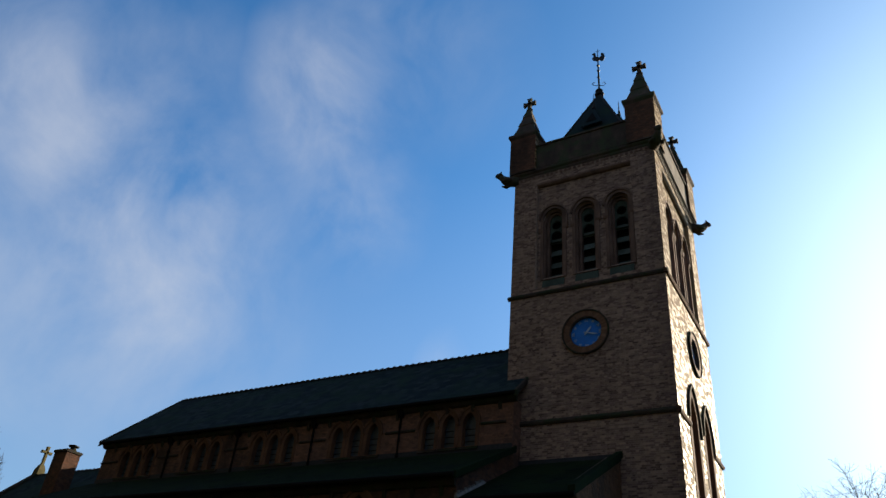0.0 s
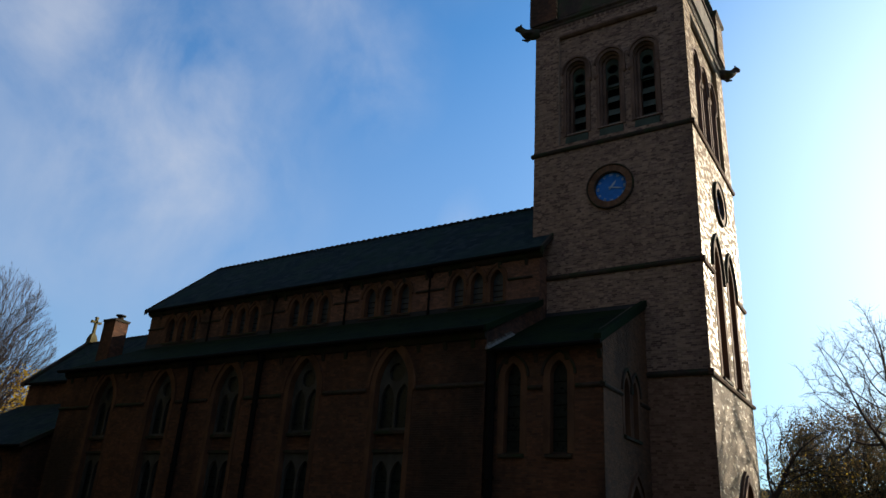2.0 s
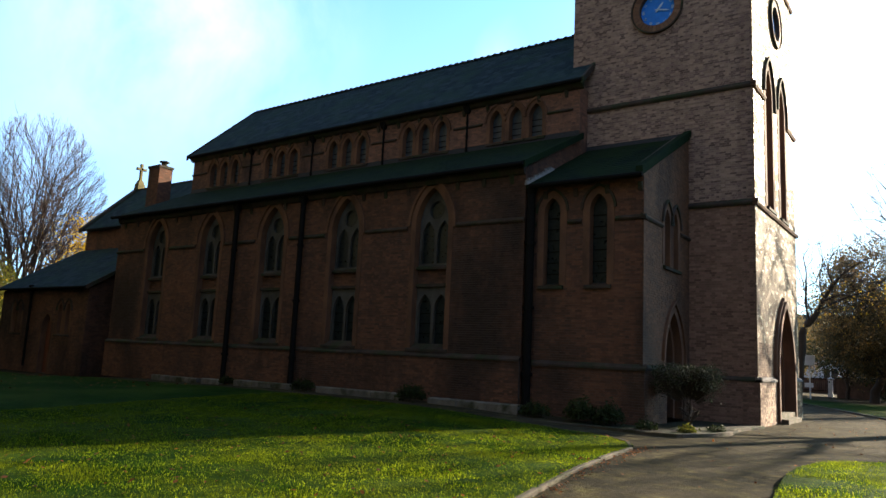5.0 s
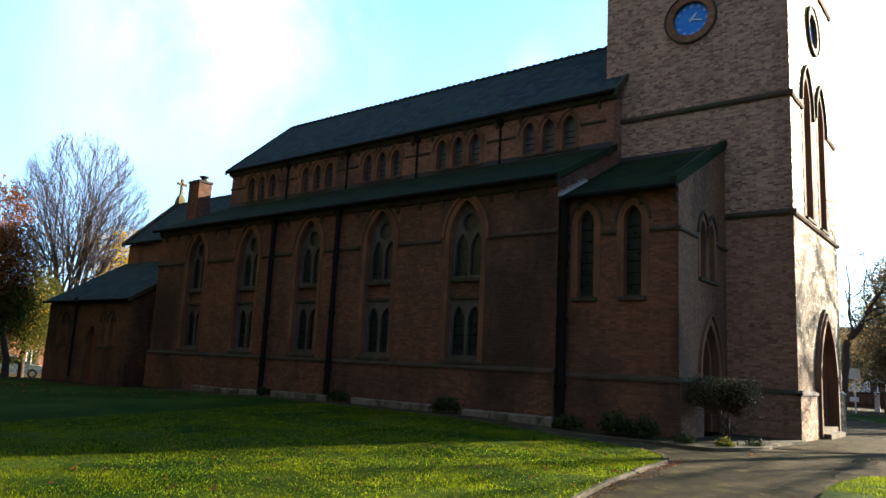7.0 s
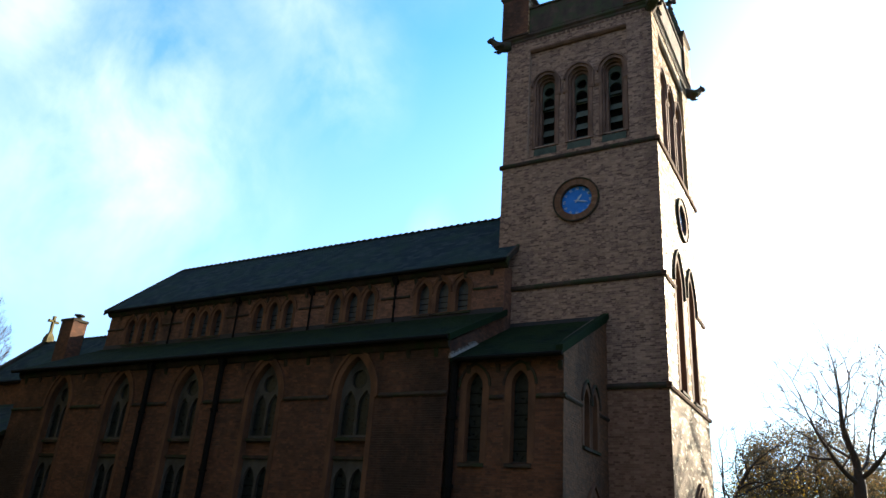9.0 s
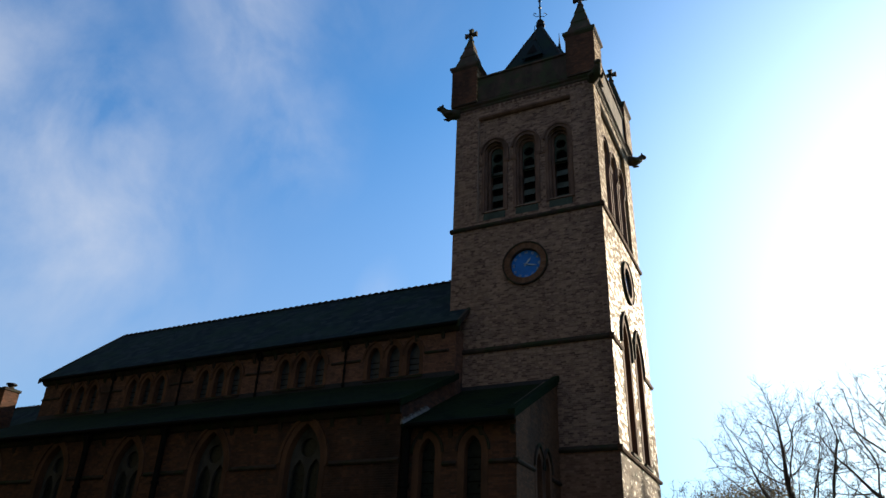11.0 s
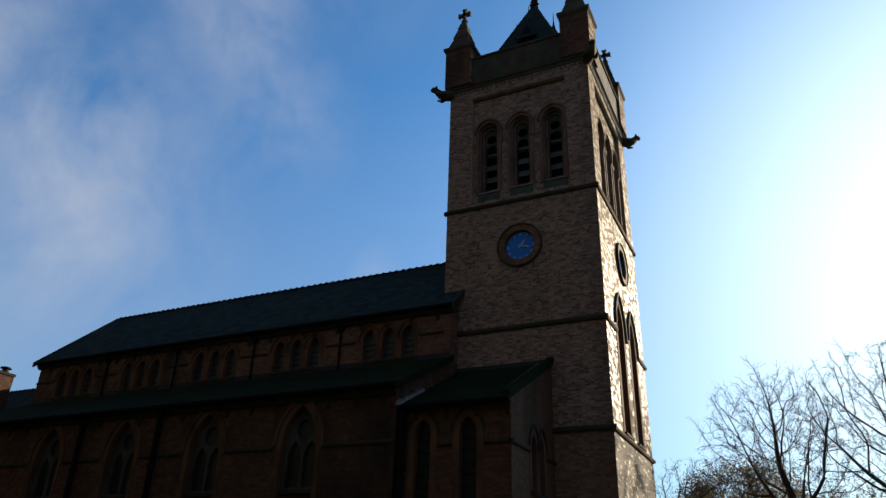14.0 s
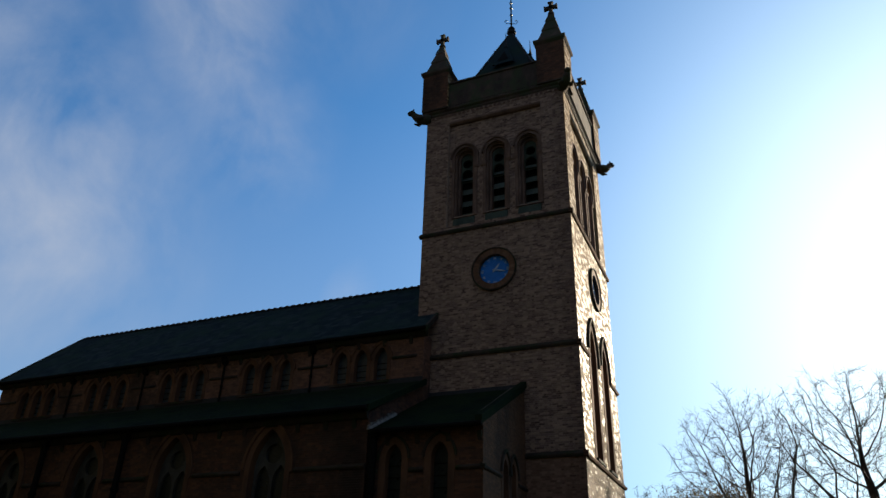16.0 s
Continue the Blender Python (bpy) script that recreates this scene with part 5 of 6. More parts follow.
part("coping", Geo().loft([[(x, 3.0, 11.52), (x, -0.45, 8.17), (x, -0.45, 7.9), (x, 3.0, 11.2)] for x in (CE - 0.25, CE + 0.12)]), "string", chancel)
part("gutter", Geo().tube([(CE, -0.36, 8.04), (NE, -0.36, 8.04)], 0.07, 8, True), "iron", chancel)
ridge_tiles(chancel, 3.0, 11.32, CE + 0.1, NE - 0.2)
gc = Geo()
for dy, dz, long in ((1, 0, 0.32), (-1, 0, 0.32), (0, 1, 0.34), (0, -1, 0.9)):
    gc.loft([[(CE + t * 0.1, 3 + dy * q + (0 if dy else e * wd), 12.65 + dz * q + (e * wd if dy else 0)) for e, t in ((-1, -1), (1, -1), (1, 1), (-1, 1))] for q, wd in ((0, 0.06), (long * 0.6, 0.06), (long, 0.085))])
gc.loft([[(CE + sx * h, 3 + sy * h, z) for sx, sy in ((-1, -1), (1, -1), (1, 1), (-1, 1))] for h, z in ((0.24, 11.3), (0.22, 11.6), (0.12, 11.9))])
part("cross", gc, "gold stone", chancel, "lichened stone gable cross")
stack = thing("chimney_stack", (-30.7, 0, 9), "red-brick chimney stack with a clay pot and cowl", "chimney")
lay(stack, south(-0.55), rect(-31.25, -30.25, 8.3, 11.05), [], seed=63, depth=0.8, label="brick stack")
lay(stack, west(-30.25), rect(-0.55, 0.25, 8.3, 11.05), [], seed=64, depth=0.3, label="sunlit brick stack")
part("cap", Geo().box(-31.3, -30.2, -0.6, 0.3, 11.05, 11.18), "string", stack)
part("pot", Geo().turned((-30.55, -0.1, 11.17), [(0.16, 0), (0.2, 0.06), (0.15, 0.12), (0.15, 0.22), (0.26, 0.24), (0.26, 0.3), (0.05, 0.36)], 14), "string", stack)

vestry = thing("church_vestry", (-33, -4, 0), "low brick vestry with lean-to slate roof and narrow windows", "vestry")
VS, VX0, VX1 = south(-4.2), -38.1, -29.2
VG = -0.2
lan = [arch(c, 0.2, 1.78, 2.93, 3.33) for c in (-31.65, -30.9, -36.5, -35.9)]
vdoor = arch(-32.9, 0.5, VG + 0.02, 2.0, 2.8)
lay(vestry, VS, rect(VX0, VX1, VG, 4.0), [*lan, vdoor], seed=65, label="brick wall with narrow lights")
lay(vestry, west(VX1), [(-4.2, VG), (-0.1, VG), (-0.1, 6.7), (-4.2, 4.0)], [], seed=66, label="brick end wall")
part("wall", Geo().plate(west(VX0 + 0.4), [(-4.2, -0.3), (-0.1, 0), (-0.1, 6.7), (-4.2, 4.0)], [], 0, 0.4), "mortar", vestry)
for c in (-31.65, -30.9, -36.5, -35.9):
    lancet(vestry, VS, c, 0.2, 1.78, 2.93, 3.33, 0.13, bars=4)
vd = part("door", Geo().band(VS, arch(-32.9, 0.5, VG, 2.0, 2.8, 0.15), arch(-32.9, 0.5, VG, 2.0, 2.8, -0.012), -0.02, 0.3), "red stone", vestry, "small pointed wooden door")
part("leaf", Geo().plate(VS, arch(-32.9, 0.5, VG, 2.0, 2.8), [], 0.28, 0.33), "door", vd)
V_RIDGE, V_EAVE = (-0.1, 6.85), (-4.5, 4.1)
roof = part("roof", slab_roof(V_RIDGE, V_EAVE, VX0 - 0.2, VX1 + 0.2), "slate", vestry, "lean-to slate roof")
tagged(part("slate_cover", slates(V_RIDGE, V_EAVE, VX0 - 0.2, VX1 + 0.2, 18, 0.3, seed=7), "slate", roof, fix=False), kind="stuff")
part("gutter", Geo().tube([(VX0 - 0.2, -4.53, 4.06), (VX1 + 0.2, -4.53, 4.06)], 0.06, 8, True), "iron", vestry)
part("verge", Geo().loft([[(x, V_RIDGE[0], V_RIDGE[1] + 0.05), (x, V_EAVE[0], V_EAVE[1] + 0.05), (x, V_EAVE[0], V_EAVE[1] - 0.16), (x, V_RIDGE[0], V_RIDGE[1] - 0.16)] for x in (VX1 + 0.16, VX1 + 0.26)]), "string", vestry)
pipe(vestry, -34.65, -4.32, 0.1, 4.0, 0.06)
# ---- trees ----


def grow(seed, base, height, spread, trunk_r, levels=5, lean=(0, 0), first=0.3, up=0.25, twig=0.012, split=(2, 3), shrink=0.74, limbs=None, turn_sd=0.45, droop=0.0, sides=7):
    """A bare tree: trunk and limbs in one Geo, and the places of its twig ends."""
    rng = random.Random(seed)
    wood, ends = Geo(), []

    def branch(p, d, length, r, level):
        n = 4 if level < 3 else 3
        pts, rad = [p.copy()], [r]
        end_r = max(twig, r * (0.62 if level else 0.7))
        for k in range(n):
            d = (d + Vector((rng.gauss(0, 0.13), rng.gauss(0, 0.13), rng.gauss(0, 0.09) + (up * 0.35 if level else 0) - droop * (level >= 3)))).normalized()
            p = p + d * (length / n)
            pts.append(p.copy())
            rad.append(r + (end_r - r) * (k + 1) / n)
        wood.tube(pts, rad, sides if level < 2 else (5 if level < 3 else 3))
        if level >= levels:
            ends.append((p, d))
            return
        kids = rng.randint(*split) + (1 if level >= 2 else 0)
        for k in range(kids):
            a = rng.uniform(0, math.tau) if k else rng.uniform(-0.3, 0.3)
            tilt = rng.gauss(turn_sd, 0.15) if k else rng.gauss(0.22, 0.1)
            side = d.cross(Vector((rng.gauss(0, 1), rng.gauss(0, 1), rng.gauss(0, 1)))).normalized()
            nd = (d * math.cos(tilt) + side * math.sin(tilt)).normalized()
            nd = Vector((nd.x * spread, nd.y * spread, nd.z)).normalized()
            start = pts[-1] if k == 0 or level == 0 else pts[rng.randint(max(1, n - 2), n)]
            branch(start, nd, length * shrink * rng.uniform(0.8, 1.15), (end_r if k == 0 else end_r * rng.uniform(0.6, 0.9)), level + 1)
        if level >= 2:
            for k in range(2):
                q = pts[rng.randint(1, n)]
                side = d.cross(Vector((rng.gauss(0, 1), rng.gauss(0, 1), rng.gauss(0, 1)))).normalized()
                nd = (d * 0.6 + side * 0.8 + Vector((0, 0, up * 0.4))).normalized()
                tip = q + nd * length * 0.55
                wood.tube([q, (q + tip) / 2 + Vector((0, 0, rng.gauss(0, 0.03) * length)), tip], [twig * 1.2, twig, twig * 0.6], 3)
                ends.append((tip, nd))

    start = Vector(base)
    d0 = Vector((lean[0], lean[1], 1)).normalized()
    branch(start - d0 * 0.3, d0, height * first, trunk_r, 0)
    return wood, ends


def foliage(ends, per, size, reach, seed, chance=1.0, hang=0.0):
    """Small folded leaves about twig ends."""
    rng = random.Random(seed)
    g = Geo()
    for p, d in ends:
        if rng.random() > chance:
            continue
        for k in range(per):
            c = p + Vector((rng.gauss(0, reach), rng.gauss(0, reach), rng.gauss(0, reach) - abs(rng.gauss(0, hang))))
            a = Vector((rng.gauss(0, 1), rng.gauss(0, 1), rng.gauss(0, 1))).normalized()
            b = a.orthogonal().normalized()
            s = size * rng.uniform(0.6, 1.3)
            n = a.cross(b) * s * 0.25
            g.add([c - a * s, c + b * s * 0.5 + n, c + a * s, c - b * s * 0.5 + n], [(0, 1, 2), (0, 2, 3)])
    return g


def tree(name, label, wood, crowns, bark="bark", at=(0, 0, 0)):
    root = thing(name, at, label, "tree")
    part("trunk", wood, bark, root, fix=False, smooth=True)
    for mat, geo in crowns:
        tagged(part("crown", geo, mat, root, fix=False), kind="stuff")
    return root


def fan_tree(seed, base, fork, trunk_r, centre, radii, limbs=9, subs=9, twigs=7, tips=3, stems=1, thin=0.011, wild=0.35, low=-0.15, bare=0.22, limb=0.45, along_w=0.7):
    """A bare tree whose limbs fan out from the fork to fill a rounded crown."""
    rng = random.Random(seed)
    wood, ends = Geo(), []
    base, centre = Vector(base), Vector(centre)

    def rand():
        return Vector((rng.gauss(0, 1), rng.gauss(0, 1), rng.gauss(0, 1))).normalized()

    def depth(p):
        q = p - centre
        return math.sqrt((q.x / radii[0]) ** 2 + (q.y / radii[1]) ** 2 + (q.z / radii[2]) ** 2)

    def curve(a, c, b, n, wobble):
        return [a * (1 - t) ** 2 + c * 2 * t * (1 - t) + b * t * t + rand() * wobble * math.sin(math.pi * t) for t in (k / n for k in range(n + 1))]

    def shoot(p, d, length, r, level):
        """A side branch and what grows on it."""
        for k in range(4):
            if depth(p + d * length) <= 1.04:
                break
            length *= 0.75
        if length < 0.12:
            return
        b = p + d * length
        c = p + d * length * 0.5 + rand() * length * 0.10 - Vector((0, 0, 0.06 * length))
        n = 4 if level < 2 else 3
        pts = curve(p, c, b + Vector((0, 0, 0.12 * length)), n, length * 0.03)
        wood.tube(pts, [max(thin * 0.55, r + (thin * 0.6 - r) * k / n) for k in range(n + 1)], 5 if level < 2 else 3)
        count = (twigs, tips, 0)[level - 1]
        if not count:
            ends.append((pts[-1], d))
            return
        for k in range(count):
            t = 0.25 + 0.75 * (k + rng.random()) / count
            i = min(int(t * n), n - 1)
            q = pts[i] + (pts[i + 1] - pts[i]) * (t * n - i)
            out = (q - centre).normalized()
            nd = (d * 0.75 + rand() * 0.65 + out * 0.3 + Vector((0, 0, 0.18))).normalized()
            shoot(q, nd, length * rng.uniform(0.35, 0.62), max(thin, r * 0.5), level + 1)
        ends.append((pts[-1], d))

    tops = []
    for s in range(stems):
        a = math.tau * s / stems + rng.random()
        off = Vector((math.cos(a), math.sin(a), 0)) * (0.25 if stems > 1 else 0.0)
        top = base + Vector(((centre.x - base.x) * 0.5, (centre.y - base.y) * 0.5, fork)) + off * 3.0
        pts = curve(base + off * 0.6 - Vector((0, 0, 0.3)), base + off + Vector((0, 0, fork * 0.6)), top, 6, 0.08)
        wood.tube(pts, [trunk_r * (1.35 if k == 0 else 1.0 - 0.35 * k / 6) / (1 if stems == 1 else 1.35) for k in range(7)], 9)
        tops.append(pts)
    for k in range(limbs):
        pts = tops[k % stems]
        z = 1 - (k + 0.5) / limbs * (1 - low)
        a = k * 2.39996 + rng.gauss(0, 0.25)
        flat = math.sqrt(max(0, 1 - z * z))
        goal = centre + Vector((radii[0] * flat * math.cos(a), radii[1] * flat * math.sin(a), radii[2] * z)) * rng.uniform(0.88, 1.0)
        start = pts[-1] if z > 0.4 else pts[rng.choice((-1, -2, -2))]
        mid = start + (goal - start) * 0.45 + Vector((0, 0, (goal - start).length * (0.16 if z < 0.5 else 0.02))) + rand() * wild
        n = 9
        line = curve(start, mid, goal, n, 0.12)
        r0 = trunk_r * limb * rng.uniform(0.8, 1.2)
        wood.tube(line, [r0 + (thin - r0) * (j / n) ** 0.8 for j in range(n + 1)], 6)
        for j in range(subs):
            t = bare + (0.98 - bare) * (j + rng.random()) / subs
            i = min(int(t * n), n - 1)
            q = line[i] + (line[i + 1] - line[i]) * (t * n - i)
            along = (line[i + 1] - line[i]).normalized()
            nd = (along * along_w + rand() * 0.75 + Vector((0, 0, 0.2))).normalized()
            shoot(q, nd, (goal - start).length * rng.uniform(0.22, 0.42), max(thin * 1.6, r0 * (1 - t) * 0.6), 1)
        ends.append((goal, (goal - start).normalized()))
    return wood, ends


def colony_tree(seed, base, fork, trunk_r, centre, radii, count=1000, step=0.32, kill=0.55, reach=3.2, thin=0.010, stems=1, low=-0.6, up=0.05, twigs=2, twig_long=0.5, crook=0.12, shell=0.45):
    """A bare tree that grows towards points strewn through its crown; the wood thickens by what each limb carries."""
    rng = np.random.default_rng(seed)
    centre, radii = np.array(centre, float), np.array(radii, float)
    way = rng.normal(size=(count * 2, 3))
    way /= np.linalg.norm(way, axis=1)[:, None]
    way = way[way[:, 2] > low][:count]
    lumps = np.array([1.0 + 0.16 * noise.noise((d[0] * 2.2 + seed, d[1] * 2.2, d[2] * 2.2)) for d in way])
    goals = centre + way * (rng.random(len(way)) ** shell * lumps)[:, None] * radii
    nodes, parent = [np.array(base, float) - (0, 0, 0.3)], [-1]
    first = np.array(base, float)
    for s in range(stems):
        a = 2.39996 * s + 0.5
        lean = np.array([math.cos(a), math.sin(a), 0.0]) * ((0.12, 0.30, 0.46)[s % 3] if stems > 1 else 0.0) + (centre - first) * (1, 1, 0) * 0.06
        last, p = 0, first.copy()
        for k in range(max(2, int(fork / step))):
            p = p + (lean * step + (0, 0, step)) + rng.normal(size=3) * 0.03 * (1, 1, 0.2)
            nodes.append(p.copy())
            parent.append(last)
            last = len(nodes) - 1
    near_d, near_i = np.full(len(goals), 1e9), np.zeros(len(goals), int)
    done, alive = 0, np.ones(len(goals), bool)
    for turn_no in range(90):
        for i in range(done, len(nodes)):
            d = np.linalg.norm(goals - nodes[i], axis=1)
            better = d < near_d
            near_d[better], near_i[better] = d[better], i
        done = len(nodes)
        alive &= near_d > kill
        active = alive & (near_d < max(reach, 9.0 - 0.3 * turn_no))
        if not active.any():
            break
        made = {}
        for g in np.nonzero(active)[0]:
            made.setdefault(near_i[g], []).append(g)
        for i, gs in made.items():
            pull = goals[gs] - nodes[i]
            pull = (pull / np.linalg.norm(pull, axis=1)[:, None]).sum(axis=0)
            pull = pull / (np.linalg.norm(pull) + 1e-6)
            if parent[i] >= 0:
                ahead = nodes[i] - nodes[parent[i]]
                pull = pull + ahead / (np.linalg.norm(ahead) + 1e-6) * 0.55
            pull = pull + rng.normal(size=3) * crook + (0, 0, up)
            nodes.append(nodes[i] + pull / np.linalg.norm(pull) * step)
            parent.append(i)
    kids = {i: [] for i in range(len(nodes))}
    for i, q in enumerate(parent):
        if q >= 0:
            kids[q].append(i)
    load = [0.0] * len(nodes)
    for i in range(len(nodes) - 1, -1, -1):
        load[i] = sum(load[k] for k in kids[i]) or 1.0
    power = math.log(trunk_r / thin) / math.log(load[0])
    radius = [thin * w ** power for w in load]
    wood, ends = Geo(), []
    starts = [(0, None)]
    while starts:
        i, q = starts.pop()
        chain = ([q] if q is not None else []) + [i]
        while kids[chain[-1]]:
            line = sorted(kids[chain[-1]], key=lambda k: -load[k])
            starts += [(k, chain[-1]) for k in line[1:]]
            chain.append(line[0])
        pts = [Vector(nodes[k]) for k in chain]
        rad = [radius[k] for k in chain]
        if q is not None:
            rad[0] = rad[1]
        if q is None:
            rad[0] *= 1.35
        if len(pts) > 2:
            pts = [pts[0]] + [(a + b * 2 + c) / 4 for a, b, c in zip(pts, pts[1:], pts[2:])] + [pts[-1]]
        wood.tube(pts, rad, 9 if rad[0] > 0.1 else (5 if rad[0] > 0.03 else 3))
        ends.append((pts[-1], (pts[-1] - pts[-2]).normalized()))
    for i, q in enumerate(parent):
        if q < 0 or load[i] > 6 or nodes[i][2] < base[2] + fork:
            continue
        ahead = Vector(nodes[i] - nodes[q]).normalized()
        for k in range(twigs):
            d = (ahead * 0.8 + Vector(rng.normal(size=3)) * 0.55 + Vector((0, 0, 0.15))).normalized()
            a = Vector(nodes[i])
            b = a + d * twig_long * rng.uniform(0.4, 1.2)
            bend = (a + b) / 2 + Vector(rng.normal(size=3)) * 0.05
            wood.tube([a, bend, b], [thin * 0.8, thin * 0.65, thin * 0.4], 3)
            ends.append((b, d))
    return wood, ends


# bare spreading tree past the vestry
wood, ends = fan_tree(3, (-49.5, 1.4, -0.6), 3.4, 0.42, (-49.9, 2.0, 10.0), (4.9, 4.9, 7.55), 30, 10, 7, 3, stems=3, thin=0.010, low=-0.3, wild=0.5, bare=0.3, limb=0.30, along_w=1.0)
low = [e for e in ends if e[0].z < 10.5 and e[0].y > 3.6]
tree("bare_tree", "tall bare fan-shaped tree with a few yellow leaves", wood, [("yellow leaf", foliage(low, 5, 0.10, 0.3, 4, 0.5))], "grey bark", (-49.2, 2.1, 0))
# copper and green tree beside the car
wood, ends = fan_tree(8, (-38.3, -6.0, -0.2), 3.2, 0.2, (-38.7, -7.3, 5.8), (1.9, 1.9, 4.4), 13, 6, 6, 2, thin=0.010, low=-0.5)
lo, hi = [e for e in ends if 2.9 < e[0].z < 4.6], [e for e in ends if e[0].z >= 4.6]
tree("autumn_tree", "autumn tree with rust and green drooping leaves", wood, [("rust leaf", foliage(hi, 12, 0.085, 0.3, 5, 0.85, 0.3)), ("rust leaf", foliage(lo, 9, 0.085, 0.35, 15, 0.9, 0.3)), ("green leaf", foliage(lo, 22, 0.085, 0.4, 16, 0.95, 0.5))], "bark", (-38.1, -5.6, 0))
# a weeping yellow-green tree behind the vestry corner
wood, ends = fan_tree(44, (-44.2, -2.9, -0.5), 2.6, 0.2, (-44.0, -2.9, 4.0), (1.9, 1.9, 2.4), 14, 7, 5, 2, thin=0.010, low=-0.3)
tree("weeping_tree", "weeping tree with trailing yellow-green leaves", wood, [("olive leaf", foliage(ends, 16, 0.075, 0.3, 45, 0.95, 1.2)), ("yellow leaf", foliage(ends, 2, 0.06, 0.25, 46, 0.35, 0.9))], "bark", (-44.2, -2.9, 0))
# bare trees beyond the path
wood, ends = colony_tree(12, (4.6, 17.4, 0), 5.7, 0.28, (4.25, 17.4, 9.0), (3.9, 3.5, 4.0), 1700, 0.28, 0.40, 2.4, 0.0085, 1, -0.85, 0.02, 3, 0.5, 0.18, 0.5)
tree("bare_tree", "leafless tree with a forked crown beyond the path", wood, [("brown leaf", foliage(ends, 1, 0.05, 0.1, 7, 0.04))], "bark", (4.6, 17.4, 0))
wood, ends = colony_tree(15, (9.0, 17.1, 0), 6.2, 0.36, (9.5, 17.1, 9.4), (5.0, 4.4, 4.3), 2000, 0.30, 0.44, 2.6, 0.0085, 1, -0.8, 0.02, 3, 0.5, 0.18, 0.5)
tree("bare_tree", "broad leafless tree with long rising limbs", wood, [("brown leaf", foliage(ends, 1, 0.05, 0.1, 8, 0.04))], "bark", (9.0, 17.1, 0))
wood, ends = colony_tree(21, (-2.05, 17.9, 0), 4.0, 0.17, (0.0, 18.0, 6.3), (3.0, 2.3, 2.5), 800, 0.24, 0.40, 2.2, 0.009, 1, -0.8, 0.02, 2, 0.4, 0.2, 0.5)
tree("young_tree", "small leaning tree with sparse yellow leaves", wood, [("yellow leaf", foliage([e for e in ends if e[0].z < 6.0], 4, 0.05, 0.45, 9, 0.3))], "bark", (-2.05, 17.9, 0))
wood, ends = fan_tree(27, (0.3, 28.9, 0), 2.0, 0.3, (1.9, 28.9, 5.0), (4.6, 4.0, 4.6), 24, 7, 6, 2, thin=0.011, low=-0.7)
tree("autumn_tree", "dense dark tree with dull brown-green leaves", wood, [("hedge leaf", foliage(ends, 16, 0.075, 0.5, 10, 0.95)), ("brown leaf", foliage(ends, 12, 0.075, 0.5, 18, 0.95)), ("yellow leaf", foliage(ends, 1, 0.06, 0.35, 17, 0.25))], "bark", (0.0, 29.4, 0))
wood, ends = fan_tree(31, (9.1, 33.9, 0), 2.0, 0.3, (9.1, 33.9, 4.8), (5.0, 4.0, 4.4), 16, 7, 6, 2, thin=0.011, low=-0.7)
tree("autumn_tree", "dense green-brown tree behind the path", wood, [("hedge leaf", foliage(ends, 10, 0.085, 0.45, 11, 0.9)), ("green leaf", foliage([e for e in ends if e[0].z < 5], 5, 0.1, 0.4, 12, 0.8))], "bark", (9.1, 33.9, 0))

# clipped shrub between annex and tower, in its bed
wood, ends = grow(41, (-0.95, -3.3, 0.06), 0.95, 1.3, 0.085, 4, first=0.42, up=0.05, shrink=0.62, twig=0.006, split=(3, 4), turn_sd=0.7)
rng = random.Random(77)
pts = [(Vector((-1.02 + rng.uniform(-0.85, 0.85), -3.25 + rng.uniform(-0.55, 0.55), rng.uniform(0.62, 1.60))), Vector((0, 0, 1))) for k in range(2300)]
pts = [e for e in pts if abs(e[0].x + 1.02) < 0.78 + 0.05 * rng.gauss(0, 1) and e[0].z > 0.98 - 0.26 * noise.noise((e[0].x * 4, e[0].y * 4, 2)) + 0.25 * (1 - abs(e[0].x + 1.02) / 0.8) - 0.3 * (rng.random() < 0.08)]
twigs = Geo()
for p, d in pts:
    o = Vector((-0.98, -3.28, 0.62))
    twigs.tube([o + (p - o) * 0.35, o + (p - o) * 0.7 + Vector((0, 0, 0.03)), p], [0.008, 0.006, 0.003], 3)
bush = tree("clipped_shrub", "flat-topped twiggy shrub on a bare stem", wood, [("dark leaf", foliage(pts, 2, 0.028, 0.05, 14)), ("shrub leaf", foliage(pts, 3, 0.03, 0.05, 13))], "bark", (-0.95, -3.1, 0))
tagged(part("twig_mass", twigs, "bark", bush, fix=False), kind="stuff")
bed = thing("flower_bed", (-1, -4, 0), "soil bed with a low stone edging before the annex", "flower bed")
BED = smooth_line([(0.2, -0.2), (0.0, -2.35), (0.12, -3.65), (-0.35, -5.2), (-0.95, -5.6), (-2.4, -5.55), (-5.0, -5.5)], 4)
part("soil", Geo().loft([[(x, y, -0.05) for x, y in BED + [(-5.0, -3.97), (-2.0, -3.97), (-1.82, -0.2)]], [(x * 0.985, y * 0.985, 0.045) for x, y in BED + [(-5.0, -3.97), (-2.0, -3.97), (-1.82, -0.2)]]]), "soil", bed)
for a, b in zip(BED[2:], BED[3:]):
    d = Vector((b[0] - a[0], b[1] - a[1], 0))
    s = Vector((-d.y, d.x, 0)).normalized() * 0.11
    part("edging_stone", Geo().loft([[(p[0] - s.x * k, p[1] - s.y * k, z) for k, z in ((0, -0.1), (0, 0.06), (1, 0.06), (1, -0.1))] for p in (a, (b[0] - d.x * 0.03, b[1] - d.y * 0.03))]), "kerb", bed)
rng = random.Random(5)
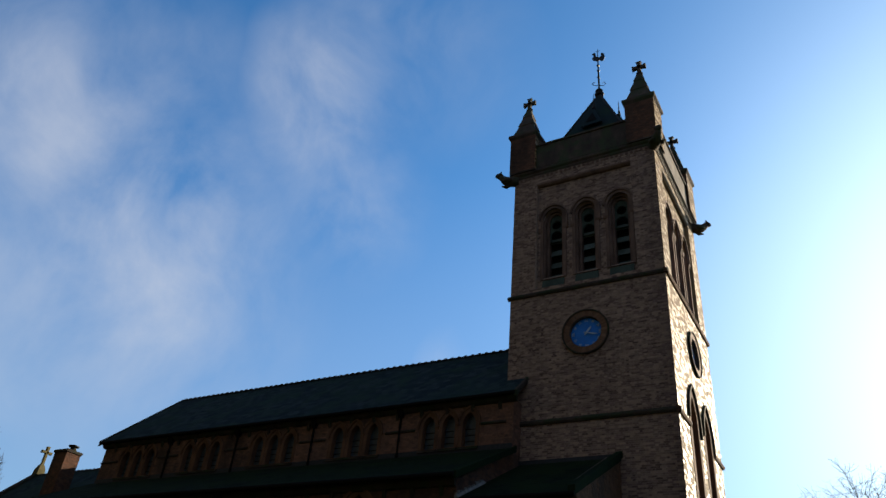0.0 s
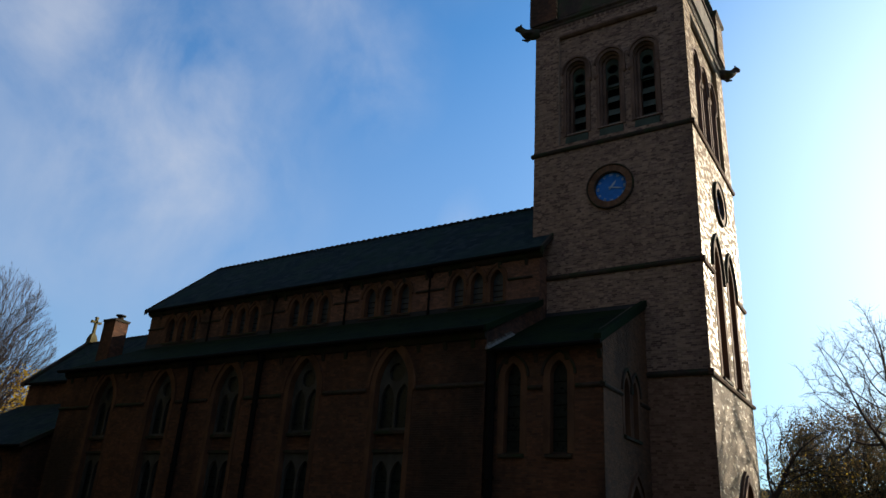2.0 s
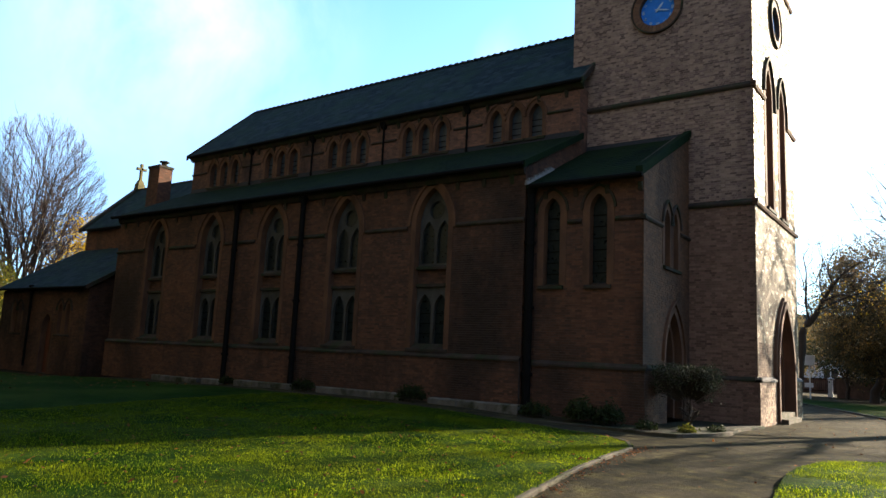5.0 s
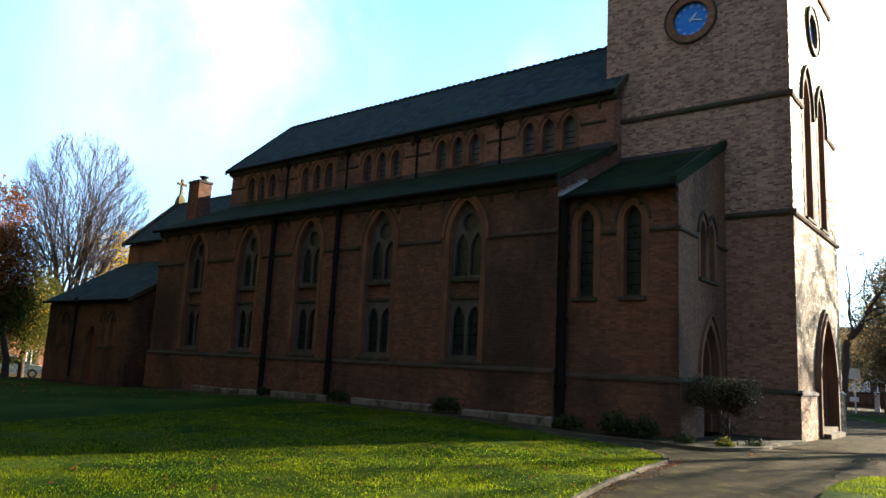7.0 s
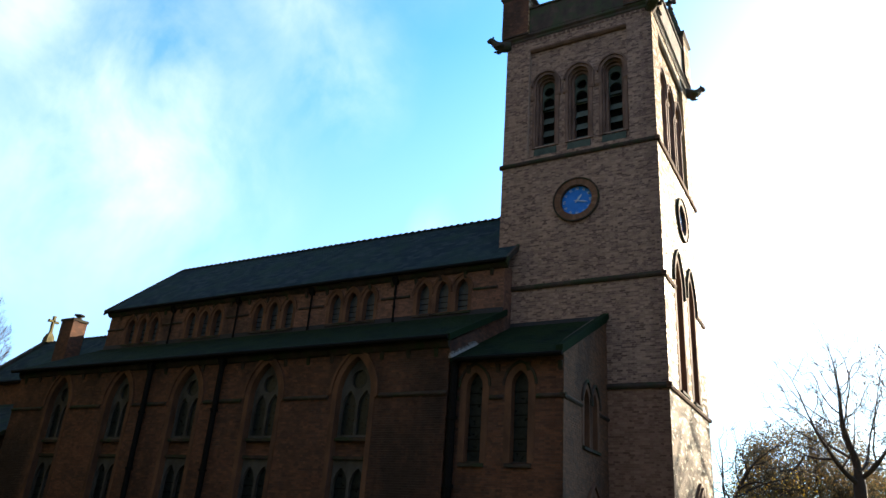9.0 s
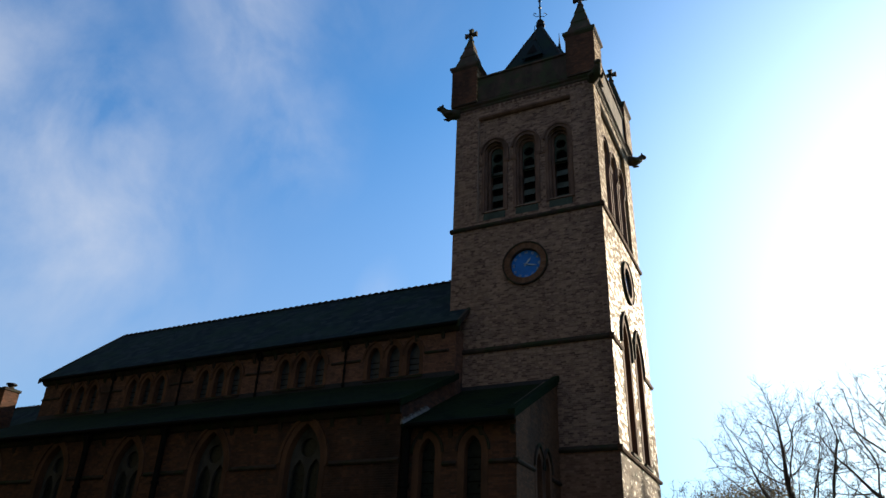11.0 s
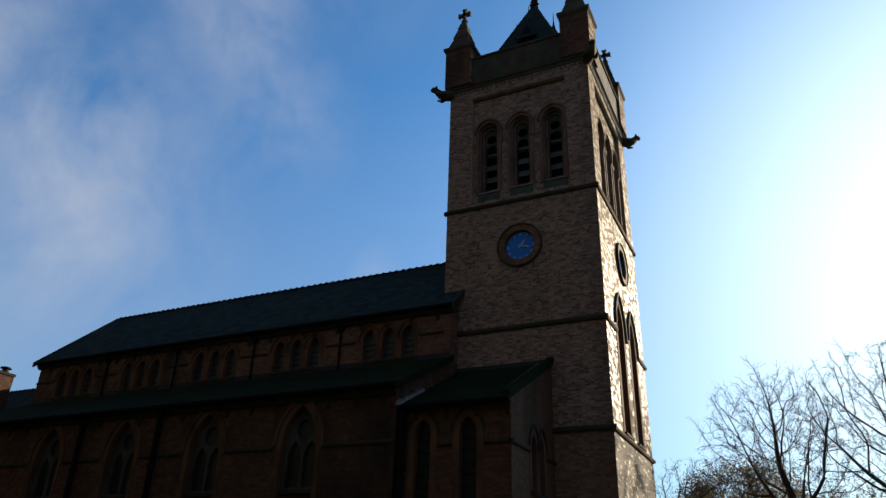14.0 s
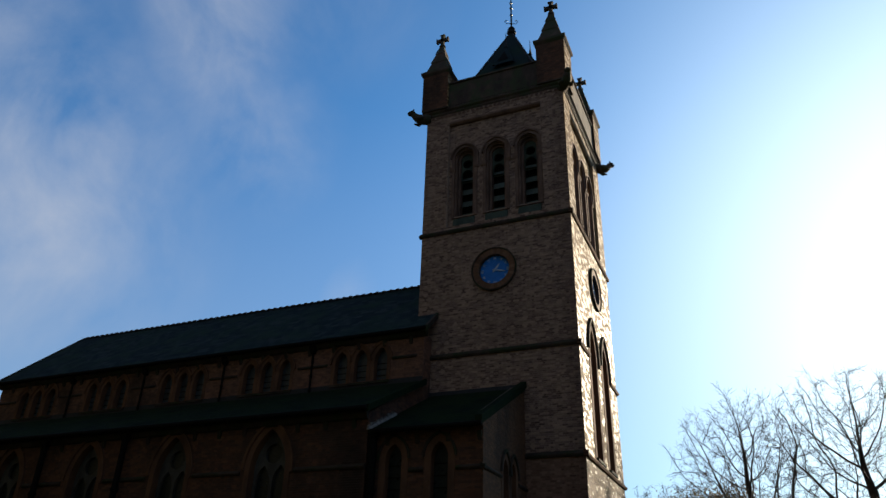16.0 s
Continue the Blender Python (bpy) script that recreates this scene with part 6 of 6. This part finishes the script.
for label, cx, cy, n, mat, hh, spread, size in (("low yellow-green tuft in the bed", -0.62, -4.6, 50, "olive leaf", 0.16, 0.16, 0.05), ("dark leafy perennial by the wall", -3.3, -4.75, 170, "dark leaf", 0.55, 0.4, 0.05), ("dark leafy perennial by the wall", -2.5, -4.8, 150, "dark leaf", 0.5, 0.35, 0.05), ("low dark plant in the bed", -1.5, -4.9, 60, "dark leaf", 0.2, 0.25, 0.04), ("dark leafy perennial by the wall", -4.5, -5.0, 110, "dark leaf", 0.3, 0.4, 0.05), ("low dark plant in the bed", -0.2, -3.6, 40, "dark leaf", 0.12, 0.2, 0.035),
                                                ("dark weeds below the church wall", -13.3, -5.0, 90, "dark leaf", 0.3, 0.35, 0.05), ("dark weeds below the church wall", -8.5, -5.2, 130, "dark leaf", 0.4, 0.4, 0.05), ("dark weeds below the church wall", -17.4, -4.9, 60, "dark leaf", 0.25, 0.3, 0.05)):
    g, stems = Geo(), []
    base = Vector((cx, cy, ground_z(cx, cy) + 0.03))
    for k in range(n):
        a, q = rng.uniform(0, math.tau), math.sqrt(rng.random()) * spread
        tip = base + Vector((math.cos(a) * q, min(math.sin(a) * q, -4.15 - cy if cx < -1.9 else 9), hh * (1 - (q / spread) ** 2 * 0.6) * rng.uniform(0.35, 1.05)))
        g.tube([base + (tip - base) * 0.2, tip], [0.005, 0.003], 3)
        stems.append((tip, Vector((0, 0, 1))))
    leaves = foliage(stems, 5, size, 0.05, int(-cx * 10))
    root = thing("plant", base, label, "plant", "plants below the church wall")
    tagged(part("stems", g, "bark", root, fix=False), kind="stuff")
    tagged(part("leaves", leaves, mat, root, fix=False), kind="stuff")
# edging slabs along the aisle
rng = random.Random(6)
for x0, x1, y in ((-22.2, -19.2, -4.95), (-18.9, -17.8, -4.95), (-16.9, -13.9, -5.0), (-12.6, -9.0, -5.1), (-7.9, -4.9, -5.2)):
    z = ground_z((x0 + x1) / 2, -5.5) + 0.02
    slab = thing("edging_slab", ((x0 + x1) / 2, y, z), "long weathered stone edging slab below the church wall", "edging slab", "slabs below the aisle")
    n = max(1, round((x1 - x0) / 1.1))
    for k in range(n):
        a, b = x0 + (x1 - x0) * k / n, x0 + (x1 - x0) * (k + 1) / n - 0.02
        j = rng.uniform(-0.02, 0.02)
        part("slab", Geo().loft([[(x, y + j, z - 0.2), (x, y + j, z + 0.13), (x, y + j + 0.03, z + 0.16), (x, y + 0.3 + j, z + 0.16), (x, y + 0.3 + j, z - 0.2)] for x in (a, b)]), "slab stone", slab)

# ---- distance ----
# an unseen leafy screen, added behind the viewpoint to cut sky light on the church
belt = Geo()
for x0, y0, x1, y1 in ((-62, -10, -45, -13), (-45, -13, -31, -16.5), (-31, -16.5, -18, -22), (-18, -22, -7, -30), (-7, -30, 4, -35), (4, -35, 46, -38), (46, -38, 46, -8)):
    n = int(math.dist((x0, y0), (x1, y1)) / 1.5)
    rows = []
    for k in range(n + 1):
        x, y = x0 + (x1 - x0) * k / n, y0 + (y1 - y0) * k / n
        # tallest at the left, to darken that end of the church most
        top = 33 - 21 * ease(-22, 4, x) + 3.5 * noise.noise((x * 0.12, y * 0.12, 1))
        rows.append([(x + 1.2 * noise.noise((x * 0.4, y * 0.4, z)), y + 1.2 * noise.noise((x * 0.4, y * 0.4, z + 9)), z * top / 10 - 0.3) for z in range(0, 11, 2)])
    belt.loft(rows, caps=False, closed=False)
tagged(part("tree_belt", belt, "shrub leaf", None, "unseen tree-like screen added to dim the sky light on the church", fix=False), category="trees", kind="structure")


def house(name, label, x0, x1, y0, y1, z1, ridge, mat, windows, face):
    """A plain house with sash windows on the seen face and a pitched roof."""
    root = thing(name, ((x0 + x1) / 2, (y0 + y1) / 2, 0), label, "house")
    at = south(y0) if face == "s" else west(x1)
    u0, u1 = (x0, x1) if face == "s" else (y0, y1)
    holes = [rect(a, b, c, d) for a, b, c, d in windows]
    part("wall", Geo().plate(at, rect(u0, u1, -0.9, z1), holes, 0, 0.3), mat, root)
    part("wall", Geo().box(x0 + 0.31, x1 - 0.31, y0 + 0.31, y1, 0, z1), mat, root)
    ym = (y0 + y1) / 2
    part("roof", Geo().loft([[(x, y0 - 0.4, z1 - 0.05), (x, ym, ridge), (x, y1 + 0.4, z1 - 0.05)] for x in (x0 - 0.3, x1 + 0.3)]), "slate", root)
    for a, b, c, d in windows:
        win = part("window", Geo().plate(at, rect(a, b, c, d), [rect(a + 0.09, (a + b) / 2 - 0.04, c + 0.09, d - 0.09), rect((a + b) / 2 + 0.04, b - 0.09, c + 0.09, d - 0.09)], 0.06, 0.16), "white paint", root)
        part("pane", Geo().plate(at, rect(a + 0.05, b - 0.05, c + 0.05, d - 0.05), [], 0.12, 0.14), "clear glass", win)
        part("sill", Geo().wedge(at, a - 0.1, b + 0.1, [(0.1, c), (-0.08, c - 0.02), (-0.08, c - 0.1), (0.1, c - 0.1)]), "white paint", win)
    return root


house("house", "red-brick house with white sash windows behind the tree", -76, -64, -14, 8, 5.2, 8.0, "house brick", [(y, y + 0.95, z, z + 1.5) for y in (-12.5, -9.6, -6.7, -3.8, -0.6, 2.4, 5.3) for z in (-0.3, 2.5)], "w")
house("house", "white rendered house beyond the churchyard wall", -16.5, 4.0, 62, 70, 5.2, 8.0, "render", [(x, x + 1.5, z, z + 1.4) for x in (-15, -11, -7.2, -3.4, 0.4) for z in (0.9, 3.3)], "s")
wallx = thing("churchyard_wall", (6, 36, 0), "low dark brick wall along the churchyard", "wall", kind="structure")
part("wall", Geo().box(-2.6, 14, 36, 36.3, -0.05, 1.3), "order", wallx)
part("wall", Geo().box(-16, -3.3, 47.06, 47.3, -0.05, 1.25), "order", wallx)
part("coping", Geo().wedge(south(36.0), -2.6, 14, [(0.36, 1.3), (-0.06, 1.3), (-0.06, 1.37), (0.15, 1.44), (0.36, 1.37)]), "dark stone", wallx)
pillar = thing("gate_pillar", (-3.0, 36.1, 0), "white painted square gate post with a cap", "gate pillar")
part("shaft", Geo().loft([[(-3.0 + sx * h, 36.1 + sy * h, z) for sx, sy in ((-1, -1), (1, -1), (1, 1), (-1, 1))] for h, z in ((0.17, -0.1), (0.17, 0.2), (0.14, 0.24), (0.14, 1.22))]), "white paint", pillar)
part("cap", Geo().loft([[(-3.0 + sx * h, 36.1 + sy * h, z) for sx, sy in ((-1, -1), (1, -1), (1, 1), (-1, 1))] for h, z in ((0.14, 1.22), (0.18, 1.25), (0.18, 1.31), (0.03, 1.38))]), "white paint", pillar)
for k, (x, y, h, mat) in enumerate(((-6.6, 41.0, 5.4, "brown leaf"), (-0.4, 40.0, 4.6, "brown leaf"), (3.6, 40.0, 5.0, "green leaf"), (-9.5, 43.0, 5.6, "brown leaf"), (-1.7, 34.0, 4.6, "dark leaf"), (0.8, 33.4, 4.4, "dark leaf"), (-5.6, 37.5, 5.2, "hedge leaf"))):
    wood, ends = fan_tree(60 + k, (x, y, 0), h * 0.3, 0.14, (x, y, h * 0.68), (2.3, 2.0, h * 0.36), 12, 6, 5, 2, thin=0.012, low=-0.8)
    tree("small_tree", "small leafy autumn tree before the white house", wood, [(mat, foliage(ends, 6, 0.1, 0.4, 70 + k, 0.95))], "bark", (x, y, 0))
rail = thing("railing", (-6, 47, 0), "black iron railings on the road side", "railing")
part("top_rail", Geo().box(-14, -3, 47.0, 47.04, 1.15, 1.2), "iron", rail)
part("bottom_rail", Geo().box(-14, -3, 47.0, 47.04, 0.2, 0.25), "iron", rail)
for k in range(74):
    part("bar", Geo().tube([(-14 + k * 0.15, 47.02, 0.0), (-14 + k * 0.15, 47.02, 1.32)], [0.012, 0.012], 5, True), "iron", rail)
sign = thing("sign_post", (-3.2, 29.0, 0), "pale sign post with two small boards beside the path", "sign post")
part("post", Geo().tube([(-3.2, 29.0, -0.1), (-3.2, 29.0, 2.75)], 0.045, 10, True), "white paint", sign)
part("board", Geo().box(-3.52, -2.88, 28.9, 28.94, 2.1, 2.74), "white paint", sign)
part("board", Geo().box(-3.5, -3.0, 28.9, 28.94, 0.72, 1.0), "white paint", sign)
lamp = thing("street_lamp", (4.55, 24.0, 0), "grey street lamp with a flat oval head behind the bare tree", "street lamp")
part("post", Geo().tube([(4.55, 24.0, -0.1), (4.55, 24.0, 3.0), (4.55, 24.0, 6.5), (4.7, 24.0, 6.85), (5.0, 24.0, 6.95)], [0.09, 0.07, 0.05, 0.04, 0.035], 10, True), "lead", lamp)
part("head", Geo().loft([[(5.35 + a * 0.42 * k, 24.0 + b * 0.17 * k, 6.93 + z) for a, b in ((math.cos(math.tau * q / 14), math.sin(math.tau * q / 14)) for q in range(14))] for k, z in ((0.6, -0.07), (0.95, -0.04), (1.0, 0.0), (0.8, 0.07), (0.3, 0.1))]), "alloy", lamp)
part("lens", Geo().loft([[(5.4 + a * 0.24 * k, 24.0 + b * 0.11 * k, 6.86 - z) for a, b in ((math.cos(math.tau * q / 12), math.sin(math.tau * q / 12)) for q in range(12))] for k, z in ((1.0, -0.01), (0.9, 0.03), (0.4, 0.06))]), "lamp glass", lamp)
hedge = Geo()
rng = random.Random(14)
for k in range(9000):
    x, z = rng.uniform(0.2, 24), rng.uniform(0.0, 1.0)
    top = 1.35 + 0.25 * noise.noise((x * 0.6, 0, 3))
    c = Vector((x, 30.2 + rng.gauss(0, 0.4), z ** 0.7 * top))
    a = Vector((rng.gauss(0, 1), rng.gauss(0, 1), rng.gauss(0, 1))).normalized()
    b = a.orthogonal().normalized()
    s = rng.uniform(0.05, 0.11)
    hedge.add([c - a * s, c + b * s * 0.6, c + a * s, c - b * s * 0.6], [(0, 1, 2, 3)])
tagged(part("hedge", hedge, "dark leaf", None, "dense dark evergreen hedge along the wall", fix=False), category="hedge", kind="stuff")


def car(x, y, heading, label):
    """A parked hatchback: body, glass, wheels, lamps."""
    z = ground_z(x, y)
    root = thing("car", (x, y, z), label, "car")
    m = pose(x, y, z, 0, 0, heading)
    L = lambda pts: [tuple(m @ Vector(p)) for p in pts]
    side = [(-2.05, 0.35), (2.0, 0.35), (2.05, 0.62), (1.95, 0.82), (1.1, 0.95), (-1.75, 1.0), (-2.05, 0.85)]
    body = Geo()
    for a, b, inset in ((-0.82, 0.82, 0),):
        body.loft([L([(u, w, v) for u, v in side]) for w in (-0.78, -0.84, 0.84, 0.78)])
    part("body", body, "car paint", root)
    cabin = [(-1.8, 0.98), (1.05, 0.93), (0.35, 1.42), (-1.25, 1.47)]
    roofg = [(-1.25, 1.46), (0.35, 1.41), (0.2, 1.5), (-1.1, 1.53)]
    part("cabin_glass", Geo().loft([L([(u, w * (1 if v < 1.2 else 0.82), v) for u, v in cabin]) for w in (-0.78, 0.78)]), "clear glass", root)
    part("roof", Geo().loft([L([(u, w * 0.84, v) for u, v in roofg]) for w in (-0.78, 0.78)]), "car paint", root)
    for u in (-0.45, 0.42, -1.3):
        for w in (-0.74, 0.74):
            part("pillar", Geo().tube(L([(u + (0.4 if u > 0.4 else 0), w * 1.05, 0.95), (u, w * 0.87, 1.45)]), 0.04, 5, True), "car paint", root)
    for u in (-1.3, 1.3):
        for w in (-0.8, 0.8):
            wheel = part("wheel", Geo().tube(L([(u, w - 0.1, 0.31), (u, w + 0.1, 0.31)]), 0.31, 20, True), "rubber", root)
            part("rim", Geo().tube(L([(u, w - 0.11, 0.31), (u, w + 0.11, 0.31)]), 0.19, 14, True), "alloy", wheel)
    for u, mat, nm in ((2.02, "lamp glass", "headlight"), (-2.05, "rust leaf", "tail_light")):
        for w in (-0.62, 0.62):
            part(nm, Geo().box(-0.05, 0.05, -0.14, 0.14, -0.06, 0.06), mat, root).matrix_basis = Matrix.Translation((x, y, z)) @ pose(0, 0, 0, 0, 0, heading) @ Matrix.Translation((u, w, 0.72))
    return root


car(-50.7, -0.9, 67, "parked silver-blue hatchback beyond the lawn")
tagged(part("road", sheet(steps((-56, -41.5, 4)), steps((-40, 60, 50)), 0.012), "asphalt", None, "side road beyond the churchyard"), category="road", kind="structure")

# ---- turf and litter ----
rng = random.Random(2)
blades = Geo()
for loop, n, (x0, x1, y0, y1) in ((LAWN, 230000, (-12, 1.3, -19.5, -6.8)), (ISLAND, 60000, (2.4, 8.0, -15, -6)), (NORTH, 6000, (-2, 9, 3, 18))):
    for k in range(n):
        x, y = rng.uniform(x0, x1), rng.uniform(y0, y1)
        if not inside(x, y, loop):
            continue
        tuft = noise.noise((x * 1.3, y * 1.3, 5))
        if noise.noise((x * 0.8, y * 1.6, 11)) + 0.35 * noise.noise((x * 4.0, y * 4.0, 3)) > 0.52:
            continue
        h = rng.uniform(0.012, 0.034) * (1 + 0.6 * tuft)
        a = rng.uniform(0, math.tau)
        z = ground_z(x, y) + 0.02
        w = rng.uniform(0.003, 0.007)
        lx, ly = rng.gauss(0, 0.016), rng.gauss(0, 0.016)
        blades.v += [(x - w * math.cos(a), y - w * math.sin(a), z), (x + w * math.cos(a), y + w * math.sin(a), z), (x + lx, y + ly, z + h + 0.014)]
        i = len(blades.v)
        blades.f.append((i - 3, i - 2, i - 1))
tagged(part("grass", blades, "blade", None, "short blades of mown grass", fix=False), category="grass", kind="stuff")
litter = Geo()
for k in range(900):
    if k < 500:
        x, y, z = rng.uniform(-9, 1.2), rng.uniform(-19, -7), 0.05
        if not inside(x, y, LAWN):
            continue
    else:
        x, y, z = rng.uniform(-0.2, 6), rng.uniform(-14, 14), 0.0
        if inside(x, y, LAWN) or inside(x, y, ISLAND):
            continue
        if -6.2 < x < 0.2 and -0.2 < y < 6.2:
            continue
        if rng.random() < 0.6 and y < -6:
            e = rng.choice(LAWN_EDGE)
            x, y = e[0] + abs(rng.gauss(0.1, 0.2)), e[1] + rng.gauss(0, 0.4)
    z += ground_z(x, y)
    a, s = rng.uniform(0, math.tau), rng.uniform(0.02, 0.05)
    u, v = Vector((math.cos(a), math.sin(a), rng.gauss(0, 0.3))) * s, Vector((-math.sin(a), math.cos(a), rng.gauss(0, 0.3))) * s * 0.6
    c = Vector((x, y, z + 0.01))
    litter.add([c - u, c + v, c + u, c - v], [(0, 1, 2, 3)])
for k in range(420):
    e = rng.choice(LAWN_EDGE[8:])
    x, y = e[0] + 0.06 + abs(rng.gauss(0.0, 0.13)), e[1] + rng.gauss(0, 0.35)
    if inside(x, y, LAWN):
        continue
    c, a, q = Vector((x, y, ground_z(x, y) + 0.005)), rng.uniform(0, math.tau), rng.uniform(0.015, 0.035)
    u, v = Vector((math.cos(a), math.sin(a), rng.gauss(0, 0.3))) * q, Vector((-math.sin(a), math.cos(a), rng.gauss(0, 0.3))) * q * 0.6
    litter.add([c - u, c + v, c + u, c - v], [(0, 1, 2, 3)])
for k in range(260):
    x, y = rng.uniform(-36, -16), rng.uniform(-13, -6.9)
    c, a, q = Vector((x, y, ground_z(x, y) + 0.07)), rng.uniform(0, math.tau), rng.uniform(0.03, 0.07)
    u, v = Vector((math.cos(a), math.sin(a), rng.gauss(0, 0.3))) * q, Vector((-math.sin(a), math.cos(a), rng.gauss(0, 0.3))) * q * 0.6
    litter.add([c - u, c + v, c + u, c - v], [(0, 1, 2, 3)])
tagged(part("fallen_leaves", litter, "rust leaf", None, "scattered fallen autumn leaves", fix=False), category="leaves", kind="stuff")

# ---- single bricks, last ----
for wall, pieces, mat in LATER:
    for verts, faces in pieces[:300]:
        part("brick", Geo().add(verts, faces), mat, wall, fix=False)
    rest = Geo()
    for verts, faces in pieces[300:]:
        rest.add(verts, faces)
    if rest.v:
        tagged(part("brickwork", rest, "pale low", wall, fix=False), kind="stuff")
